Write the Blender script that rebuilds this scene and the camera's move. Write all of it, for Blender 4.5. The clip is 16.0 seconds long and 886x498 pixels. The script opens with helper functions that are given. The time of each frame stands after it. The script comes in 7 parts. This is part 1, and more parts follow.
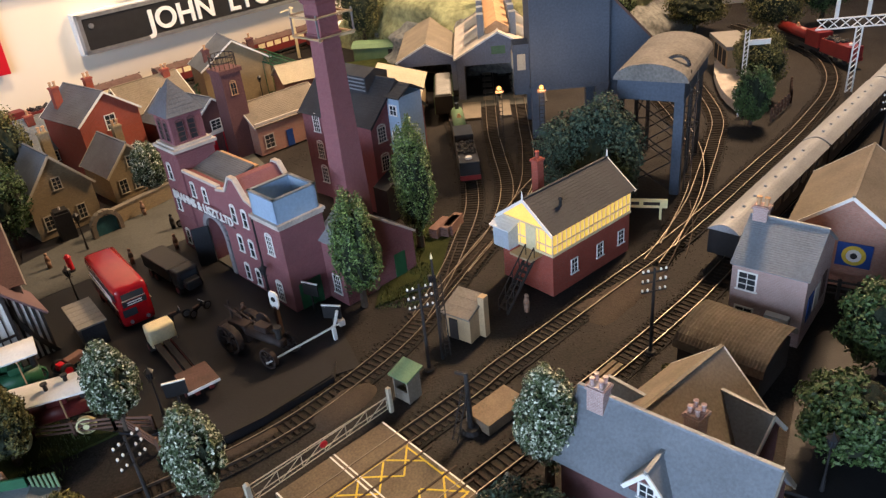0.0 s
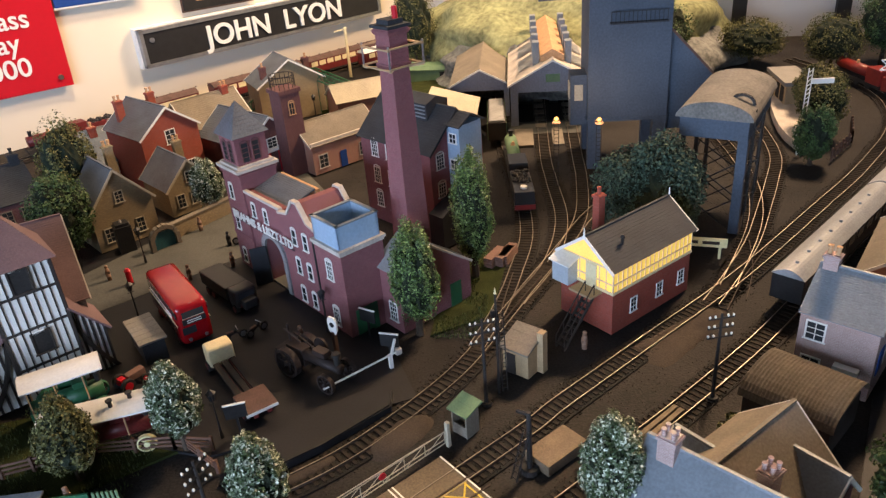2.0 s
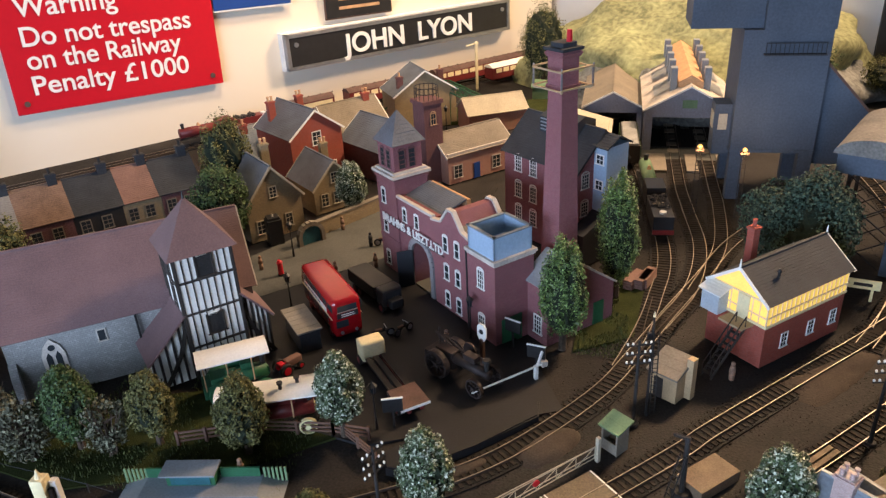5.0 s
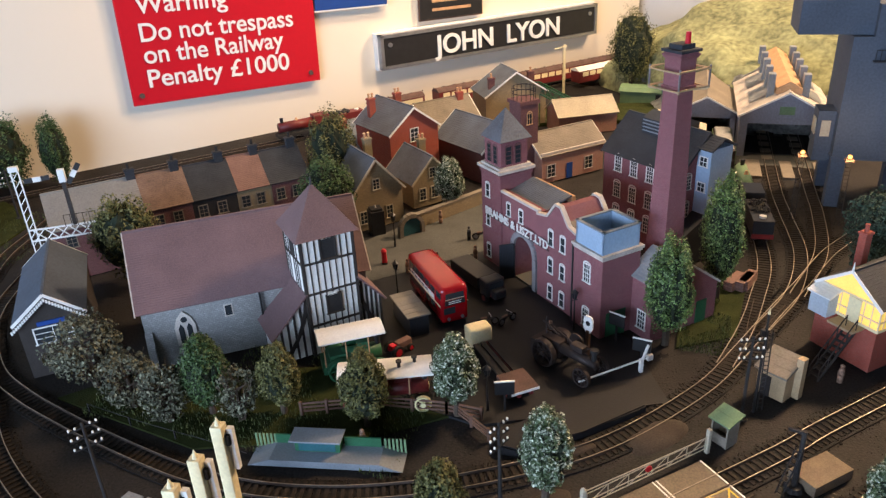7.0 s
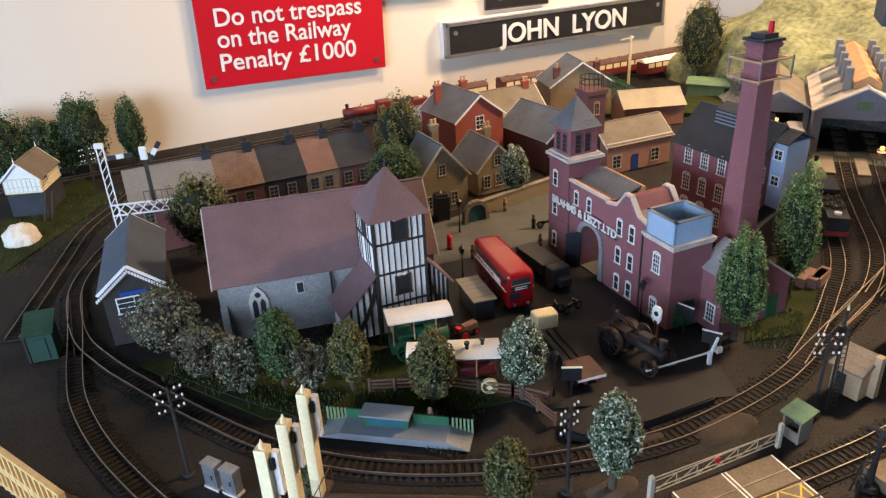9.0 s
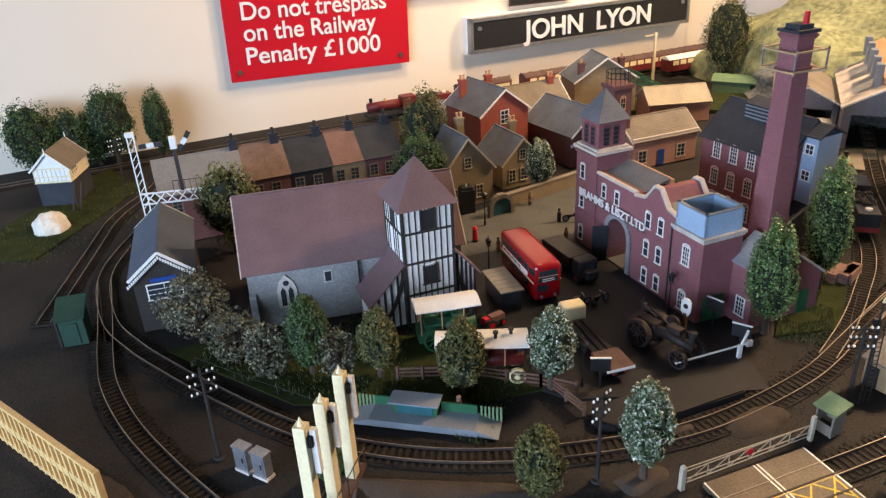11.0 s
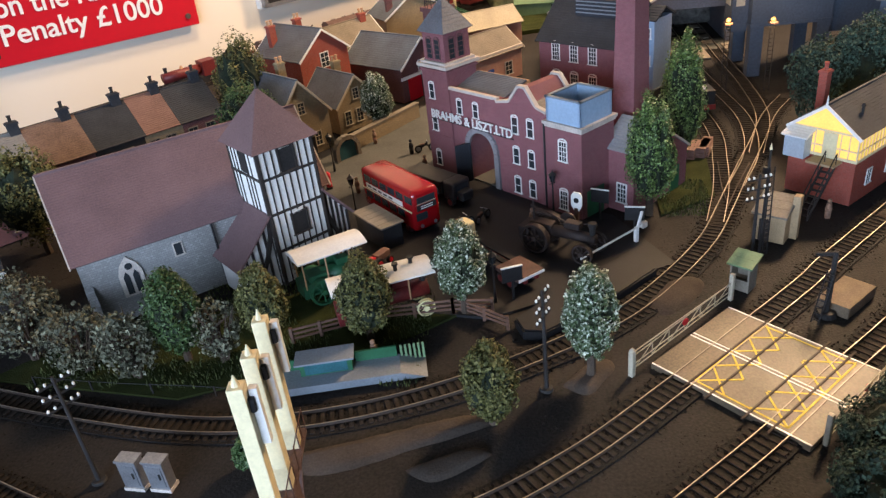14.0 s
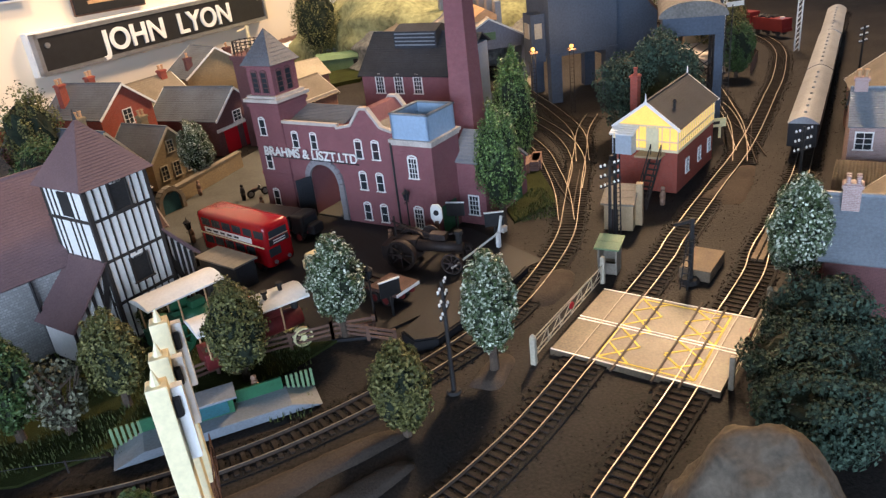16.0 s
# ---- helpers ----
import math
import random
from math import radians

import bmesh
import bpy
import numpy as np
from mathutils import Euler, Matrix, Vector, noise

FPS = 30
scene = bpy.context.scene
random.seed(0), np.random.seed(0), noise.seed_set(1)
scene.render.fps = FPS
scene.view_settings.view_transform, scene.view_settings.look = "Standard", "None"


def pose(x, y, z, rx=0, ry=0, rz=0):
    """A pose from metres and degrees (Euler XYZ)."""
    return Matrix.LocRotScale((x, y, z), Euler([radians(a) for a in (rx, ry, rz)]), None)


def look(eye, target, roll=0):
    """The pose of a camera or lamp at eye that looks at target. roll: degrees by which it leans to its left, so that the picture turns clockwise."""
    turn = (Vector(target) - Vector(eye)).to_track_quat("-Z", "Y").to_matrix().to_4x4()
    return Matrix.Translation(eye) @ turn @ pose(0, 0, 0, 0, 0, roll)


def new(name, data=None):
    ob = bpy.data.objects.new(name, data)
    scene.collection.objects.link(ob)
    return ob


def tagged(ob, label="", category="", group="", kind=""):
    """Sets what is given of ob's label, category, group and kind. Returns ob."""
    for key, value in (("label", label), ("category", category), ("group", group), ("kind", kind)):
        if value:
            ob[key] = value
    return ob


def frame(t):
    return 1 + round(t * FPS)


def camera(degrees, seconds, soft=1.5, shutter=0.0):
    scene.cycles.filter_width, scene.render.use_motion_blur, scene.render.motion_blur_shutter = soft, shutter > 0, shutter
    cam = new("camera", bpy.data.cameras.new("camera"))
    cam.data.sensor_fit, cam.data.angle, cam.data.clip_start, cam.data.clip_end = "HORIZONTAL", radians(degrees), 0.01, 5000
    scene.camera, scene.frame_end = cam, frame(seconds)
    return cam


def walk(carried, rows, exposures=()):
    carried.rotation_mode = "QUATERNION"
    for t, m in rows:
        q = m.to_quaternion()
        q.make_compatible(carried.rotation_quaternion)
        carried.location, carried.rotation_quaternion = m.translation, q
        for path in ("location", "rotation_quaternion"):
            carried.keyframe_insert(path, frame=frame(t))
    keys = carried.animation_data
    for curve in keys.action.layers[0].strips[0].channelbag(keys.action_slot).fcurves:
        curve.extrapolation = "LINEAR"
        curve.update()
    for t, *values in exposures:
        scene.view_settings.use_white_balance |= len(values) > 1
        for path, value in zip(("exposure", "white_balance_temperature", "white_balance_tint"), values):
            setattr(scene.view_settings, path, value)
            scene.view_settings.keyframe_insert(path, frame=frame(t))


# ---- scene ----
cam = camera(62.1, 16.0, 1.35)
PATH = [
    (0, (0.062, 0.326, 0.442), (-0.106, 2.066, -0.531), -6.1),
    (0.5, (0.052, 0.327, 0.444), (-0.121, 2.069, -0.522), -5.9),
    (1, (0.051, 0.326, 0.448), (-0.134, 2.073, -0.507), -5.6),
    (1.5, (0.043, 0.325, 0.455), (-0.171, 2.076, -0.488), -5.2),
    (2, (0.031, 0.332, 0.46), (-0.215, 2.085, -0.47), -4.8),
    (2.5, (0.018, 0.331, 0.466), (-0.268, 2.084, -0.452), -4.3),
    (3, (0.009, 0.329, 0.47), (-0.318, 2.081, -0.438), -3.9),
    (3.5, (-0.004, 0.326, 0.469), (-0.373, 2.073, -0.431), -3.7),
    (4, (-0.016, 0.319, 0.471), (-0.42, 2.06, -0.426), -3.4),
    (6.5, (-0.08, 0.259, 0.482), (-0.647, 1.968, -0.389), -3.2),
    (7, (-0.089, 0.247, 0.481), (-0.702, 1.94, -0.39), -3.1),
    (7.5, (-0.09, 0.236, 0.48), (-0.745, 1.913, -0.392), -3.1),
    (8, (-0.097, 0.228, 0.48), (-0.787, 1.888, -0.396), -3.1),
    (8.5, (-0.108, 0.224, 0.479), (-0.825, 1.87, -0.401), -3.1),
    (9, (-0.107, 0.228, 0.478), (-0.841, 1.865, -0.406), -3.1),
    (11.5, (-0.12, 0.214, 0.466), (-0.899, 1.831, -0.415), -3.2),
    (12, (-0.114, 0.213, 0.462), (-0.893, 1.826, -0.428), -3.6),
    (12.5, (-0.111, 0.216, 0.45), (-0.859, 1.832, -0.46), -4.5),
    (13, (-0.11, 0.222, 0.433), (-0.793, 1.852, -0.502), -5.9),
    (13.5, (-0.16, 0.237, 0.403), (-0.635, 1.924, -0.561), -5.9),
    (14, (-0.208, 0.246, 0.39), (-0.495, 1.971, -0.58), -7.0),
    (14.5, (-0.237, 0.245, 0.375), (-0.319, 2.001, -0.579), -7.5),
    (15, (-0.262, 0.252, 0.354), (-0.172, 2.028, -0.56), -7.3),
    (15.5, (-0.273, 0.256, 0.338), (-0.07, 2.046, -0.531), -7.0),
    (16, (-0.276, 0.252, 0.33), (-0.018, 2.049, -0.51), -6.6),
]
walk(cam, [(t, look(eye, target, roll)) for t, eye, target, roll in PATH])

# ---- world and lights ----
world = bpy.data.worlds.new("world")
scene.world = world
world.use_nodes = True
wn = world.node_tree
sky = wn.nodes.new("ShaderNodeTexSky")
sky.sky_type = "NISHITA"
sky.sun_disc = False
sky.sun_elevation, sky.sun_rotation = radians(35), radians(200)
wn.links.new(sky.outputs[0], wn.nodes["Background"].inputs[0])
wn.nodes["Background"].inputs[1].default_value = 0.1


def area(name, eye, target, sx, sy, watts, colour, spread=180):
    d = bpy.data.lights.new(name, "AREA")
    d.shape, d.size, d.size_y, d.energy, d.color = "RECTANGLE", sx, sy, watts, colour
    d.spread = radians(spread)
    ob = new(name, d)
    ob.matrix_world = look(eye, target)
    return ob


# daylight through the window behind the visitor, warm ceiling spots over the back of the layout
area("window_light", (-0.95, -1.30, 0.46), (-0.2, 1.0, 0.05), 2.0, 0.7, 96, (0.55, 0.71, 1.0))
area("ceiling_lamp_light", (0.84, 2.16, 1.40), (-0.25, 1.56, 0.0), 0.34, 0.26, 26.5, (1.0, 0.67, 0.41), 115)
area("ceiling_lamp_light", (-0.35, 1.45, 1.60), (-0.72, 1.98, 0.25), 0.18, 0.18, 7.6, (1.0, 0.72, 0.46), 90)
# narrow unseen spot, added to lay a warm pool on the crossing
area("ceiling_lamp_light", (0.72, 2.10, 1.45), (-0.02, 0.72, 0.0), 0.06, 0.06, 0.9, (1.0, 0.68, 0.38), 26)


# ---- materials ----
def material(name, colour, rough=0.8, metal=0.0, dark=0.6, scale=40.0, fine=400.0, bump=0.25, spec=0.4, emit=None, strength=0.0, leafy=None):
    """A surface in two scales of variation: broad stains and fine grain, with a little relief (object metres)."""
    m = bpy.data.materials.new(name)
    m.use_nodes = True
    nt = m.node_tree
    b = nt.nodes["Principled BSDF"]
    tc = nt.nodes.new("ShaderNodeTexCoord")
    n1, n2 = nt.nodes.new("ShaderNodeTexNoise"), nt.nodes.new("ShaderNodeTexNoise")
    n1.inputs["Scale"].default_value, n2.inputs["Scale"].default_value = scale, fine
    n1.inputs["Detail"].default_value, n2.inputs["Detail"].default_value = 5, 3
    add = nt.nodes.new("ShaderNodeMath")
    add.operation = "ADD"
    info = nt.nodes.new("ShaderNodeObjectInfo")
    mul = nt.nodes.new("ShaderNodeMath")
    mul.operation, mul.inputs[1].default_value = "MULTIPLY", 0.5
    ramp = nt.nodes.new("ShaderNodeValToRGB")
    ramp.color_ramp.elements[0].position, ramp.color_ramp.elements[1].position = 0.32, 0.68
    ramp.color_ramp.elements[0].color = (*[c * dark for c in colour], 1)
    ramp.color_ramp.elements[1].color = (*[min(1, c * (2 - dark) * 0.93) for c in colour], 1)
    bp = nt.nodes.new("ShaderNodeBump")
    bp.inputs["Strength"].default_value, bp.inputs["Distance"].default_value = bump, 0.0006
    for a, c in ((tc.outputs["Object"], n1.inputs["Vector"]), (tc.outputs["Object"], n2.inputs["Vector"]), (n1.outputs["Fac"], add.inputs[0]), (n2.outputs["Fac"], add.inputs[1]), (add.outputs[0], mul.inputs[0]),
                 (mul.outputs[0], ramp.inputs["Fac"]), (ramp.outputs["Color"], b.inputs["Base Color"]), (n2.outputs["Fac"], bp.inputs["Height"]), (bp.outputs["Normal"], b.inputs["Normal"])):
        nt.links.new(a, c)
    # tone differs piece by piece; on foliage it also paints glints and gaps
    if leafy:
        geo = nt.nodes.new("ShaderNodeNewGeometry")
        nt.links.new(geo.outputs["Random Per Island"], add.inputs[1])
        e = ramp.color_ramp.elements
        e[0].position, e[1].position = 0.25, 0.76
        e[1].color = (*leafy, 1)
        mid = e.new(0.56)
        mid.color = (*[min(1, c * 1.25) for c in colour], 1)
    b.inputs["Roughness"].default_value, b.inputs["Metallic"].default_value = rough, metal
    b.inputs["Specular IOR Level"].default_value = spec
    if emit:
        b.inputs["Emission Color"].default_value, b.inputs["Emission Strength"].default_value = (*emit, 1), strength
    return m


def masonry(name, brick, mortar, w=0.0032, h=0.0012, dark=0.7, rough=0.85, bump=0.3):
    """Printed or embossed courses of brick or stone at model scale, with broad staining."""
    m = material(name, brick, rough, 0, dark, 30, 500, bump)
    nt = m.node_tree
    b = nt.nodes["Principled BSDF"]
    ramp = next(n for n in nt.nodes if n.type == "VALTORGB")
    tc = next(n for n in nt.nodes if n.type == "TEX_COORD")
    geo = nt.nodes.new("ShaderNodeNewGeometry")
    sep, cr = nt.nodes.new("ShaderNodeSeparateXYZ"), nt.nodes.new("ShaderNodeCombineXYZ")
    add = nt.nodes.new("ShaderNodeMath")
    add.operation = "ADD"
    br = nt.nodes.new("ShaderNodeTexBrick")
    br.inputs["Scale"].default_value = 1.0
    br.inputs["Brick Width"].default_value, br.inputs["Row Height"].default_value = w, h
    br.inputs["Mortar Size"].default_value, br.inputs["Bias"].default_value = h * 0.09, -0.2
    br.inputs["Color2"].default_value = (*[c * 0.72 for c in brick], 1)
    br.inputs["Mortar"].default_value = (*mortar, 1)
    for a, c in ((tc.outputs["Object"], sep.inputs[0]), (sep.outputs["X"], add.inputs[0]), (sep.outputs["Y"], add.inputs[1]), (add.outputs[0], cr.inputs["X"]), (sep.outputs["Z"], cr.inputs["Y"]),
                 (cr.outputs[0], br.inputs["Vector"]), (ramp.outputs["Color"], br.inputs["Color1"]), (br.outputs["Color"], b.inputs["Base Color"])):
        nt.links.new(a, c)
    return m


M = dict(
    earth=material("earth", (0.014, 0.0122, 0.0112), 0.78, spec=0.22, dark=0.4, scale=12, fine=420, bump=1.0),
    ballast=material("ballast", (0.014, 0.0122, 0.0114), 0.78, spec=0.2, dark=0.35, scale=30, fine=900, bump=1.0),
    chips=material("ballast_stones", (0.022, 0.0185, 0.0155), 0.9, spec=0.1, dark=0.75, scale=60, fine=900, leafy=(0.048, 0.041, 0.034)),
    tufts=material("grass_tufts", (0.045, 0.060, 0.014), 0.8, dark=0.4, scale=60, fine=900, leafy=(0.11, 0.125, 0.035)),
    road=material("road_tarmac", (0.013, 0.013, 0.0145), 0.6, spec=0.3, dark=0.6, scale=14, fine=700, bump=0.3),
    street=material("street_setts", (0.088, 0.088, 0.078), 0.85, dark=0.65, scale=20, fine=500, bump=0.4),
    deck=material("worn_crossing_deck", (0.125, 0.094, 0.058), 0.5, dark=0.5, scale=25, fine=500, bump=0.15, spec=0.4),
    room=material("dim_room_paint", (0.13, 0.12, 0.11), 0.9, dark=0.95, scale=3, fine=100, bump=0.05),
    grass=material("grass_flock", (0.032, 0.040, 0.012), 0.95, spec=0.1, dark=0.45, scale=40, fine=1200, bump=1.0),
    dirt=material("dirt_patch", (0.050, 0.038, 0.029), 0.95, dark=0.55, scale=30, fine=600, bump=0.6),
    sleeper=material("sleeper_wood", (0.036, 0.030, 0.025), 0.9, spec=0.1, dark=0.5, scale=60, fine=900),
    rail=material("rail_steel", (0.36, 0.31, 0.25), 0.5, 0.9, 0.75, 60, 900, 0.1),
    rail_side=material("rusty_rail", (0.055, 0.038, 0.028), 0.75, 0.2, 0.6),
    brick=masonry("maroon_brick", (0.225, 0.080, 0.092), (0.26, 0.135, 0.135)),
    brick_dark=masonry("dark_maroon_brick", (0.13, 0.055, 0.055), (0.18, 0.09, 0.085)),
    brick_red=masonry("red_brick", (0.34, 0.07, 0.045), (0.30, 0.12, 0.09)),
    brick_tan=masonry("buff_brick", (0.30, 0.23, 0.13), (0.22, 0.18, 0.12)),
    brick_pink=masonry("pale_pink_brick", (0.40, 0.27, 0.25), (0.5, 0.42, 0.38), 0.0036, 0.0015),
    brick_orange=masonry("orange_brick", (0.42, 0.21, 0.16), (0.36, 0.27, 0.21)),
    stone=masonry("grey_rubble_stone", (0.30, 0.30, 0.29), (0.19, 0.19, 0.19), 0.0042, 0.0024, 0.6),
    stone_grey=material("grey_dressed_stone", (0.24, 0.23, 0.24), 0.85, dark=0.7, scale=40, fine=500),
    silver_blue=material("pale_blue_paint", (0.42, 0.47, 0.52), 0.6, dark=0.8, scale=60, fine=500, bump=0.1),
    engine_iron=material("sooty_engine_iron", (0.042, 0.030, 0.027), 0.6, 0.3, 0.5, 80, 700, 0.3),
    slate=material("slate_roof", (0.034, 0.038, 0.045), 0.7, spec=0.25, dark=0.65, scale=35, fine=500),
    slate_light=material("pale_slate_roof", (0.20, 0.225, 0.25), 0.5, dark=0.75, scale=25, fine=450),
    slate_mid=material("blue_grey_slates", (0.092, 0.106, 0.128), 0.6, dark=0.6, scale=30, fine=450),
    slate_pale=material("pale_lead_roof", (0.235, 0.225, 0.205), 0.7, dark=0.75, scale=25, fine=450),
    slate_tan=material("weathered_tan_roof", (0.20, 0.17, 0.13), 0.75, dark=0.65, scale=25, fine=450),
    coach_roof=material("grey_coach_roof", (0.34, 0.36, 0.38), 0.55, dark=0.75, scale=25, fine=450),
    tile=material("plum_clay_tiles", (0.175, 0.108, 0.110), 0.7, dark=0.75, scale=30, fine=600),
    pantile=material("orange_pantile", (0.19, 0.12, 0.085), 0.75, dark=0.6, scale=50, fine=500),
    tile_orange=material("orange_clay_tiles", (0.20, 0.11, 0.085), 0.75, dark=0.7, scale=40, fine=500),
    white=material("white_paint", (0.80, 0.79, 0.75), 0.5, dark=0.88, scale=50, fine=400, bump=0.1),
    cream=material("cream_paint", (0.78, 0.68, 0.42), 0.5, dark=0.85, scale=50, fine=400, bump=0.1),
    cream_warm=material("warm_cream_paint", (0.62, 0.42, 0.17), 0.6, dark=0.8, scale=50, fine=400, bump=0.1),
    cream_pale=material("pale_cream_roof", (0.44, 0.39, 0.29), 0.7, dark=0.75, scale=20, fine=400),
    stone_trim=material("pale_stone_trim", (0.50, 0.45, 0.40), 0.8, dark=0.7, scale=60, fine=500),
    ochre=material("ochre_coping", (0.52, 0.31, 0.16), 0.8, dark=0.7, scale=60, fine=500),
    black=material("black_paint", (0.018, 0.018, 0.019), 0.45, dark=0.6, scale=60, fine=500, bump=0.15),
    black_matt=material("sooty_black", (0.022, 0.020, 0.019), 0.8, dark=0.5, scale=60, fine=600, bump=0.4),
    timber=material("dark_timber", (0.035, 0.028, 0.024), 0.8, dark=0.6, scale=80, fine=700),
    wood=material("pale_wood", (0.42, 0.30, 0.17), 0.75, dark=0.7, scale=60, fine=700),
    brown=material("brown_paint", (0.12, 0.065, 0.045), 0.7, dark=0.6, scale=50, fine=600),
    rust=material("rusty_iron", (0.11, 0.065, 0.055), 0.85, 0.1, 0.55, 60, 700, 0.5),
    shed_blue=material("lavender_grey_boards", (0.24, 0.25, 0.30), 0.8, dark=0.72, scale=14, fine=300),
    bluegrey=material("blue_grey_concrete", (0.066, 0.086, 0.118), 0.8, dark=0.72, scale=14, fine=300),
    tank_blue=material("pale_blue_tank", (0.30, 0.42, 0.56), 0.5, dark=0.85, scale=25, fine=300, bump=0.1),
    tank_roof=material("stained_canvas_roof", (0.17, 0.16, 0.145), 0.8, dark=0.55, scale=25, fine=300),
    red=material("bus_red", (0.30, 0.005, 0.009), 0.25, dark=0.85, scale=40, fine=300, bump=0.05, spec=0.6),
    loco_red=material("crimson_paint", (0.22, 0.025, 0.022), 0.35, dark=0.7, scale=50, fine=500, bump=0.1),
    sign_red=material("sign_red", (0.52, 0.010, 0.022), 0.35, dark=0.92, scale=6, fine=100, bump=0.03),
    maroon=material("maroon_paint", (0.14, 0.02, 0.02), 0.45, dark=0.7),
    green=material("dark_green_paint", (0.022, 0.11, 0.05), 0.5, dark=0.75, scale=60, fine=500, bump=0.1),
    green_pale=material("pale_green_paint", (0.14, 0.23, 0.12), 0.6, dark=0.75, scale=60, fine=500, bump=0.1),
    blue=material("signal_blue", (0.015, 0.06, 0.26), 0.45, dark=0.85, bump=0.05),
    hut_green=material("shabby_green_paint", (0.012, 0.045, 0.028), 0.7, dark=0.6, scale=40, fine=500),
    teal=material("teal_paint", (0.02, 0.10, 0.12), 0.6, dark=0.7, scale=60, fine=500, bump=0.1),
    yellow=material("road_yellow", (0.70, 0.52, 0.06), 0.7, dark=0.75, scale=80, fine=600, bump=0.1),
    yellow_pale=material("lemon_paint", (0.78, 0.72, 0.40), 0.6, dark=0.8),
    silver=material("silver_metal", (0.34, 0.35, 0.37), 0.35, 0.7, 0.7, 80, 600, 0.1),
    orange_rock=material("grey_rock", (0.105, 0.085, 0.062), 0.95, dark=0.5, scale=40, fine=300, bump=1.0),
    rock_white=material("white_plaster_rock", (0.70, 0.66, 0.56), 0.95, dark=0.75, scale=40, fine=300, bump=1.0),
    coal=material("coal", (0.02, 0.02, 0.022), 0.5, dark=0.4, scale=150, fine=900, bump=1.0),
    wall=material("cream_wall_paint", (0.78, 0.70, 0.57), 0.85, dark=0.96, scale=3, fine=120, bump=0.05),
    wall_white=material("white_wall_paint", (0.72, 0.71, 0.70), 0.85, dark=0.95, scale=3, fine=120, bump=0.05),
    ceiling=material("ceiling_paint", (0.16, 0.14, 0.12), 0.9, dark=0.96, scale=3, fine=100, bump=0.05),
    carpet=material("dark_carpet", (0.06, 0.055, 0.05), 0.95, dark=0.7, scale=5, fine=300),
    skin=material("painted_figure", (0.25, 0.15, 0.10), 0.7, dark=0.5, scale=300, fine=900, bump=0.1),
    tree_dark=material("dark_green_foliage", (0.04, 0.08, 0.022), 0.5, dark=0.45, scale=90, fine=900, leafy=(0.11, 0.165, 0.06)),
    tree_blue=material("grey_green_foliage", (0.032, 0.060, 0.040), 0.85, dark=0.45, scale=90, fine=900, leafy=(0.078, 0.125, 0.088)),
    tree_silver=material("silvery_leaf_foliage", (0.055, 0.092, 0.030), 0.4, dark=0.45, scale=150, fine=900, spec=0.7, leafy=(0.80, 0.84, 0.70)),
    tree_green=material("clipped_green_foliage", (0.055, 0.105, 0.022), 0.4, dark=0.4, scale=150, fine=900, spec=0.6, leafy=(0.28, 0.40, 0.13)),
    # near-black colour standing for shade inside the crowns
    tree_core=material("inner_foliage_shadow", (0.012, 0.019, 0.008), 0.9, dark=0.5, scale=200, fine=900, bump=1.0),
    tree_olive=material("olive_foliage", (0.075, 0.078, 0.02), 0.6, dark=0.5, scale=110, fine=900, leafy=(0.24, 0.22, 0.08)),
    tree_grey=material("dry_grey_foliage", (0.085, 0.088, 0.055), 0.8, dark=0.5, scale=110, fine=900, leafy=(0.27, 0.27, 0.18)),
    bark=material("bark", (0.07, 0.05, 0.035), 0.95, dark=0.5, scale=90, fine=800, bump=0.6),
    hill=material("painted_hill", (0.25, 0.26, 0.13), 0.9, dark=0.35, scale=14, fine=90, bump=0.5),
    cliff=material("painted_rock_face", (0.19, 0.195, 0.185), 0.9, dark=0.3, scale=16, fine=120, bump=0.8),
    plank=material("brown_planks", (0.17, 0.125, 0.08), 0.8, dark=0.55, scale=60, fine=700),
    curtain=material("dark_post", (0.02, 0.02, 0.02), 0.6, dark=0.8),
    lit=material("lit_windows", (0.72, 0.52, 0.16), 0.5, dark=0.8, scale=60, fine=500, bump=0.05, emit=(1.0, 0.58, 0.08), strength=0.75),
    lamp=material("glowing_lamp", (0.30, 0.13, 0.04), 0.4, dark=0.95, emit=(1.0, 0.50, 0.14), strength=1.15),
)

M["earth"].node_tree.nodes["Color Ramp"].color_ramp.elements[1].color = (0.036, 0.031, 0.0275, 1)


def glass(name, colour=(0.03, 0.035, 0.04)):
    m = bpy.data.materials.new(name)
    m.use_nodes = True
    b = m.node_tree.nodes["Principled BSDF"]
    b.inputs["Base Color"].default_value = (*colour, 1)
    b.inputs["Roughness"].default_value = 0.12
    b.inputs["Specular IOR Level"].default_value = 0.6
    return m


M["pane"] = glass("dark_window_glazing")

# ---- building blocks: meshes are drawn in centimetres and scaled by part() ----
CM = 0.01


def thing(name, x, y, z=0.0, rot=0.0, label="", category="", group="", kind="", rx=0, ry=0):
    ob = new(name)
    ob.empty_display_size = 0.01
    ob.matrix_basis = pose(x * CM, y * CM, z * CM, rx, ry, rot)
    return tagged(ob, label, category, group, kind)


def part(name, bm, material, parent=None, label="", smooth=False):
    for v in bm.verts:
        v.co *= CM
    bmesh.ops.recalc_face_normals(bm, faces=bm.faces)
    me = bpy.data.meshes.new(name)
    bm.to_mesh(me)
    bm.free()
    if smooth:
        me.polygons.foreach_set("use_smooth", [True] * len(me.polygons))
    me.materials.append(M[material])
    ob = new(name, me)
    ob.parent = parent
    if label:
        ob["label"] = label
    return ob


def again(ob, parent, m):
    """Another object on the same mesh."""
    o = new(ob.name.split(".")[0], ob.data)
    o.parent = parent
    o.matrix_basis = m
    return o


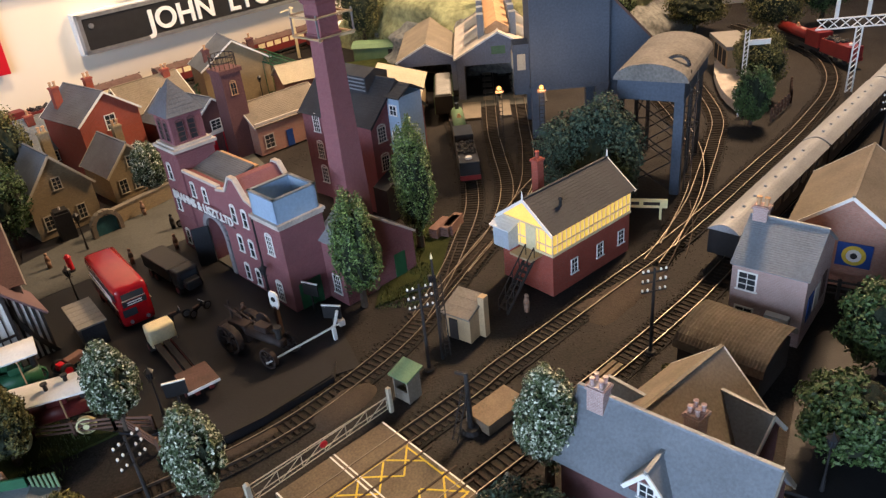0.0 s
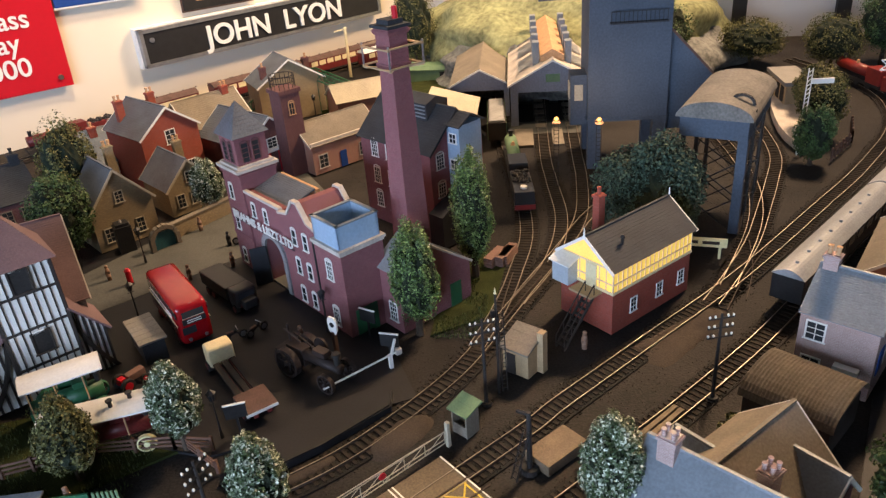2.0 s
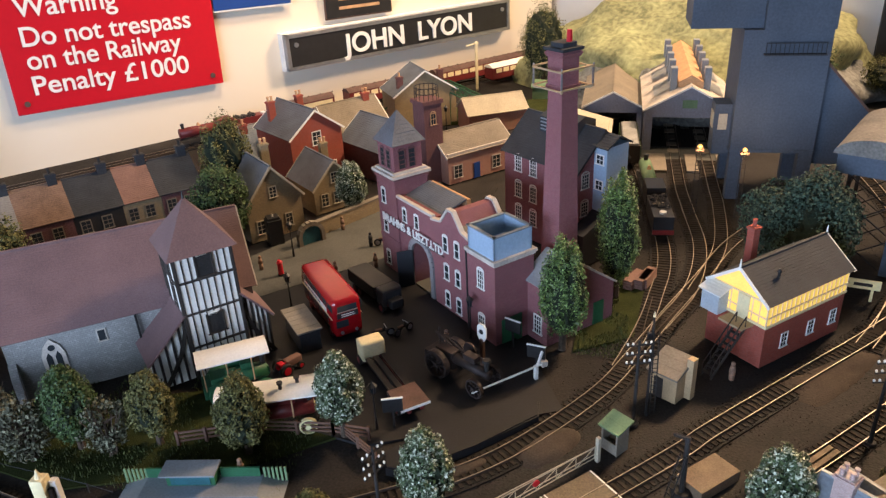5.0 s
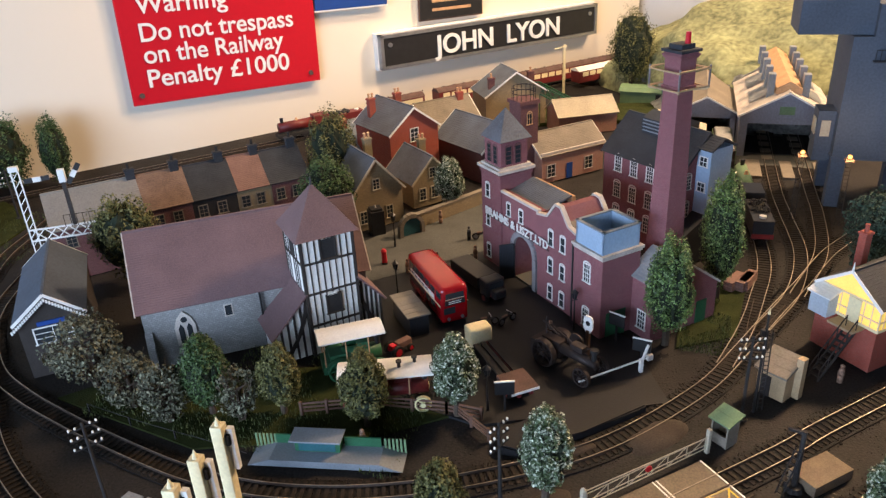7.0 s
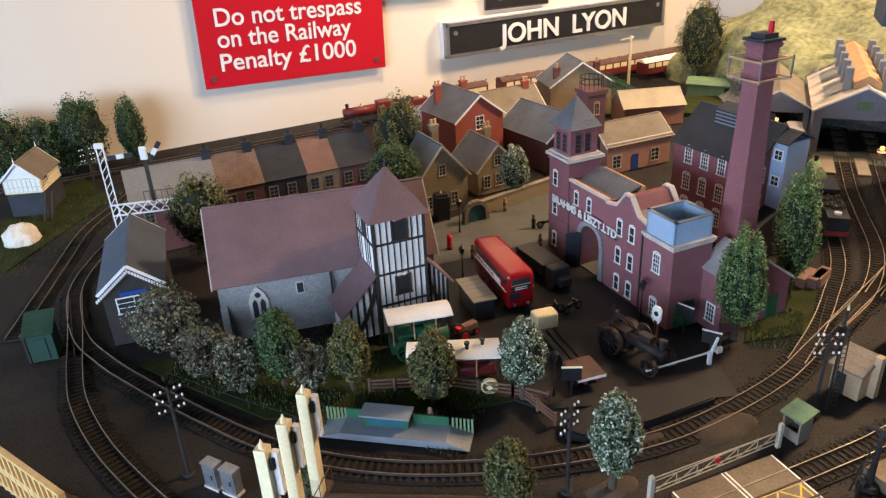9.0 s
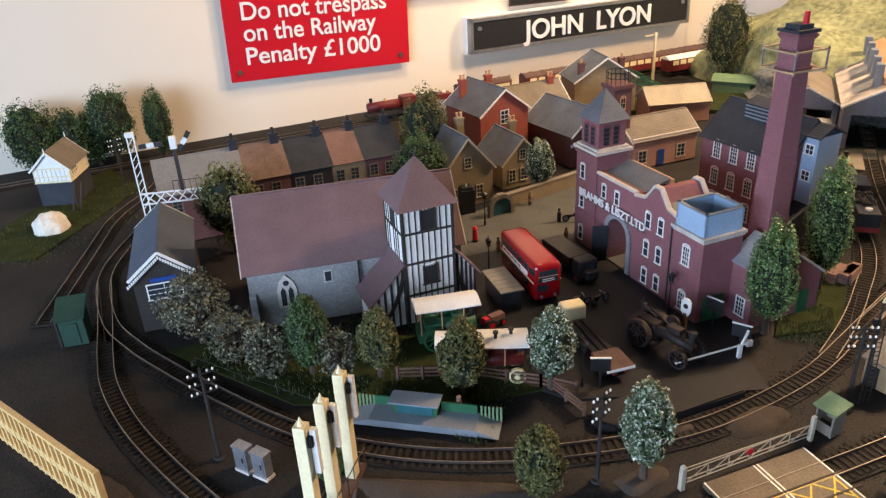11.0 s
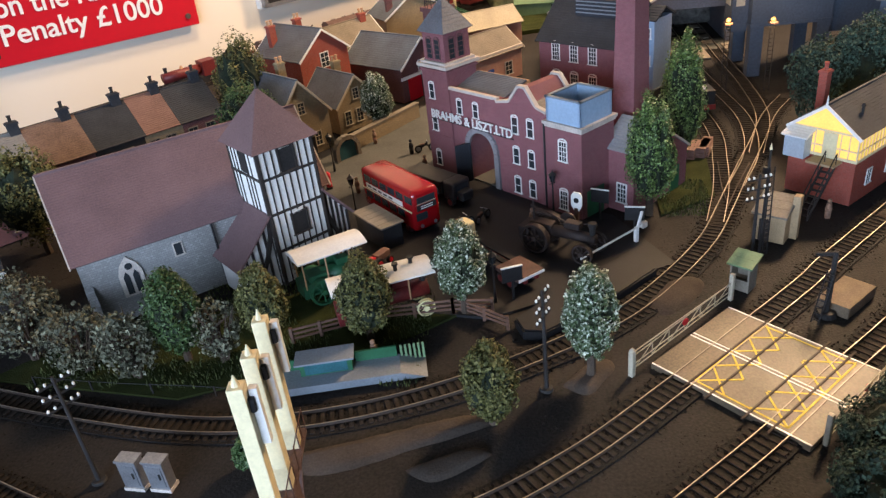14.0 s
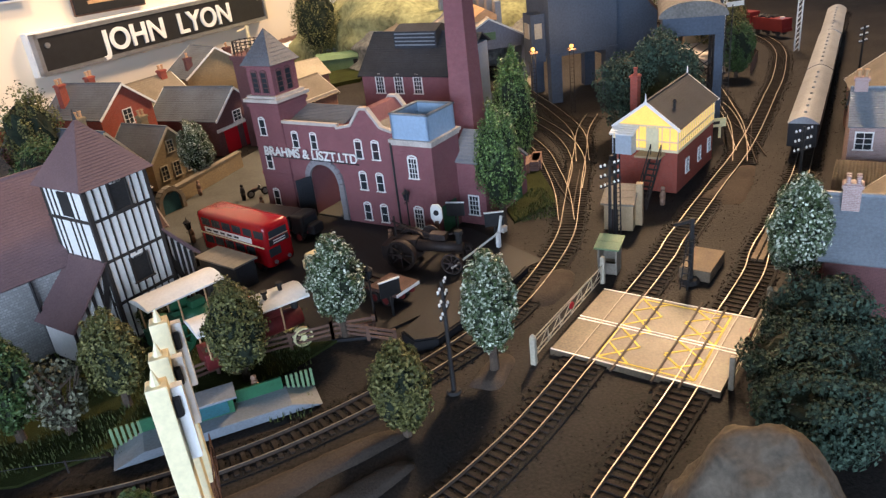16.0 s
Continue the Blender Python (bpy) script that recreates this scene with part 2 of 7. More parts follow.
def setting(ob, label, category):
    return tagged(ob, label, category, "", "structure")


def B(bm, x0, x1, y0, y1, z0, z1, m=None):
    """A box."""
    r = bmesh.ops.create_cube(bm, size=1, matrix=Matrix.Translation(((x0 + x1) / 2, (y0 + y1) / 2, (z0 + z1) / 2)) @ Matrix.Diagonal((abs(x1 - x0), abs(y1 - y0), abs(z1 - z0), 1)))
    if m:
        bmesh.ops.transform(bm, matrix=m, verts=r["verts"])
    return bm


def box(x0, x1, y0, y1, z0, z1, bevel=0.0):
    bm = B(bmesh.new(), x0, x1, y0, y1, z0, z1)
    if bevel:
        bmesh.ops.bevel(bm, geom=bm.edges[:], offset=bevel, segments=2, affect="EDGES", profile=0.6)
    return bm


def C(bm, x, y, z0, z1, r0, r1=None, n=10, m=None):
    """An upright cone or cylinder."""
    r1 = r0 if r1 is None else r1
    r = bmesh.ops.create_cone(bm, cap_ends=True, segments=n, radius1=r0, radius2=r1, depth=z1 - z0, matrix=Matrix.Translation((x, y, (z0 + z1) / 2)))
    if m:
        bmesh.ops.transform(bm, matrix=m, verts=r["verts"])
    return bm


def rod(bm, a, b, r, n=6, r1=None):
    """A round bar from a to b."""
    a, b = Vector(a), Vector(b)
    d = b - a
    m = Matrix.Translation((a + b) / 2) @ d.to_track_quat("Z", "Y").to_matrix().to_4x4()
    bmesh.ops.create_cone(bm, cap_ends=True, segments=n, radius1=r, radius2=r if r1 is None else r1, depth=d.length, matrix=m)
    return bm


def bar(bm, a, b, w, h):
    """A square bar from a to b, w wide and h high."""
    a, b = Vector(a), Vector(b)
    d = b - a
    m = Matrix.Translation((a + b) / 2) @ d.to_track_quat("X", "Z").to_matrix().to_4x4() @ Matrix.Diagonal((d.length, w, h, 1))
    bmesh.ops.create_cube(bm, size=1, matrix=m)
    return bm


def prism(bm, pts, axis, a, b):
    """Pushes a flat outline along an axis from a to b: pts are (x, z) for axis y, (y, z) for axis x, (x, y) for axis z."""
    def at(p, q):
        return {"y": (p[0], q, p[1]), "x": (q, p[0], p[1]), "z": (p[0], p[1], q)}[axis]
    v0, v1 = [bm.verts.new(at(p, a)) for p in pts], [bm.verts.new(at(p, b)) for p in pts]
    n = len(pts)
    bm.faces.new(v0)
    bm.faces.new(v1[::-1])
    for i in range(n):
        bm.faces.new((v0[i], v1[i], v1[(i + 1) % n], v0[(i + 1) % n]))
    return bm


def slope(bm, p0, p1, q0, q1, courses, step=0.05, thick=0.18):
    """A roof slope in stepped courses from the eave p0-p1 up to the ridge q0-q1."""
    p0, p1, q0, q1 = map(Vector, (p0, p1, q0, q1))
    nrm = (p1 - p0).cross(q0 - p0).normalized()
    if nrm.z < 0:
        nrm = -nrm
    rows = [(p0 - nrm * thick, p1 - nrm * thick)]
    for i in range(courses):
        f0, f1 = i / courses, (i + 1) / courses
        rows.append((p0.lerp(q0, f0) + nrm * step, p1.lerp(q1, f0) + nrm * step))
        rows.append((p0.lerp(q0, f1), p1.lerp(q1, f1)))
    rows.append((q0 - nrm * thick, q1 - nrm * thick))
    V = [(bm.verts.new(a), bm.verts.new(b)) for a, b in rows]
    for (a, b), (c, d) in zip(V, V[1:] + V[:1]):
        bm.faces.new((a, b, d, c))
    bm.faces.new([v[0] for v in V])
    bm.faces.new([v[1] for v in V[::-1]])
    return bm


def window_part(parent, x, z, w, h, y=0.0, face="front", arched=False, bars=(1, 2), trim="white", glazing="pane", surround=True, name="window", dep=0.0):
    """A sash window on a wall: pane set in, frame, glazing bars and sill. x, z: its lower left corner on that face."""
    def T(m):
        return {"front": Matrix.Translation((0, y, 0)), "right": Matrix.Translation((y, 0, 0)) @ Matrix.Rotation(radians(90), 4, "Z"), "left": Matrix.Translation((y, 0, 0)) @ Matrix.Rotation(radians(-90), 4, "Z") @ Matrix.Scale(-1, 4, (1, 0, 0)),
                "back": Matrix.Translation((0, y, 0)) @ Matrix.Scale(-1, 4, (0, 1, 0))}[m]
    M4 = T(face)
    t = min(0.15, w * 0.14)
    fr = bmesh.new()
    B(fr, x - t, x, -0.10, 0.02, z, z + h)
    B(fr, x + w, x + w + t, -0.10, 0.02, z, z + h)
    B(fr, x - t, x + w + t, -0.10, 0.02, z + h, z + h + t)
    for i in range(1, bars[0] + 1):
        k = x + w * i / (bars[0] + 1)
        B(fr, k - 0.035, k + 0.035, -0.06, 0.0, z, z + h)
    for i in range(1, bars[1] + 1):
        k = z + h * i / (bars[1] + 1)
        B(fr, x, x + w, -0.065, 0.0, k - 0.035, k + 0.035)
    arch = bmesh.new() if arched else None
    if arched:
        n = 7
        for i in range(n):
            a0, a1 = math.pi * i / n, math.pi * (i + 1) / n
            c = x + w / 2
            bar(arch, (c + (w / 2 + t / 2) * math.cos(a0), -0.05, z + h + t * .5 + w * 0.30 * math.sin(a0)), (c + (w / 2 + t / 2) * math.cos(a1), -0.05, z + h + t * .5 + w * 0.30 * math.sin(a1)), 0.12, t)
    fr.transform(M4)
    f = part(name, fr, trim, parent)
    own = f if parent.parent is None else parent
    if arched:
        arch.transform(M4)
        part("arch", arch, trim, own)
    pn = B(bmesh.new(), x, x + w, -0.03, 0.03, z, z + h)
    pn.transform(M4)
    part("pane", pn, glazing, own)
    if surround:
        sl = B(bmesh.new(), x - t * 1.7, x + w + t * 1.7, -0.18, 0.0, z - 0.11, z)
        sl.transform(M4)
        part("sill", sl, trim, own)
    return f


def gable_roof(parent, x0, x1, y0, y1, h, rise, mat, ridge="x", over=0.35, courses=14, edge="white", name="roof", hip=0.0):
    """Two slopes in courses and barge boards."""
    bm = bmesh.new()
    s = 0.15
    if ridge == "x":
        ym = (y0 + y1) / 2
        k = rise / ((y1 - y0) / 2)
        for ya in (y0 - over, y1 + over):
            e = h - over * k + s
            slope(bm, (x0 - over, ya, e), (x1 + over, ya, e), (x0 - over + hip, ym, h + rise + s), (x1 + over - hip, ym, h + rise + s), courses)
    else:
        xm = (x0 + x1) / 2
        k = rise / ((x1 - x0) / 2)
        for xa in (x0 - over, x1 + over):
            e = h - over * k + s
            slope(bm, (xa, y0 - over, e), (xa, y1 + over, e), (xm, y0 - over, h + rise + s), (xm, y1 + over, h + rise + s), courses)
    r = part(name, bm, mat, parent)
    own = r if parent.parent is None else parent
    rb = bmesh.new()
    if ridge == "x":
        bar(rb, (x0 - over + hip, (y0 + y1) / 2, h + rise + s), (x1 + over - hip, (y0 + y1) / 2, h + rise + s), 0.3, 0.22)
    else:
        bar(rb, ((x0 + x1) / 2, y0 - over, h + rise + s), ((x0 + x1) / 2, y1 + over, h + rise + s), 0.3, 0.22)
    part("ridge_tile", rb, mat, own)
    if edge and not hip:
        if ridge == "x":
            for xe in (x0 - over - 0.05, x1 + over + 0.05):
                for ya in (y0 - over, y1 + over):
                    part("barge_board", bar(bmesh.new(), (xe, ya, h - over * k), (xe, (y0 + y1) / 2, h + rise), 0.14, 0.32), edge, own)
        else:
            for ye in (y0 - over - 0.05, y1 + over + 0.05):
                for xa in (x0 - over, x1 + over):
                    part("barge_board", bar(bmesh.new(), (xa, ye, h - over * k), ((x0 + x1) / 2, ye, h + rise), 0.14, 0.32), edge, own)
    return r


def gable_walls(parent, x0, x1, y0, y1, h, rise, mat, ridge="x", name="wall_shell"):
    bm = bmesh.new()
    if ridge == "x":
        prism(bm, [(y0, 0), (y1, 0), (y1, h), ((y0 + y1) / 2, h + rise), (y0, h)], "x", x0, x1)
    else:
        prism(bm, [(x0, 0), (x1, 0), (x1, h), ((x0 + x1) / 2, h + rise), (x0, h)], "y", y0, y1)
    return part(name, bm, mat, parent)


def chimney_stack(parent, x, y, z0, z1, w=1.2, d=0.9, mat="brick_red", pots=2, pot="ochre"):
    bm = box(x - w / 2, x + w / 2, y - d / 2, y + d / 2, z0, z1)
    B(bm, x - w / 2 - .12, x + w / 2 + .12, y - d / 2 - .12, y + d / 2 + .12, z1 - .35, z1 - .1)
    c = part("chimney", bm, mat, parent)
    for i in range(pots):
        px = x + (i - (pots - 1) / 2) * w * 0.55 if pots < 4 else x + (i % 2 - .5) * w * .55
        py = y if pots < 4 else y + (i // 2 - .5) * d * .55
        big = 1.0 if pots < 4 else .72
        p = C(bmesh.new(), px, py, z1 - .1, z1 + .8 * big, .24 * big, .2 * big, 8)
        C(p, px, py, z1 + .65 * big, z1 + .82 * big, .27 * big, .27 * big, 8)
        part("chimney_pot", p, pot, c)
    return c


def text_part(s, size, material, parent, m, depth=0.03, name="lettering", squeeze=1.0, bold=0.0, width=0.0):
    cu = bpy.data.curves.new(name, "FONT")
    cu.body, cu.size, cu.extrude, cu.align_x, cu.align_y = s, size * CM, depth * CM, "CENTER", "CENTER"
    cu.offset = bold * CM
    if width:
        cu.align_x, cu.align_y = "LEFT", "BOTTOM_BASELINE"
    tmp = bpy.data.objects.new(name, cu)
    scene.collection.objects.link(tmp)
    bpy.context.view_layer.update()
    me = bpy.data.meshes.new_from_object(tmp)
    bpy.data.objects.remove(tmp)
    me.materials.clear()
    me.materials.append(M[material])
    if width:
        xs = [v.co.x for v in me.vertices]
        squeeze = width * CM / (max(xs) - min(xs))
        me.transform(Matrix.Translation((-min(xs), 0, 0)))
    me.transform(m @ Matrix.Diagonal((squeeze, 1, 1, 1)))
    ob = new(name, me)
    ob.parent = parent
    return ob


def on_front(x, y, z):
    """Lettering that stands on a wall facing -y, in centimetres."""
    return Matrix.Translation((x * CM, y * CM, z * CM)) @ Matrix.Rotation(radians(90), 4, "X")


def sweep(path, offset, w, z0, z1):
    """A bar of width w that follows a plan line at an offset to its left."""
    bm = bmesh.new()
    prev = None
    n = len(path)
    for i, p in enumerate(path):
        a, b = Vector(path[max(0, i - 1)]), Vector(path[min(n - 1, i + 1)])
        t = (b - a).normalized()
        s = Vector((-t.y, t.x))
        c = Vector(p)
        l, r = c + s * (offset + w / 2), c + s * (offset - w / 2)
        ring = [bm.verts.new((l.x, l.y, z0)), bm.verts.new((r.x, r.y, z0)), bm.verts.new((r.x, r.y, z1)), bm.verts.new((l.x, l.y, z1))]
        if prev:
            for k in range(4):
                bm.faces.new((prev[k], prev[(k + 1) % 4], ring[(k + 1) % 4], ring[k]))
        else:
            bm.faces.new(ring[::-1])
        prev = ring
    bm.faces.new(prev)
    return bm


def smooth_line(pts, step=0.75):
    """Points every step centimetres along a smooth curve through the given ones."""
    P = [Vector(p) for p in pts]
    P = [P[0] * 2 - P[1]] + P + [P[-1] * 2 - P[-2]]
    fine = []
    for i in range(1, len(P) - 2):
        for k in range(24):
            t = k / 24
            a, b, c, d = P[i - 1:i + 3]
            fine.append(0.5 * ((2 * b) + (c - a) * t + (2 * a - 5 * b + 4 * c - d) * t * t + (3 * b - a - 3 * c + d) * t ** 3))
    fine.append(P[-2])
    out, need = [fine[0]], step
    for a, b in zip(fine, fine[1:]):
        seg = (b - a).length
        pos = 0.0
        while seg - pos >= need:
            pos += need
            out.append(a.lerp(b, pos / seg))
            need = step
        need -= seg - pos
    return out

# ---- the room ----
def wall_along(name, x0, y0, x1, y1, mat, label, z0=-95, z1=150, thick=8):
    bm = bmesh.new()
    d = Vector((x1 - x0, y1 - y0)).normalized()
    n = Vector((-d.y, d.x)) * thick
    prism(bm, [(x0, y0), (x1, y1), (x1 + n.x, y1 + n.y), (x0 + n.x, y0 + n.y)], "z", z0, z1)
    return setting(part(name, bm, mat), label, "wall")


WALL = radians(50)
WD = Vector((math.cos(WALL), math.sin(WALL)))
W0 = Vector((-91.2, 181.0))
wa, wb = W0 - WD * 190, W0 + WD * 99
wall_along("wall_back", wa.x, wa.y, wb.x, wb.y, "wall", "cream painted museum wall behind the layout")
wall_along("wall_far", -30, 263, 44, 236, "wall_white", "white painted wall behind the hill")
wall_along("wall_far_2", 44, 236, 250, 212, "wall_white", "white panelled wall behind the far station")
# unseen side walls and ceiling, coloured dark so little light bounces back
wall_along("wall_right", 250, 212, 250, -150, "room", "unseen room wall kept dark to cut bounced light")
wall_along("wall_left", -250, -150, wa.x, wa.y, "room", "unseen room wall kept dark to cut bounced light")
# the wall behind the visitor has a window opening
for nm, x0, x1, z0, z1 in (("wall_window", -250, -200, -95, 175), ("wall_window_2", 50, 250, -95, 175), ("wall_window_3", -200, 50, -95, 0), ("wall_window_4", -200, 50, 86, 175)):
    setting(part(nm, box(x0, x1, -158, -150, z0, z1), "room"), "unseen wall round the window, kept dark to cut bounced light", "wall")
setting(part("ceiling", box(-330, 260, -160, 330, 175, 183), "ceiling"), "unseen ceiling kept dark to cut bounced light", "ceiling")
setting(part("floor", box(-330, 260, -160, 330, -101, -95), "carpet"), "dark carpeted floor under the layout", "floor")
win = thing("window_1", -75, -150, 0, 0, "white framed daylight window", "window", kind="structure")
wf = bmesh.new()
for x in (-125, -43, 39, 121):
    B(wf, x, x + 4, -6, -1, 0, 86)
for z in (0, 82):
    B(wf, -125, 125, -6, -1, z, z + 4)
part("window_frame", wf, "white", win)

# ---- layout ground ----
bm = bmesh.new()
bmesh.ops.create_grid(bm, x_segments=150, y_segments=120, size=1, matrix=Matrix.Translation((-20, 140, 0)) @ Matrix.Diagonal((190, 118, 1, 1)))
for v in bm.verts:
    n = noise.noise(Vector((v.co.x * 0.05, v.co.y * 0.05, 3)))
    v.co.z = -0.22 + 0.14 * n + 0.05 * noise.noise(Vector((v.co.x * 0.6, v.co.y * 0.6, 7)))
setting(part("ground", bm, "earth", smooth=True), "dark brown scenic ground of the model railway", "ground")
setting(part("baseboard", box(-205, 165, 23, 256, -6, -1.0), "brown"), "brown board that carries the layout", "table")

flat = lambda pts, z0, z1: prism(bmesh.new(), pts, "z", z0, z1)
setting(part("road", flat([(-26.5, 80.6), (-8.5, 89.1), (-13.5, 99.9), (-32.9, 115), (-45.6, 135.4), (-59.9, 117.9), (-46.2, 94.7), (-40.2, 84.2), (-33.1, 81.8)], -0.3, 0.06), "road"), "dark tarmac yard in front of the brewery", "road")
setting(part("street", flat([(-61, 108.4), (-52.6, 102.6), (-36.9, 118.4), (-28.1, 137.1), (-36.5, 150), (-44.6, 137.2)], -0.3, 0.10), "street"), "pale setted side street", "road")
setting(part("lane", flat([(25.4, 72.3), (32.7, 68.1), (46.3, 93), (43.2, 96.7), (33.3, 89.2)], -0.3, 0.06), "road"), "dark lane beside the cottages", "road")
setting(part("lawn", flat([(-72.5, 72.9), (-52.6, 69.9), (-36.3, 76), (-27.9, 82.6), (-38.3, 91.8), (-47.1, 85.6), (-57.4, 81.8), (-68.2, 77.9)], -0.3, 0.03), "grass"), "rough green flock round the church", "grass")
setting(part("grass_verge", flat([(-8.4, 99.6), (-1.8, 103.7), (-0.5, 115.6), (-3, 119.4), (-8, 111.7)], -0.3, 0.04), "grass"), "green verge beside the yard tracks", "grass")
setting(part("grass_patch", flat([(-122.8, 79.2), (-109.4, 85.1), (-116.3, 113.5), (-131.2, 119.7)], -0.3, 0.04), "grass"), "green patch inside the curve", "grass")
setting(part("grass_bank", flat([(-60, 178), (-18, 190), (-14, 205), (-40, 200)], -0.3, 0.6), "grass"), "green bank behind the town", "grass")
setting(part("concrete_apron", flat([(-3.6, 165), (2, 164.4), (6, 165.2), (11, 164.6), (15.6, 165.4), (15.6, 172), (-4, 172)], -0.3, 0.05), "street"), "pale concrete apron before the engine sheds", "ground")

dock = prism(bmesh.new(), [(-24.2, 79.4), (-17.6, 86.6), (-12.2, 90.3), (-10.9, 89.4), (-10.7, 87.0), (-16.0, 81.6), (-21.4, 77.2), (-23.4, 77.4)], "z", -.3, .8)
bmesh.ops.bevel(dock, geom=[e for e in dock.edges if abs(e.verts[0].co.z - .8) < .01 and abs(e.verts[1].co.z - .8) < .01], offset=.15, segments=2, affect="EDGES")
setting(part("loading_bank", dock, "road"), "low dark tarmac loading bank beside the loop line", "road")


def dirt_patch(pts, z, seed):
    """A low, uneven spread of pale soil inside a plan outline."""
    c = Vector((sum(p[0] for p in pts) / len(pts), sum(p[1] for p in pts) / len(pts)))
    bm = bmesh.new()
    n, rings = 40, []
    ring_pts = smooth_line(list(pts) + [pts[0]], .2)
    edge = [ring_pts[int(k * (len(ring_pts) - 1) / n)] for k in range(n)]
    for f in (1.0, .8, .55, .3):
        ring = []
        for k, p in enumerate(edge):
            g = f * (1 + .10 * noise.noise(Vector((p.x * .8, p.y * .8, seed))))
            q = c + (p - c) * g
            ring.append(bm.verts.new((q.x, q.y, -.32 if f == 1.0 else z * (1 - f * .8) + .10 * noise.noise(Vector((q.x * .9, q.y * .9, seed + 4))))))
        rings.append(ring)
    for a, b in zip(rings, rings[1:]):
        for k in range(n):
            bm.faces.new((a[k], a[(k + 1) % n], b[(k + 1) % n], b[k]))
    bm.faces.new(rings[-1])
    setting(part("dirt_patch", bm, "dirt", None, "", True), "pale brown bare soil beside the track", "ground")


for k, (pts, z) in enumerate((([(-43, 62.6), (-36, 65.0), (-30, 67.0), (-25.6, 68.2), (-26, 66.4), (-31, 64.2), (-38, 61.4)], .35), ([(-32, 62.0), (-27, 64.2), (-25.4, 63.6), (-29.6, 60.8)], .25), ([(-20.4, 71.0), (-17.4, 74.4), (-15.8, 73.6), (-18.2, 70.0)], .3),
                             ([(-12.6, 82.0), (-9.4, 86.2), (-6.6, 86.6), (-7.2, 83.6), (-10.8, 80.4)], .45), ([(-19.8, 77.6), (-15.4, 81.2), (-14.6, 80.4), (-18.6, 76.8)], .25), ([(12, 97), (16, 94), (24, 104), (22, 105)], .12), ([(-66, 55.4), (-60, 54.6), (-54, 51.4), (-60, 50.6)], .2))):
    dirt_patch(pts, z, k * 3 + 1)

# ---- tracks ----
BACK = [tuple(round(c, 1) for c in W0 + WD * k + Vector((WD.y, -WD.x)) * 9) for k in (-110, -60, -20, 20, 60, 92)]
TRACKS = [
    ("main", [(-60, 46), (-43, 51.0), (-28.3, 57.2), (-19.6, 63.0), (-11.6, 70.5), (-4.2, 78.0), (2.4, 84.8), (5.0, 87.9), (9.6, 92.8), (16, 99.6), (22.7, 106.6), (28.4, 113.0), (35, 121), (43, 131), (50, 139.7), (57, 149.4), (62.9, 158.5), (67.4, 168.5), (69.6, 180), (67.8, 194), (62, 210)]),
    ("main", [(-33, 40), (-22, 50), (-14.3, 57.4), (-6.2, 64.8), (.8, 71.8), (7.7, 78.5), (11.2, 82.7), (16.3, 87.9), (23.5, 95.6), (28.8, 101.8), (42, 118.4), (56.3, 136), (67, 149.7), (80, 166), (100, 190)]),
    ("loop", [(-105, 134), (-105.4, 122), (-103.5, 106), (-99.4, 93.5), (-93.7, 83.6), (-84.4, 75.6), (-77, 72.3), (-69.5, 70.2), (-62, 68.5), (-51.6, 66.7), (-44, 66.6), (-36.9, 67.9), (-30, 70.4), (-24, 73.6), (-16.5, 78.7), (-11, 84.3), (-5, 92.8), (-1.2, 101), (2.4, 109.5), (6.6, 119), (10.6, 128.5), (15, 136)]),
    ("loop", [(-93.7, 83.6), (-84.0, 74.6), (-78.6, 69.5), (-73.4, 65.2), (-66, 61), (-58.1, 57.8), (-49, 54.8)]),
    ("siding", [(-91.8, 72), (-103, 90), (-109.5, 101), (-114, 115), (-121, 126)]),
    ("yard", [(-3.2, 97), (-.9, 105), (.7, 113), (2.1, 124), (1.0, 140), (-.6, 152), (-3.0, 172), (-4, 196)]),
    ("yard", [(1.0, 105.8), (5.2, 116), (7.0, 128), (6.0, 142), (5.2, 156), (4.8, 200)]),
    ("yard", [(5.5, 115), (9.6, 128), (10.7, 142), (10.6, 156), (10.4, 200)]),
    ("branch", [(22.6, 105.5), (26.5, 112), (31, 120.5), (34.9, 130), (38.6, 139.5), (41.8, 149), (43.0, 160), (43.2, 172)]),
    ("branch", [(25.2, 109), (31, 121.6), (34.0, 130.5), (35.6, 140), (35.8, 152), (34.8, 168)]),
    ("back", BACK),
]
sl = box(-1.55, 1.55, -0.17, 0.17, -0.12, 0.03)
first_sleeper = None
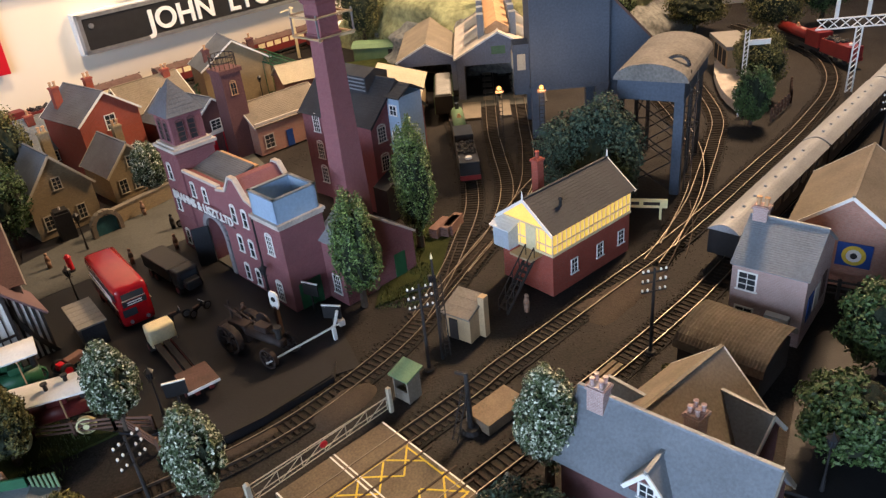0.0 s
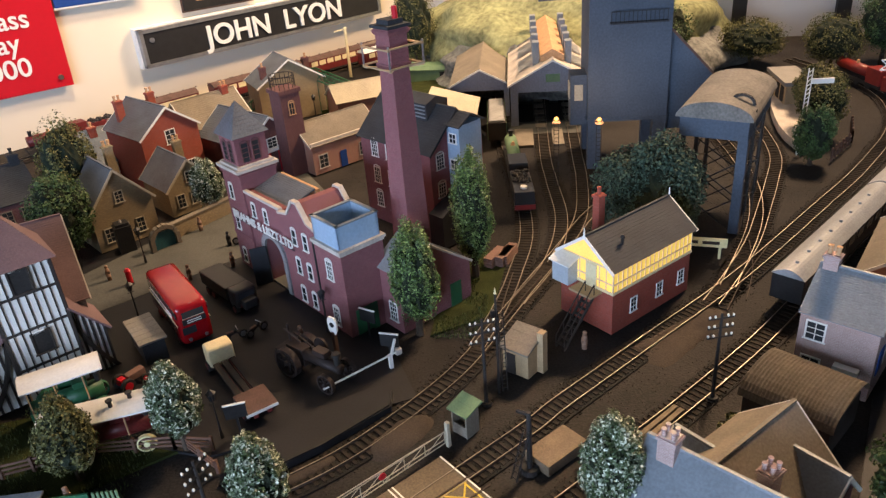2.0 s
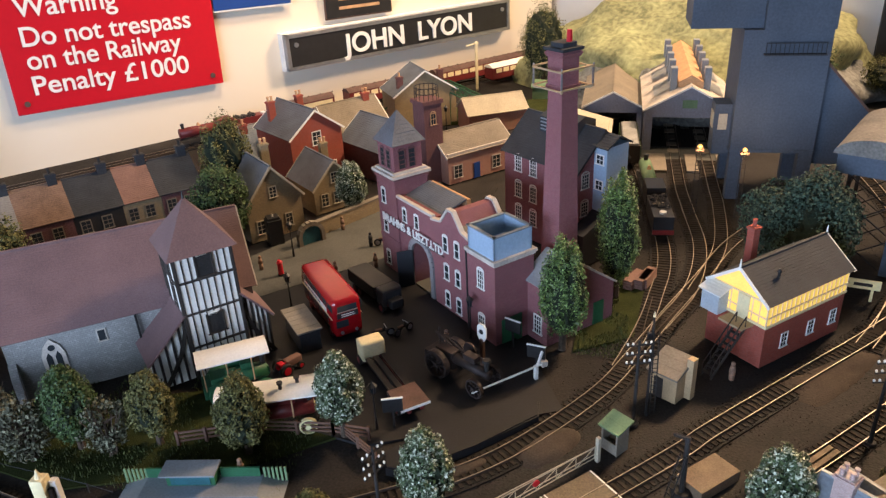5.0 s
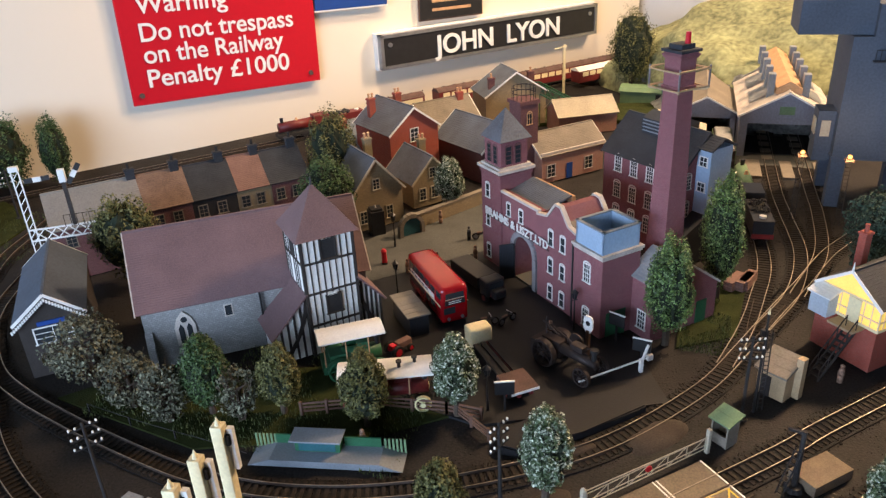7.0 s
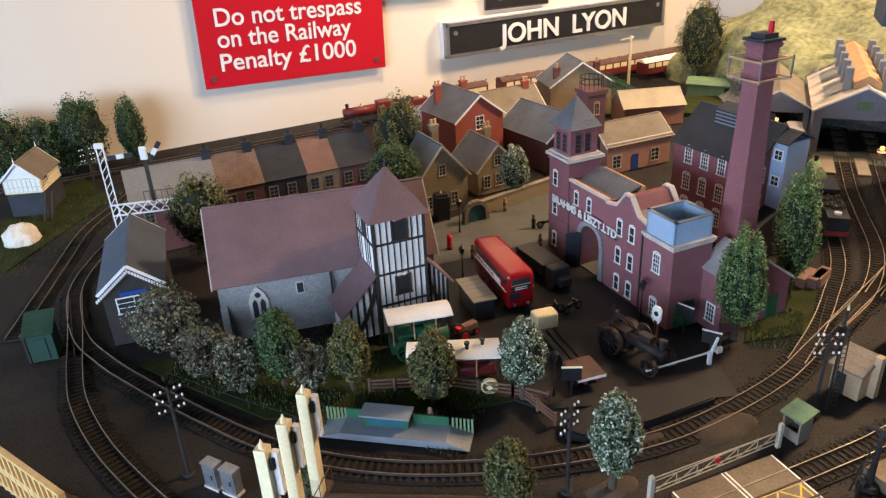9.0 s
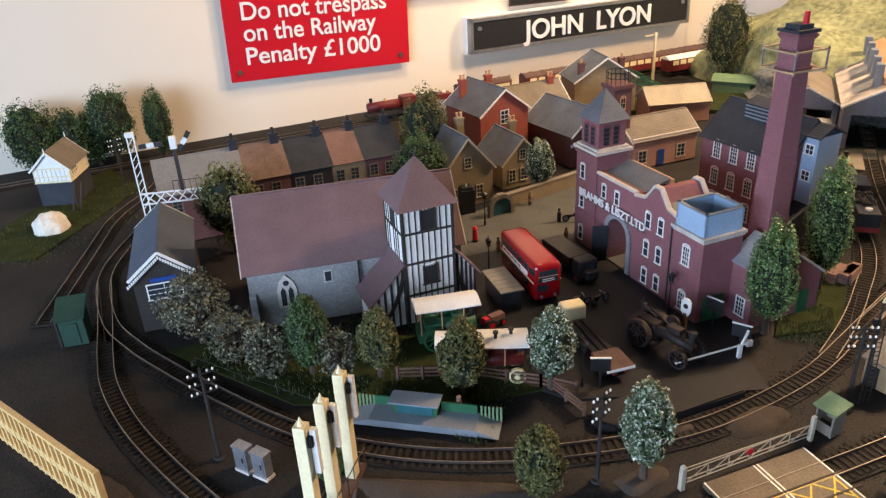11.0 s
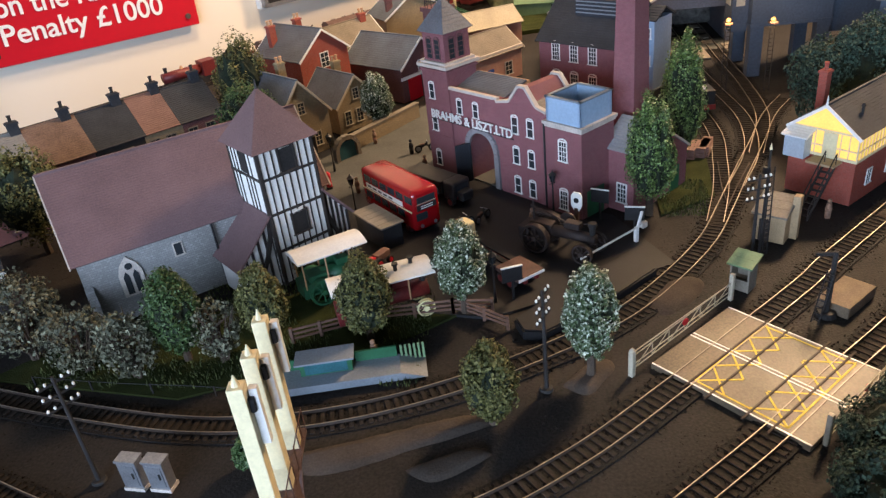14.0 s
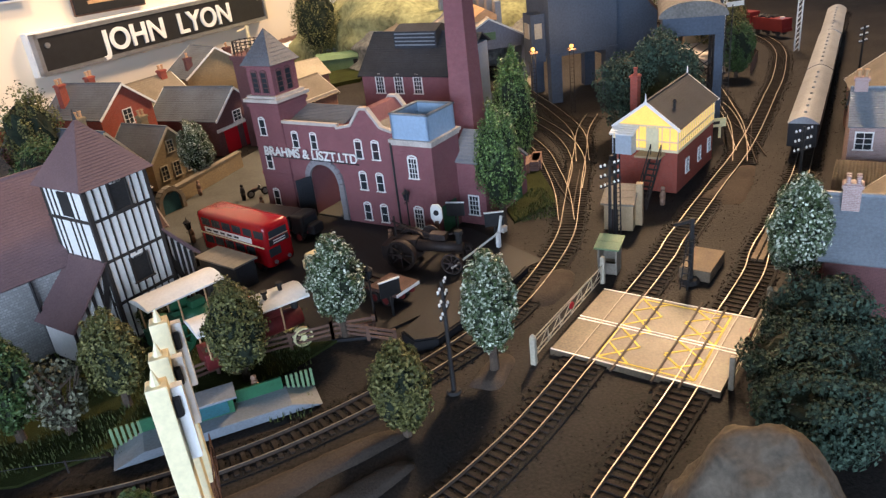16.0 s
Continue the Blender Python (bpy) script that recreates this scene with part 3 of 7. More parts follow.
for k, (nm, pts) in enumerate(TRACKS):
    line = smooth_line(pts)
    near = k in (0, 1)
    tr = thing("track", 0, 0, 0, 0, "steel rails on dark wooden sleepers in brown ballast", "railway track", "tracks of the layout", "structure")
    bed = sweep(line, 0, 3.7, -0.35, -0.07)
    part("ballast", bed, "ballast", tr)
    rail_line = line
    for off in (-0.86, 0.86):
        r = part("rail", sweep(rail_line, off, 0.12, 0.03, 0.26), "rail_side", tr)
        part("rail_head", sweep(rail_line, off, 0.075, 0.26, 0.30), "rail", r, "bright worn running surface")
    rest = bmesh.new()
    for i in range(len(line) - 1):
        t = (line[i + 1] - line[i]).normalized()
        m = pose(line[i].x, line[i].y, 0, 0, 0, math.degrees(math.atan2(-t.x, t.y)) + random.uniform(-2, 2))
        if near and -26 < line[i].x < 42 and 60 < line[i].y < 125:
            if not first_sleeper:
                first_sleeper = part("sleeper", sl, "sleeper", tr)
                first_sleeper.matrix_basis = pose(line[i].x * CM, line[i].y * CM, 0, 0, 0, math.degrees(math.atan2(-t.x, t.y)))
            else:
                o = new("sleeper", first_sleeper.data)
                o.parent = tr
                o.matrix_basis = pose(line[i].x * CM, line[i].y * CM, 0, 0, 0, math.degrees(math.atan2(-t.x, t.y)) + random.uniform(-2, 2))
        else:
            B(rest, -1.55, 1.55, -0.17, 0.17, -0.12, 0.03, m)
    if rest.verts:
        tagged(part("sleepers", rest, "sleeper", tr), kind="stuff")
    else:
        rest.free()

def scatter(name, spots, size, mat, parent, seed, flat_blade=False):
    """Small loose stones, or upright blades, at the given plan points: one mesh."""
    rng = random.Random(seed)
    verts, faces = [], []
    for x, y, z in spots:
        n = len(verts)
        s = size * rng.uniform(.6, 1.5)
        a = rng.uniform(0, 6.28)
        if flat_blade:
            c, d = math.cos(a) * s * .3, math.sin(a) * s * .3
            verts += [(x - c, y - d, z), (x + c, y + d, z), (x + d * rng.uniform(-2, 2), y + c * rng.uniform(-2, 2), z + s * 2)]
            faces.append((n, n + 1, n + 2))
        else:
            for k in range(3):
                r = s * rng.uniform(.7, 1.2)
                verts.append((x + r * math.cos(a + k * 2.09), y + r * math.sin(a + k * 2.09), z - s * .3))
            verts.append((x + rng.uniform(-.4, .4) * s, y + rng.uniform(-.4, .4) * s, z + s * rng.uniform(.5, 1.0)))
            faces += [(n, n + 1, n + 3), (n + 1, n + 2, n + 3), (n + 2, n, n + 3)]
    me = bpy.data.meshes.new(name)
    me.from_pydata([(v[0] * CM, v[1] * CM, v[2] * CM) for v in verts], [], faces)
    me.materials.append(M[mat])
    ob = new(name, me)
    ob.parent = parent
    return tagged(ob, kind="stuff")


# loose stones in the track beds, grit on the bare ground, tufts on the lawns
rng = random.Random(17)
for k, (nm, pts) in enumerate(TRACKS):
    line = smooth_line(pts)
    spots = []
    for i in range(len(line) - 1):
        t = (line[i + 1] - line[i]).normalized()
        for j in range(26 if k < 4 else 14):
            o = rng.uniform(-2.2, 2.2)
            p = line[i].lerp(line[i + 1], rng.random()) + Vector((-t.y, t.x)) * o
            if abs(p.x + 4.5) + abs(p.y - 72.4) > 8.8:
                spots.append((p.x, p.y, -.05 if abs(o) < 1.85 else -.2))
    st = next(ob for ob in bpy.data.objects if ob.name == ("track" if k == 0 else "track.%03d" % k))
    scatter("ballast_stones", spots, .10, "chips", st, k)
spots = []
while len(spots) < 26000:
    x, y = rng.uniform(-125, 60), rng.uniform(40, 150)
    if noise.noise(Vector((x * .12, y * .12, 5))) > rng.uniform(-.5, .6):
        spots.append((x, y, -.12 + .10 * noise.noise(Vector((x * 0.05, y * 0.05, 3)))))
scatter("ground_grit", spots, .065, "chips", bpy.data.objects["ground"], 40)
for nm, x0, x1, y0, y1, n in (("lawn", -68, -32, 71, 88, 9000), ("grass_verge", -8, -2.4, 99, 116, 2500), ("grass_patch", -125, -106, 82, 116, 3000)):
    spots = []
    for i in range(n):
        x, y = rng.uniform(x0, x1), rng.uniform(y0, y1)
        if noise.noise(Vector((x * .25, y * .25, 9))) > -.15:
            spots.append((x, y, 0))
    scatter("grass_tufts", spots, .17, "tufts", bpy.data.objects[nm], 50, True)

# turnout blades and check rails near the yard throat
tw = thing("turnout", 0, 0, 0, 0, "crossing rails of a set of points", "railway track", kind="structure")
for pts in ([(-1.8, 99), (.6, 104.6), (4.2, 112.6)], [(-1.0, 101), (-.6, 106), (.4, 113)], [(24, 104), (27.5, 111), (32.5, 119)], [(26.5, 106), (29, 113), (30.6, 121)], [(-93, 82), (-87, 76.8), (-80.6, 71.4)]):
    part("blade", sweep(smooth_line(pts), 0, 0.10, 0.05, 0.28), "rail_side", tw)

# ---- level crossing ----
U = Vector((0.735, 0.678))   # along the tracks
xing = thing("level_crossing", -4.5, 72.4, 0, 45, "pale concrete crossing deck with yellow box hatching", "road crossing", kind="structure")
LX, LY = 5.5, 6.6          # half sizes along and across the tracks
part("deck", box(-LX, LX, -LY, LY, -0.3, 0.24), "deck", xing)
ym = bmesh.new()
def stripe(a, b, w=0.16, z=0.25, bm=None):
    return bar(bm, (a[0], a[1], z), (b[0], b[1], z), w, 0.03)
for a, b in (((-LX + .6, 2.9), (LX - .6, 2.9)), ((-LX + .6, -4.6), (LX - .6, -4.6)), ((-LX + .6, 2.9), (-LX + .6, -4.6)), ((LX - .6, 2.9), (LX - .6, -4.6))):
    stripe(a, b, bm=ym)
for k in range(4):
    x0 = -LX + .6 + k * 2.53
    stripe((x0, 2.9), (min(LX - .6, x0 + 2.53), 0.4), bm=ym)
    stripe((x0 + 2.4, 2.9), (x0, 0.4), bm=ym)
    stripe((x0, -4.6), (x0 + 2.4, -1.6), bm=ym)
    stripe((x0 + 2.4, -4.6), (x0, -1.6), bm=ym)
part("hatching", ym, "yellow", xing, "yellow painted box lines")
wl = bmesh.new()
for x in (-LX + .12, LX - .12, -0.2, 0.2):
    stripe((x, -LY), (x, LY), 0.14, 0.255, wl)
part("white_line", wl, "white", xing)
lf = bmesh.new()
for y in (-3.9, -1.9, 3.1, 1.2):
    B(lf, -LX - .8, LX + .8, y - .08, y + .08, 0.18, 0.32)
part("check_rail", lf, "rail_side", xing)


def crossing_gate(x, y, rot, length, label):
    g = thing("crossing_gate", x, y, 0, rot, label, "gate", "gates of the level crossing")
    p = box(-.22, .22, -.22, .22, -.2, 2.7, .05)
    C(p, 0, 0, 2.7, 3.0, .27, .05, 6)
    part("post", p, "cream_pale", g)
    f = bmesh.new()
    for z in (0.5, 1.0, 2.0):
        bar(f, (.2, 0, z), (length, 0, z), .07, .075)
    bar(f, (.2, 0, 2.45), (length, 0, 1.95), .08, .09)
    for i in range(7):
        x0 = .4 + (length - .6) * i / 6
        bar(f, (x0, 0, .45), (x0, 0, 2.05), .055, .055)
        if i < 6:
            bar(f, (x0, 0, .5), (x0 + (length - .6) / 6, 0, 2.0), .05, .05)
    part("gate_frame", f, "cream_pale", g)
    d = C(bmesh.new(), 0, 0, -.06, .06, .36, .36, 14)
    d.transform(Matrix.Translation((length * .5, -.12, 1.6)) @ Matrix.Rotation(radians(90), 4, "X"))
    part("target", d, "sign_red", g, "red warning disc")
    q = box(length, length + .38, -.19, .19, -.2, 3.0, .05)
    part("end_post", q, "cream_pale", g)
    g.scale = (1, 1, .86)
    return g


bc = thing("board_crossing", 12.9, 84.4, 0, 47, "pale timber boards laid between the rails", "boards", kind="structure")
for y in (-.33, .33):
    part("plank", box(-4.6, 4.6, y - .24, y + .24, .02, .24, .03), "plank", bc)

crossing_gate(-14.7, 72.2, 46.5, 14.2, "white lattice crossing gate with a red disc")
crossing_gate(5.4, 72.4, 225, 11.0, "white lattice crossing gate shut across the lane")

# ---- buildings ----
def windows(parent, spec, **kw):
    for x, z, w, h in spec:
        window_part(parent, x, z, w, h, **kw)


def brewery():
    b = thing("brewery", -36.1, 117.1, -.2, -42.5, "maroon brick brewery with an arched gateway, tower and roof tank", "brewery")
    # tower
    bm = box(0, 4.8, 0, 5, 0, 14.3)
    B(bm, .4, 4.4, .4, 4.6, 14.3, 18.7)
    for z, o in ((5.0, .08), (13.7, .18)):
        B(bm, -o, 4.8 + o, -o, 5 + o, z, z + .35)
    B(bm, .15, 4.65, .15, 4.85, 18.4, 18.7)
    t = part("tower", bm, "brick", b)
    cr = bmesh.new()
    B(cr, -.4, 5.2, -.4, 5.4, 14.3, 14.7)
    B(cr, 0, 4.8, -0.02, 5.02, 14.7, 15.0)
    part("cornice", cr, "stone_trim", t)
    c = (2.4, 2.5, 22.5)
    q = [(-.1, 0.0, 18.6), (4.9, 0.0, 18.6), (4.9, 5.0, 18.6), (-.1, 5.0, 18.6)]
    for i in range(4):
        a, d = Vector(q[i]), Vector(q[(i + 1) % 4])
        part("spire_slope", slope(bmesh.new(), a, d, Vector(c), Vector(c), 9, .04, .12), "slate_mid", t)
    for f, yy in (("front", .4), ("right", 4.4)):
        for k in (1.15, 2.65):
            window_part(t, k, 15.3, .85, 2.4, yy, f, True, (0, 3), "brick_dark", surround=False)
    windows(t, [(1.2, 10.2, .85, 1.9), (1.2, 5.9, .85, 1.9), (1.2, 1.0, .85, 1.9)], arched=True, bars=(0, 1))
    # gateway range, open arch
    bm = bmesh.new()
    ax0, ax1, ah = 7.8, 12.2, 4.9
    pts = [(4.8, 0), (ax0, 0), (ax0, ah)]
    for i in range(1, 12):
        a = math.pi - math.pi * i / 12
        pts.append(((ax0 + ax1) / 2 + (ax1 - ax0) / 2 * math.cos(a), ah + (ax1 - ax0) / 2 * math.sin(a)))
    pts += [(ax1, ah), (ax1, 0), (13.3, 0), (13.3, 11.8), (4.8, 11.8)]
    prism(bm, pts, "y", 0.25, 5.6)
    r = part("gate_range", bm, "brick", b)
    part("coping", B(bmesh.new(), 4.8, 13.3, .05, .55, 11.8, 12.15), "stone_trim", r, "pale stone front coping")
    part("coping", B(bmesh.new(), 4.8, 13.3, 5.3, 5.9, 11.8, 12.7), "ochre", r, "ochre coping along the back parapet")
    rf = bmesh.new()
    slope(rf, (4.85, .55, 11.5), (13.3, .55, 11.5), (4.85, 5.3, 12.9), (13.3, 5.3, 12.9), 16)
    part("roof", rf, "slate_mid", r)
    stone = lambda q: part("arch_stone", q, "stone_grey", r)
    for i in range(13):
        ar = bmesh.new()
        a0, a1 = math.pi * i / 13, math.pi * (i + .92) / 13
        p = lambda a, rr: ((ax0 + ax1) / 2 + rr * math.cos(a), 0.12, ah + rr * math.sin(a))
        stone(bar(ar, p(a0, 2.55), p(a1, 2.55), .35, .75))
    for x in (ax0 - .75, ax1):
        for z in range(5):
            stone(B(bmesh.new(), x, x + .75, -.05, .3, z * .97, z * .97 + .93))
    for x, a in ((ax0 + .1, 250), (ax1 - .1, 112)):
        dr = box(0, 2.1, -.1, .1, .1, 5.4)
        for k in range(6):
            B(dr, .1 + k * .34, .3 + k * .34, -.16, .16, .2, 5.3)
        dr.transform(Matrix.Translation((x, .1 if a > 200 else .5, 0)) @ Matrix.Rotation(radians(a), 4, "Z"))
        part("gate_leaf", dr, "slate", r, "grey planked gate standing open")
    part("courtyard_floor", box(7.0, 13.0, .3, 13.5, .1, .42), "street", r, "pale setts inside the gateway")
    windows(r, [(6.0, 8.9, .8, 1.7), (8.9, 8.9, .8, 1.7)], y=.25, arched=True, bars=(0, 1))
    # gabled bay
    bm = bmesh.new()
    prism(bm, [(13.3, 0), (21.1, 0), (21.1, 11.6), (19.6, 12.0), (18.0, 14.0), (17.0, 14.0), (15.4, 12.0), (13.3, 11.6)], "y", 0, 6.0)
    g = part("gabled_bay", bm, "brick", b)
    for ye in (-.1, 5.7):
        cp = bmesh.new()
        for p, q in (((21.1, 11.75), (19.6, 12.15)), ((19.6, 12.15), (18.0, 14.15)), ((18.1, 14.15), (16.9, 14.15)), ((17.0, 14.15), (15.4, 12.15)), ((15.4, 12.15), (13.3, 11.75))):
            bar(cp, (p[0], ye + .2, p[1]), (q[0], ye + .2, q[1]), .6, .28)
        part("coping", cp, "stone_trim", g)
    rf = bmesh.new()
    slope(rf, (21.0, .5, 11.4), (21.0, 5.7, 11.4), (17.5, .5, 13.6), (17.5, 5.7, 13.6), 9)
    slope(rf, (13.4, .5, 11.4), (13.4, 5.7, 11.4), (17.5, .5, 13.6), (17.5, 5.7, 13.6), 9)
    part("roof", rf, "slate_tan", g)
    windows(g, [(x, z, .85, 1.9) for x in (15.7, 18.1) for z in (8.4, 4.6, .8)], arched=True, bars=(0, 1))
    # corner bay with its tank
    bm = box(21.1, 26.2, -.35, 5.2, 0, 10.6)
    k = part("corner_bay", bm, "brick", b)
    cr = bmesh.new()
    B(cr, 20.9, 26.5, -.65, 5.5, 10.75, 11.1)
    B(cr, 21.0, 26.35, -.5, 5.35, 10.45, 10.75)
    part("cornice", cr, "stone_trim", k)
    windows(k, [(23.1, 6.8, 1.0, 2.2), (23.1, .9, 1.0, 2.2)], y=-.35, arched=True, bars=(2, 3))
    dp = rod(bmesh.new(), (21.0, -.45, 0), (21.0, -.45, 11), .12)
    part("drainpipe", dp, "black", k)
    dr = B(bmesh.new(), 26.15, 26.3, .5, 3.4, 0, 3.4)
    part("cart_door", dr, "green", k, "dark green cart door")
    tk = bmesh.new()
    for a in ((21.3, 26.1, -.3, -.05), (21.3, 26.1, 4.75, 5.0), (21.3, 21.55, -.3, 5.0), (25.85, 26.1, -.3, 5.0)):
        B(tk, *a, 11.1, 13.75)
    B(tk, 21.4, 26.0, -.2, 4.9, 11.1, 11.6)
    part("roof_tank", tk, "tank_blue", k, "pale blue open roof tank")
    rim = bmesh.new()
    for a in ((21.2, 26.2, -.4, 0), (21.2, 26.2, 4.7, 5.1), (21.2, 21.6, -.4, 5.1), (25.8, 26.2, -.4, 5.1)):
        B(rim, *a, 13.75, 13.93)
    part("rim", rim, "slate_light", k)
    # wing behind the corner bay, ridge along the front
    bm = bmesh.new()
    prism(bm, [(4.3, 0), (14.6, 0), (14.6, 5.0), (7.8, 9.9), (4.3, 7.5)], "x", 25.4, 29.6)
    v = part("wing", bm, "brick", b)
    for p in ((4.0, 7.4), (14.9, 5.0)):
        rf = bmesh.new()
        slope(rf, (25.4, p[0], p[1]), (29.8, p[0], p[1]), (25.4, 7.8, 10.1), (29.8, 7.8, 10.1), 10 if p[0] < 5 else 16)
        part("roof_slope", rf, "slate_light", v)
    for p, q in (((29.7, 3.95, 7.3), (29.7, 7.8, 10.05)), ((29.7, 7.8, 10.05), (29.7, 14.9, 4.95))):
        part("verge", bar(bmesh.new(), p, q, .25, .25), "stone_trim", v)
    windows(v, [(27.5, 1.2, 1.1, 2.2)], y=4.3, bars=(2, 3))
    part("door", box(29.52, 29.72, 11.4, 13.0, 0, 3.2), "green", v, "dark green side door")
    # painted name
    text_part("BRAHMS & LISZT.LTD", 1.6, "white", b, on_front(1.4, -0.3, 7.75), .06, "lettering", 1.0, .02, 14.5)
    part("letter_rail", B(bmesh.new(), 1.2, 16.0, -.26, -.2, 7.55, 7.65), "black", b)


brewery()


def brick_chimney():
    c = thing("factory_chimney", -10.9, 108.2, 0, -42.5, "tall tapered maroon brick factory chimney with a gallery", "chimney")
    for nm, z0, z1, a, b2 in (("shaft", 0, 27.6, 1.68, 1.10), ("corbel", 27.6, 28.1, 1.3, 1.3), ("chimney_head", 28.1, 31.0, 1.15, 1.15), ("crown_course", 31.0, 31.4, 1.25, 1.45), ("crown_slope", 31.4, 31.75, 1.45, 1.1)):
        bm = bmesh.new()
        bmesh.ops.create_cone(bm, cap_ends=True, segments=4, radius1=a * 1.414, radius2=b2 * 1.414, depth=z1 - z0, matrix=Matrix.Translation((0, 0, (z0 + z1) / 2)) @ Matrix.Rotation(radians(45), 4, "Z"))
        part(nm, bm, "brick", c)
    cap = box(-1.5, 1.5, -1.5, 1.5, 31.7, 32.0)
    B(cap, -.95, .95, -.95, .95, 32.0, 32.5)
    part("cap", cap, "slate", c)
    part("chimney_pot", C(bmesh.new(), .4, .4, 32.3, 33.7, .32, .27, 10), "sign_red", c)
    for z in (27.9, 29.9):
        for s in (-1, 1):
            part("gallery_rail", bar(bmesh.new(), (-2.3, s * 2.2, z), (2.3, s * 2.2, z), .24, .15), "wood", c, "pale timber scaffold pole")
            part("gallery_rail", bar(bmesh.new(), (s * 2.2, -2.3, z + .12), (s * 2.2, 2.3, z + .12), .24, .15), "wood", c, "pale timber scaffold pole")
    for sx in (-1, 1):
        for sy in (-1, 1):
            part("gallery_post", bar(bmesh.new(), (sx * 2.2, sy * 2.2, 27.8), (sx * 2.2, sy * 2.2, 30.3), .15, .15), "silver", c, "grey gallery upright")
            part("gallery_bracket", bar(bmesh.new(), (sx * 1.0, sy * 1.0, 27.6), (sx * 2.2, sy * 2.2, 27.8), .2, .2), "wood", c)


brick_chimney()


def mill():
    b = thing("mill_building", -21.1, 131.2, 0, -39.5, "maroon brick mill with dark slate roof and blue hoist", "mill")
    w, d, h, r = 14.2, 10.0, 12.7, 4.7
    gable_walls(b, 0, w, 0, d, h, r, "brick")
    gable_roof(b, 0, w, 0, d, h, r, "slate", courses=20, edge="slate")
    lv = bmesh.new()
    prism(lv, [(3.0, 15.4), (7.0, 15.4), (7.0, 17.9), (5, 18.7), (3.0, 17.9)], "x", 4.2, 11)
    v = part("roof_vent", lv, "slate", b)
    ls = bmesh.new()
    for i in range(4):
        bar(ls, (4.4, 2.95, 16.1 + i * .5), (10.8, 2.95, 16.1 + i * .5), .12, .16)
    part("louvre", ls, "slate_light", v)
    windows(b, [(x, z, 1.15, 2.2) for x in (2.4, 5.5, 8.6) for z in (10.1, 6.1, 2.4)], arched=True, bars=(2, 3))
    for z in (2.4, 6.1, 10.1):
        window_part(b, 1.2, z, 1.2, 1.9, w, "right", True, (2, 3), "stone_trim")
    ln = box(w, w + 2.2, 3.4, 7.6, 6.4, 15.8)
    l = part("hoist_tower", ln, "tank_blue", b, "pale blue boarded hoist tower")
    for z in (9.8, 13.4):
        window_part(l, w + .5, z, 1.1, 1.2, 3.4, "front", False, (1, 1), "white")
    sl2 = bmesh.new()
    slope(sl2, (w - .2, 3.0, 15.8), (w + 2.6, 3.0, 15.8), (w - .2, 5.5, 17.2), (w + 2.6, 5.5, 17.2), 6)
    slope(sl2, (w - .2, 8.0, 15.8), (w + 2.6, 8.0, 15.8), (w - .2, 5.5, 17.2), (w + 2.6, 5.5, 17.2), 6)
    part("hoist_roof", sl2, "slate", l)
    lo = bmesh.new()
    prism(lo, [(-1.0, 0), (7.6, 0), (7.6, 6.6), (3.4, 6.6), (-1.0, 4.6)], "x", w + .02, w + 2.6)
    part("lean_to", lo, "slate", b)


mill()


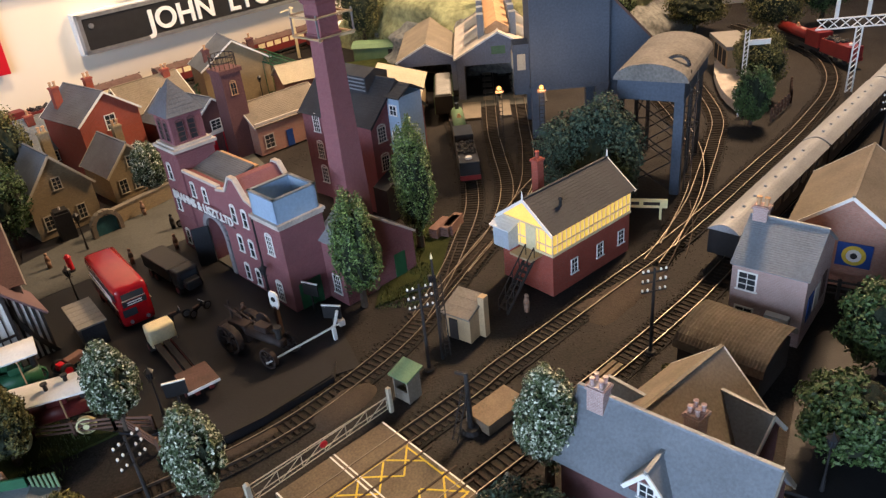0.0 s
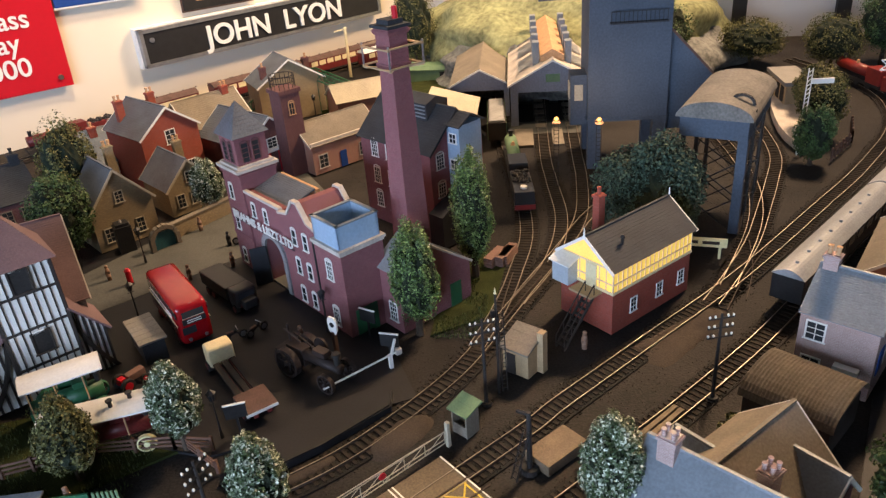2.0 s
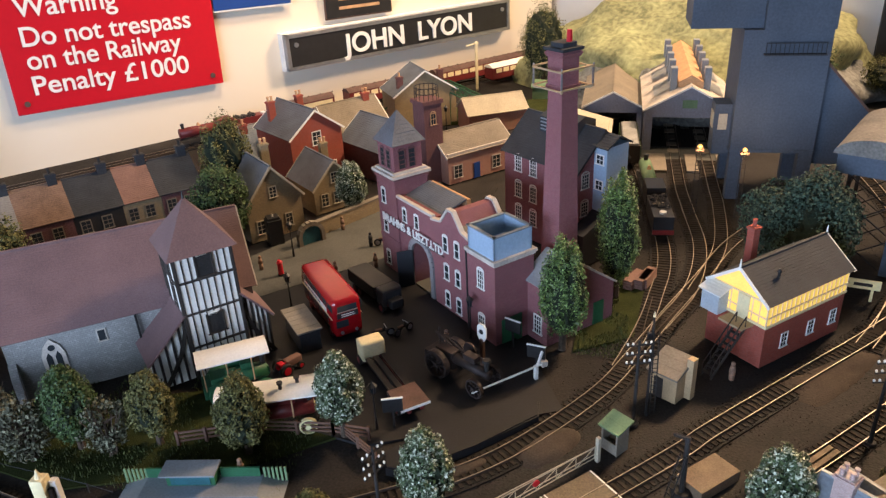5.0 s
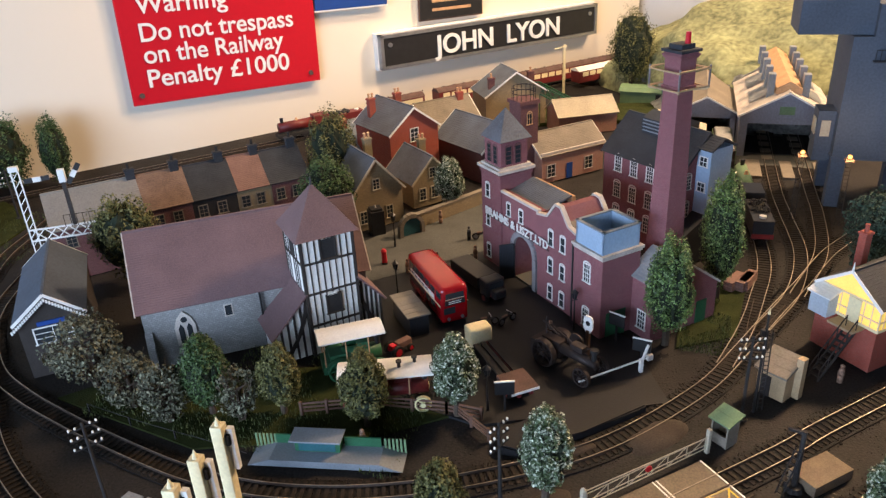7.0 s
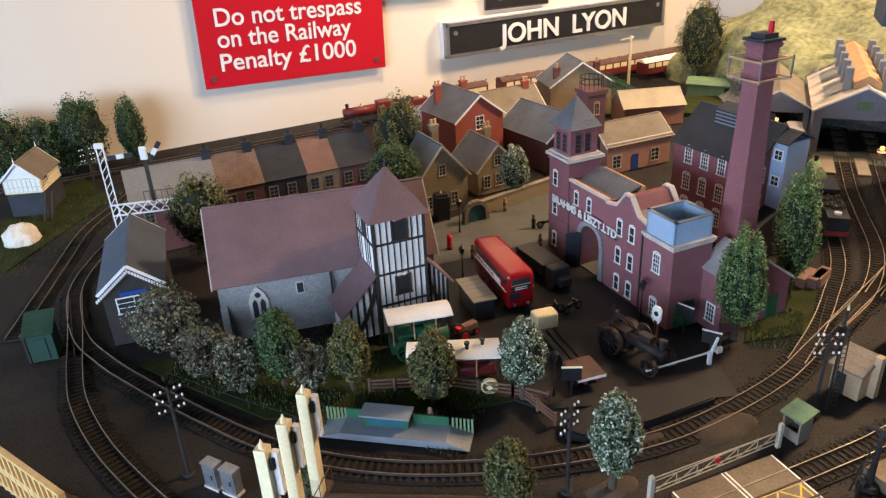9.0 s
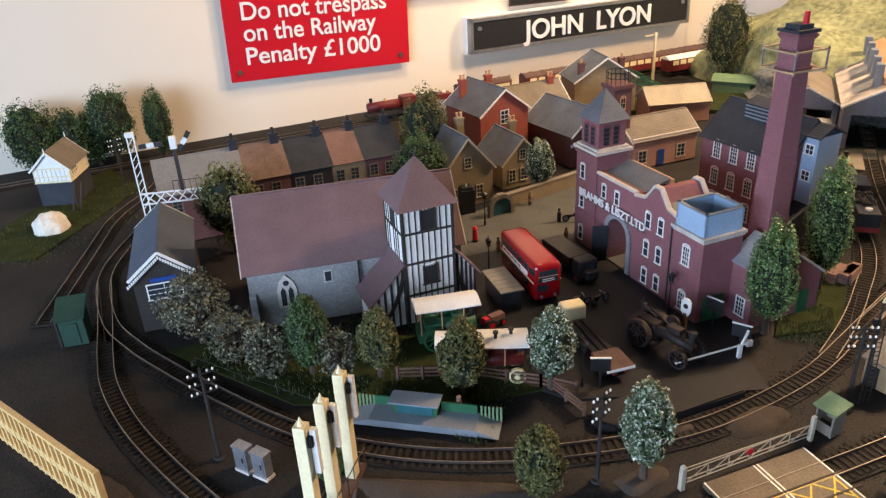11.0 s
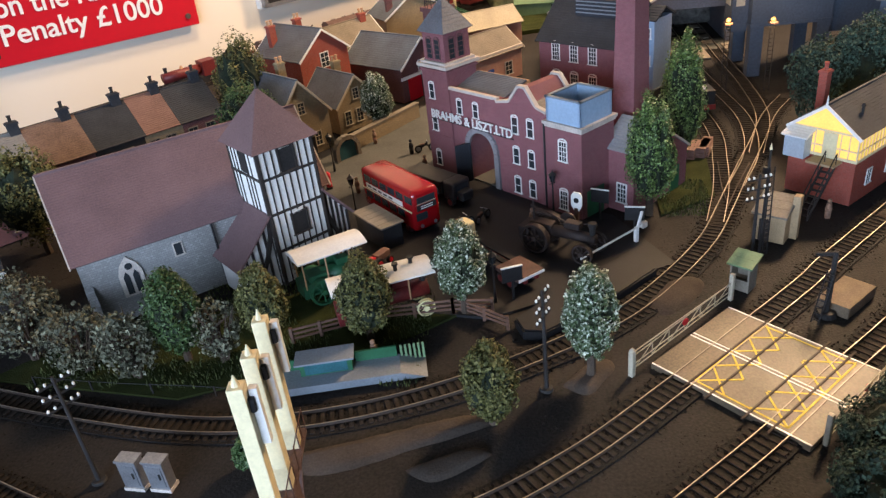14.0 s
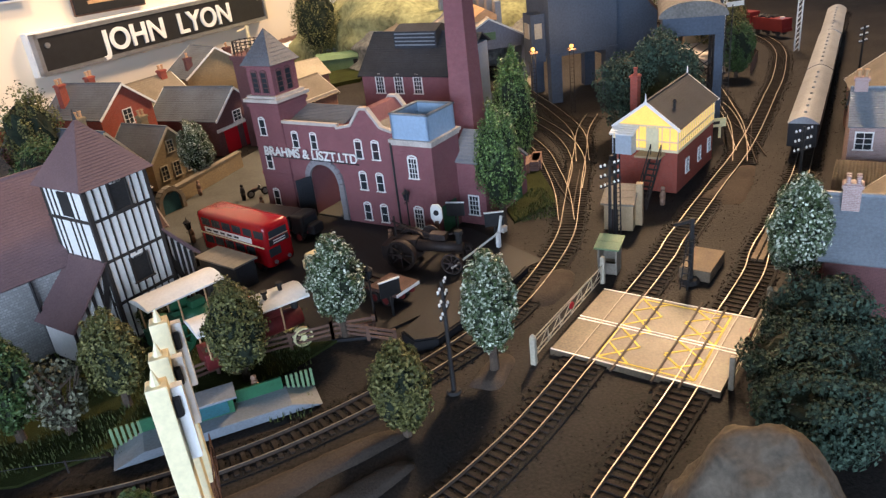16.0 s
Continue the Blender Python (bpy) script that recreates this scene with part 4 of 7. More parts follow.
def church():
    c = thing("church", -66.1, 79.8, 0, 38, "grey stone church with a plum tiled roof and half-timbered tower", "church")
    L, D, h, r = 26.8, 12.5, 7.9, 6.9
    gable_walls(c, .9, L, 0, D, h, r, "stone", name="nave")
    gable_roof(c, .9, L, 0, D, h, r, "tile", courses=36, edge="stone_trim", over=.5, name="nave_roof")
    # pointed window, slit and buttresses
    wv = bmesh.new()
    pts = [(4.1, 2.5), (6.4, 2.5), (6.4, 4.9), (6.05, 5.9), (5.25, 6.8), (4.45, 5.9), (4.1, 4.9)]
    prism(wv, pts, "y", -.18, .1)
    fw = part("gothic_window", wv, "stone_trim", c)
    for x0, x1 in ((4.5, 5.1), (5.4, 6.0)):
        pv = bmesh.new()
        prism(pv, [(x0, 2.75), (x1, 2.75), (x1, 4.7), ((x0 + x1) / 2, 5.25), (x0, 4.7)], "y", -.22, -.1)
        part("pane", pv, "pane", fw)
    o = C(bmesh.new(), 0, 0, -.05, .05, .36, .36, 10)
    o.transform(Matrix.Translation((5.25, -.19, 5.75)) @ Matrix.Rotation(radians(90), 4, "X"))
    part("pane", o, "pane", fw)
    window_part(c, 9.9, 5.1, .75, 1.3, 0, "front", False, (0, 0), "stone_trim")
    for x in (.9, 14.4):
        bt = bmesh.new()
        prism(bt, [(-.9, 0), (0, 0), (0, 4.9), (-.3, 4.6), (-.9, 3.0)], "x", x - .05, x + .75)
        part("buttress", bt, "stone", c)
    dp = rod(bmesh.new(), (14.0, -.25, 0), (14.0, -.25, 7.6), .13)
    part("drainpipe", dp, "black", c)
    # tower
    tx, ty, tw = 19.3, -4.5, 5.4
    t = part("tower", box(tx, tx + tw, ty, ty + tw, 0, 14.6), "white", c, "white plaster tower with black timbers")
    tb = bmesh.new()
    levels = (0.2, 4.0, 8.0, 11.7, 14.7)
    for z in levels:
        B(tb, tx - .1, tx + tw + .1, ty - .1, ty + tw + .1, z - .13, z + .13)
    for i in range(9):
        p = tx + .1 + (tw - .2) * i / 8
        q = ty + .1 + (tw - .2) * i / 8
        w2 = .14 if i in (0, 8) else .055
        for z0, z1 in zip(levels, levels[1:]):
            if z0 > 11 and i in (4,):
                continue
            B(tb, p - w2, p + w2, ty - .08, ty + .04, z0, z1)
            if i % 4 != 1:
                B(tb, tx - .08, tx + .04, q - w2, q + w2, z0, z1)
            B(tb, tx + tw - .04, tx + tw + .08, q - w2, q + w2, z0, z1)
    part("timber_frame", tb, "timber", t)
    # tower openings are flat black sheets, the shade within them painted on
    for z, hh in ((12.0, 2.3), (5.2, 2.2)):
        window_part(t, tx + 2.0, z, 1.4, hh, ty - .1, "front", False, (0, 0), "timber", "black_matt")
        part("lintel_plate", box(tx + 2.1, tx + 3.1, ty - .2, ty - .1, z + hh, z + hh + .32), "white", t)
    pv = box(tx - .12, tx, ty + 2.0, ty + 3.3, 12, 14.2)
    part("louvre_opening", pv, "black_matt", t)
    o2 = .5
    q = [(tx - o2, ty - o2, 14.6), (tx + tw + o2, ty - o2, 14.6), (tx + tw + o2, ty + tw + o2, 14.6), (tx - o2, ty + tw + o2, 14.6)]
    ap = Vector((tx + tw / 2, ty + tw / 2, 19.6))
    for i in range(4):
        part("roof_slope", slope(bmesh.new(), Vector(q[i]), Vector(q[(i + 1) % 4]), ap, ap, 22, .05, .14), "tile", t)
    fi = C(bmesh.new(), ap.x, ap.y, 19.5, 20.4, .14, .03, 6)
    part("finial", fi, "black", t)
    # lean-to aisles either side of the tower
    for side in (-1, 1):
        xa, xb = (tx - 3.6, tx) if side < 0 else (tx + tw, tx + tw + 2.4)
        lo, hi = (3.9, 8.0) if side < 0 else (5.2, 8.6)
        za, zb = (lo, hi) if side < 0 else (hi, lo)
        bm = bmesh.new()
        prism(bm, [(xa, 0), (xb, 0), (xb, zb), (xa, za)], "y", ty + .6, ty + tw - .6)
        a = part("aisle", bm, "white", t)
        ab = bmesh.new()
        for i in range(6):
            p = xa + (xb - xa) * i / 5
            zz = za + (zb - za) * i / 5
            B(ab, p - .12, p + .12, ty + .5, ty + .62, 0, zz)
        for i in range(7):
            z0, z1 = i / 7, (i + 1) / 7
            xe = lambda k: (xb - 3.0 * k * k) if side < 0 else (xa + 2.6 * k * k)
            bar(ab, (xe(z0), ty + .45, hi - hi * z0), (xe(z1), ty + .45, hi - hi * z1), .16, .4)
        part("aisle_timber", ab, "timber", t)
        rr = bmesh.new()
        if side < 0:
            slope(rr, (xa - .5, ty - .1, lo - .3), (xa - .5, ty + tw, lo - .3), (xb, ty - .1, hi + .2), (xb, ty + tw, hi + .2), 16)
        else:
            slope(rr, (xb + .5, ty - .1, lo - .3), (xb + .5, ty + tw, lo - .3), (xa, ty - .1, hi + .2), (xa, ty + tw, hi + .2), 16)
        part("aisle_roof", rr, "tile", t)
    # the tower stands a little askew to the nave
    c0 = Vector((tx + tw / 2, ty + tw / 2, 0)) * CM
    t.matrix_basis = Matrix.Translation((.2143, -.0154, 0)) @ Matrix.Rotation(radians(8.4), 4, "Z") @ Matrix.Diagonal((1.15, 1.15, 1.02, 1)) @ Matrix.Translation(-c0)


church()


def signal_box(x, y, rot, L, W, zb, ze, zr, main=True):
    s = thing("signal_box", x, y, 0, rot, "red brick signal box with glowing yellow cabin and slate roof" if main else "small cream and timber signal box with a grey roof", "signal box", "signal boxes")
    part("brick_base", box(0, L, 0, W, 0, zb), "brick_red" if main else "slate", s)
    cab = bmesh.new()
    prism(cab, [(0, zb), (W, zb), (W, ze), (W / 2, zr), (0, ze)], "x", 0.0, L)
    # no lamp inside: the cabin's lamplit look is emission in its walls
    c = part("cabin", cab, "lit" if main else "white", s, "yellow glazed cabin with a glow put into its walls" if main else "")
    bd = bmesh.new()
    for z, t in ((zb, .3), (zb + (ze - zb) * .38, .14), (ze - .15, .2)):
        B(bd, -.1, L + .1, -.12, W + .12, z, z + t)
    part("cill_board", bd, "cream", c)
    n = 18
    gb = bmesh.new()
    for i in range(n + 1):
        xx = L * i / n
        B(gb, xx - .05, xx + .05, -.08, .0, zb, ze)
    for i in range(9):
        yy = W * i / 8
        B(gb, -.08, 0, yy - .05, yy + .05, zb, ze)
    part("glazing_frame", gb, "cream", c)
    gable_roof(s, 0, L, 0, W, ze, zr - ze, "slate" if main else "slate_tan", courses=14, edge="white", over=.4)
    for xx in (-.45, L + .45):
        part("finial", C(bmesh.new(), xx, W / 2, zr - .2, zr + 1.1, .16, .04, 6), "white", s)
    if main:
        chimney_stack(s, 6.2, W + .2, 0, zr + 1.6, 1.0, .9, "brick_red", 1, "brick_red")
        for xx in (3.0, 7.4, 11.2):
            window_part(s, xx, 1.6, .9, 1.6, 0, "front", False, (1, 2), "white")
        st = rod(bmesh.new(), (3.2, 1.6, ze + .6), (3.2, 1.6, ze + 2.2), .16)
        C(st, 3.2, 1.6, ze + 2.1, ze + 2.4, .3, .1, 8)
        part("stove_pipe", st, "black", s)
        # porch and stairs on the end wall
        po = box(-1.5, 0, 4.9, W - .1, zb - .2, ze - .6)
        p = part("porch", po, "silver_blue", s, "pale blue-white boarded porch")
        pr = bmesh.new()
        slope(pr, (-1.8, 4.6, ze - .7), (-1.8, W + .2, ze - .7), (.1, 4.6, ze), (.1, W + .2, ze), 5)
        part("porch_roof", pr, "white", p)
        dr = box(-.14, 0, 2.2, 3.6, zb, ze - .2)
        part("door", dr, "cream", s)
        ld = box(-1.9, 0, 1.4, 4.4, zb - .3, zb - .05)
        part("landing", ld, "wood", s)
        sr = bmesh.new()
        for yy in (1.5, 2.7):
            bar(sr, (-1.2, yy, zb - .2), (-5.6, yy, 0.0), .14, .3)
            bar(sr, (-1.2, yy, zb + 1.2), (-5.6, yy, 1.4), .1, .1)
            for k in range(5):
                xx = -1.2 - k * 1.1
                bar(sr, (xx, yy, zb - .2 - k * 1.2), (xx, yy, zb + 1.2 - k * 1.2), .08, .08)
        part("stringer", sr, "timber", s)
        tr = bmesh.new()
        for k in range(9):
            B(tr, -1.6 - k * .5, -1.2 - k * .5, 1.5, 2.7, zb - .35 - k * .52, zb - .27 - k * .52)
        part("tread", tr, "timber", s)
    else:
        window_part(s, 1, zb + .8, 2.2, 1.4, 0, "front", False, (2, 1), "white")
        st = bmesh.new()
        bar(st, (-.2, -.5, zb), (-3.2, -.5, 0), .3, .3)
        bar(st, (-.2, -1.7, zb), (-3.2, -1.7, 0), .3, .3)
        part("stairs", st, "timber", s)
    return s


signal_box(11.1, 99.6, 44, 13.2, 7.3, 4.9, 7.9, 10.6)
signal_box(-121.3, 103.5, 118, 8.2, 6.0, 4.2, 6.8, 9.6, False)


def house(name, x, y, rot, w, d, h, rise, wall, roof, label, ridge="x", wins=(), side=(), door=None, chims=(), edge="white", courses=16, over=.4, category="house", group="", trim="white"):
    b = thing(name, x, y, 0, rot, label, category, group)
    gable_walls(b, 0, w, 0, d, h, rise, wall, ridge)
    gable_roof(b, 0, w, 0, d, h, rise, roof, ridge, over, courses, edge)
    for q in wins:
        window_part(b, *q, trim=trim)
    for q in side:
        window_part(b, *q, w, "right", trim=trim)
    if door:
        dx, dw, dh, dm = door
        part("door", box(dx, dx + dw, -.12, .05, 0, dh), dm, b)
    for cx, cy, cz, pots, mat in chims:
        chimney_stack(b, cx, cy, h, cz, 1.3, 1.0, mat, pots, "black_matt" if mat == "slate" else "ochre")
    return b


# left station building, row of cottages, town houses
st = house("station_house", -78.1, 75.2, 42, 6.9, 15.5, 7.5, 2.8, "timber", "bluegrey", "dark station building with grey slate roof and white valance", "y", wins=[(1.5, 4.2, 3.8, 1.9)], category="station")
vb = bmesh.new()
for i in range(31):
    k = -.5 + 7.9 * i / 30
    zz = 7.5 + 2.8 * (1 - abs(k - 3.45) / 3.45) - .5
    B(vb, k - .1, k + .1, -.75, -.6, zz - .22, zz + .15)
part("valance", vb, "white", st)
part("name_board", box(2.0, 5.0, -.25, -.1, 6.5, 7.0), "blue", st, "small blue name board")
ROW = [(-92.8, 95.7, 13.0, "brick_dark", "slate_pale", "long dark cottage with a pale grey roof"), (-84.1, 105.3, 6.4, "brick_dark", "pantile", "dark terraced cottage with orange pantiles"), (-79.8, 110.1, 6.8, "black_matt", "slate", "dark terraced cottage with grey slates"),
       (-75.3, 115.2, 5.6, "brick_tan", "tile_orange", "ochre terraced cottage with orange tile roof"), (-71.5, 119.3, 6.2, "brick_dark", "slate", "dark terraced cottage with grey slate roof")]
for x, y, w, wl, rf, lb in ROW:
    house("terraced_cottage", x, y, 48, w, 9.6, 7.9, 4.0, wl, rf, lb, wins=[(w * .55, 1.2, 1.2, 1.9), (w * .55, 5.0, 1.2, 1.8), (w * .12, 5.0, 1.2, 1.8)], door=(w * .15, 1.1, 3.0, "brown"), chims=[(w - .9, 4.8, 13.4, 1, "slate")], edge="", courses=20, over=.25, group="terrace of cottages", trim="slate_tan")
for x, y, w, d, h, r, lb in ((-58.3, 120.4, 9.0, 10.0, 6.2, 5.2, "buff brick cottage with twin gable and slate roof"), (-52.5, 131.9, 7.8, 9.0, 4.6, 3.9, "smaller buff brick cottage with grey slate roof")):
    b = house("gabled_cottage", x, y, 50, w, d, h, r, "brick_tan", "slate_mid", lb, "y", wins=[(1.3, 1.2, 1.1, 2.0), (3.6, 1.2, 1.1, 2.0), (6.0, 1.2, 1.0, 2.0), (w / 2 - .5, h + .3, 1.0, 1.6)], chims=[(w - 1.4, d - 1.2, h + r + .8, 2, "brick_tan")], edge="cream_pale", group="buff cottages", trim="cream_pale")
house("town_house", -60.2, 141.6, 55, 10.6, 12, 9.6, 4.0, "brick_red", "slate_mid", "red brick house with white barge boards and slate roof", "y", wins=[(4.5, 7.4, 1.6, 2.3), (1.8, 1.4, 1.5, 2.2), (7.2, 1.4, 1.5, 2.2)], chims=[(2.0, 9, 14.4, 2, "brick_red"), (8.2, 9.6, 14.2, 2, "brick_red")])
house("town_house", -71.4, 145.2, 48, 12, 11, 4.2, 4.6, "brick_dark", "slate_light", "brown house with a weathered grey roof", "x", wins=[(2, 2, 1.3, 1.7), (7, 2, 1.3, 1.7)], chims=[(2, 4.5, 9.6, 1, "brick_red")], edge="")
house("town_house", -57.0, 153.2, 50, 12, 10, 7.0, 4.2, "brick_red", "slate_tan", "red house with a weathered tan roof", "x", wins=[(2, 2, 1.3, 1.7)], chims=[(10, 4.5, 12.2, 2, "brick_red")])
fs = house("fire_station", -44.4, 145.6, 55, 10.6, 14, 6.0, 4.0, "brick_dark", "slate_mid", "dark brick hall with red doors and grey roof", "y", wins=[(4.4, 4.6, 1.8, 1.6)], category="hall")
part("door", box(1.4, 4.6, -.14, .05, 0, 3.8), "sign_red", fs, "red double door")
part("door", box(6.2, 9.4, -.14, .05, 0, 3.8), "sign_red", fs, "red double door")
part("fascia", box(-.2, 11.2, -.3, .0, 3.9, 4.4), "white", fs)
sh = house("corner_shop", -33.8, 147.6, 47, 13.8, 8.4, 5.2, 3.0, "brick_orange", "slate_tan", "orange brick shop with stone parapet and tan roof", "x", wins=[(1.2, 1.0, 1.6, 2.2), (9.6, 1.0, 1.6, 2.2)], door=(5.4, 1.3, 2.9, "blue"), edge="stone_trim", category="shop", trim="stone_trim")
part("parapet", box(-.2, 14.0, -.25, .1, 5.0, 5.7), "stone_trim", sh)
wt = thing("hose_tower", -37.6, 149.6, 0, 47, "slim dark brick tower with an iron railed top", "tower")
bm = box(-2, 2, -2, 2, 0, 13.4)
B(bm, -2.3, 2.3, -2.3, 2.3, 13.0, 13.6)
part("shaft", bm, "brick_dark", wt)
window_part(wt, -.5, 9.8, 1.0, 1.7, -2, "front", True, (1, 1), "ochre")
rg = bmesh.new()
for i in range(16):
    a = i * math.pi / 8
    p = (2.3 * math.cos(a), 2.3 * math.sin(a))
    bar(rg, (p[0], p[1], 13.6), (p[0], p[1], 15.6), .1, .1)
for z in (14.6, 15.5):
    for i in range(16):
        a, c = i * math.pi / 8, (i + 1) * math.pi / 8
        bar(rg, (2.3 * math.cos(a), 2.3 * math.sin(a), z), (2.3 * math.cos(c), 2.3 * math.sin(c), z), .12, .12)
part("railing", rg, "timber", wt)
wt.scale = (.9, .9, 1.1)
house("town_house", -52, 176, 35, 14, 9, 8, 4.6, "brick_tan", "slate_mid", "pale house with tall stacks and grey roof", "y", chims=[(2, 2, 11.6, 1, "brick_dark"), (12, 4, 11.6, 1, "brick_dark")])
house("goods_shed", -36, 176, 30, 13, 8, 4.2, 2.6, "brick_orange", "cream_pale", "low brick shed with a pale cream roof", "x", edge="", category="shed")
# footbridge in green lattice
fb = thing("footbridge", -45, 184, 0, 10, "green iron lattice footbridge with stairs over the back line", "footbridge")
lt = bmesh.new()
for s0, s1 in (((-12, 0, 1.5), (-4, 0, 7.2)), ((-4, 0, 7.2), (3, 0, 7.2)), ((3, 0, 7.2), (16, 0, .5))):
    for yy in (-1.2, 1.2):
        a, b = Vector(s0) + Vector((0, yy, 0)), Vector(s1) + Vector((0, yy, 0))
        bar(lt, a, b, .25, .25)
        bar(lt, a + Vector((0, 0, 2)), b + Vector((0, 0, 2)), .25, .25)
        for i in range(9):
            p, q = a.lerp(b, i / 9), a.lerp(b, (i + 1) / 9)
            bar(lt, p, q + Vector((0, 0, 2)), .14, .14)
            bar(lt, p + Vector((0, 0, 2)), q, .14, .14)
part("lattice", lt, "green", fb)
lg = bmesh.new()
for x in (-4, 3):
    for yy in (-1.2, 1.2):
        bar(lg, (x, yy, 0), (x, yy, 7.2), .35, .35)
part("leg", lg, "green", fb)

# engine sheds
es = thing("engine_shed", -0.8, 169.6, 0, 1, "pale engine shed with skylights, smoke vents and open end", "engine shed", "engine sheds")
w, d, h, r = 15.8, 38, 8.1, 4.3
for x in (0, w - 1.4):
    part("side_wall", box(x, x + 1.4, 0, d, 0, h), "shed_blue", es)
bm = bmesh.new()
prism(bm, [(0, h - 1.6), (w, h - 1.6), (w, h), (w / 2, h + r), (0, h)], "y", 0, .8)
part("gable", bm, "shed_blue", es)
bm = bmesh.new()
prism(bm, [(0, 0), (w, 0), (w, h), (w / 2, h + r), (0, h)], "y", d - .8, d)
part("end_wall", bm, "black_matt", es)
gable_roof(es, 0, w, 0, d, h, r, "stone_trim", "y", .5, 10, "white")
for s in (-1, 1):
    for k in range(3):
        y0 = 4 + k * 11
        sk = bmesh.new()
        f = lambda u, y: (w / 2 + s * (w / 2) * u, y, h + r * (1 - u) + .42)
        vs = [sk.verts.new(p) for p in (f(.35, y0), f(.8, y0), f(.8, y0 + 8), f(.35, y0 + 8))]
        sk.faces.new(vs)
        bmesh.ops.solidify(sk, geom=sk.faces[:], thickness=.15)
        part("skylight", sk, "coach_roof", es)
rv = bmesh.new()
prism(rv, [(w / 2 - 2.2, h + r - .6), (w / 2 + 2.2, h + r - .6), (w / 2 + 2.2, h + r + .4), (w / 2, h + r + 1.7), (w / 2 - 2.2, h + r + .4)], "y", 1.5, d - 2)
part("ridge_vent", rv, "ochre", es)
for s in (-1, 1):
    for k in range(5):
        sv = box(w / 2 + s * 3 - .6, w / 2 + s * 3 + .6, 3 + k * 6.5, 5 + k * 6.5, h + 1.5, h + r + 2.6)
        part("smoke_vent", sv, "slate_light", es)
part("gable_vent", box(w / 2 - 1.3, w / 2 + 1.3, -.1, .0, h + .2, h + 1.7), "green_pale", es)
for k, (x0, x1) in enumerate(((.6, 4.0), (7.4, 9.4), (13.0, 15.0))):
    part("apron", box(x0, x1, -11.5, -2.5, -.1, .3, .05), "slate_tan", es, "stained concrete apron slab")
for x0 in (4.6, 10.2):
    for k in range(6):
        part("pit_slab", box(x0, x0 + 1.9, -1.5 + k * 4.2, .9 + k * 4.2, -.1, .16, .03), "slate_tan", es, "pale inspection pit slab")
e2 = thing("engine_shed", -12.6, 176, 0, 1, "grey engine shed with a plain tan roof", "engine shed", "engine sheds")
part("side_wall", box(0, 1, 0, 26, 0, 6.6), "shed_blue", e2)
part("side_wall", box(10.4, 11.4, 0, 26, 0, 6.6), "shed_blue", e2)
bm = bmesh.new()
prism(bm, [(0, 5.4), (11.4, 5.4), (11.4, 6.6), (5.7, 9.6), (0, 6.6)], "y", 0, .7)
part("gable", bm, "shed_blue", e2)
part("end_wall", box(0, 11.4, 25.3, 26, 0, 6.6), "black_matt", e2)
gable_roof(e2, 0, 11.4, 0, 26, 6.6, 3.0, "slate_tan", "y", .4, 10, "white")
cr = thing("lean_to_shed", -15.4, 150.5, 0, 0, "low shed with a plain cream roof", "shed")
part("wall_shell", box(0, 8.2, 0, 20, 0, 5.8), "brick_tan", cr)
bm = bmesh.new()
slope(bm, (8.8, -.6, 5.6), (8.8, 20.5, 5.6), (-.4, -.6, 8.2), (-.4, 20.5, 8.2), 6, .03)
part("roof", bm, "cream_pale", cr)

# coaling tower
ct = thing("coaling_tower", 11.9, 146.5, 0, 2, "tall blue-grey concrete coaling tower on legs", "coaling tower")
for x, y in ((0.0, 0.2), (10.0, 0.2), (0.0, 9.4), (10.0, 9.4)):
    lg = bmesh.new()
    prism(lg, [(x, y), (x + 2.0, y), (x + 2.0, y + 1.8), (x, y + 1.8)], "z", 0, 8)
    part("leg", lg, "bluegrey", ct)
part("bunker", box(-.1, 12.0, 0, 11.2, 8, 26.5), "bluegrey", ct)
part("string_course", box(-.25, 12.15, -.15, 11.35, 8, 8.5), "bluegrey", ct)
part("winding_house", box(2.6, 12.2, -.2, 11.4, 26.5, 31), "bluegrey", ct)
part("conveyor_head", box(-7.5, 2.6, 1.0, 10.2, 26.6, 31.5, .1), "bluegrey", ct)
bm = bmesh.new()
prism(bm, [(12.0, 6.0), (19.8, 6.0), (20.0, 13.0), (12.0, 21.5)], "y", 1.0, 13.5)
part("chute", bm, "bluegrey", ct, "darker sloping coal chute")
part("chute_roof", bar(bmesh.new(), (12.0, 7.2, 21.7), (20.2, 7.2, 13.0), 12.8, .35), "brown", ct)
rl = bmesh.new()
for i in range(14):
    bar(rl, (3.0 + i * .62, -1.0, 23.2), (3.0 + i * .62, -1.0, 24.8), .1, .1)
bar(rl, (3.0, -1.0, 24.8), (11.2, -1.0, 24.8), .12, .12)
B(rl, 2.9, 11.3, -1.1, 0, 23.0, 23.2)
part("walkway", rl, "slate", ct)
part("cabin", box(-2.6, -.1, 2, 6, 7, 15), "bluegrey", ct)
part("cabin_window", box(-2.75, -2.58, 2.8, 5.2, 11, 13.5), "cream_pale", ct)
part("cabin_window", box(-2.0, -.7, 1.85, 2.0, 11, 13.5), "cream_pale", ct)

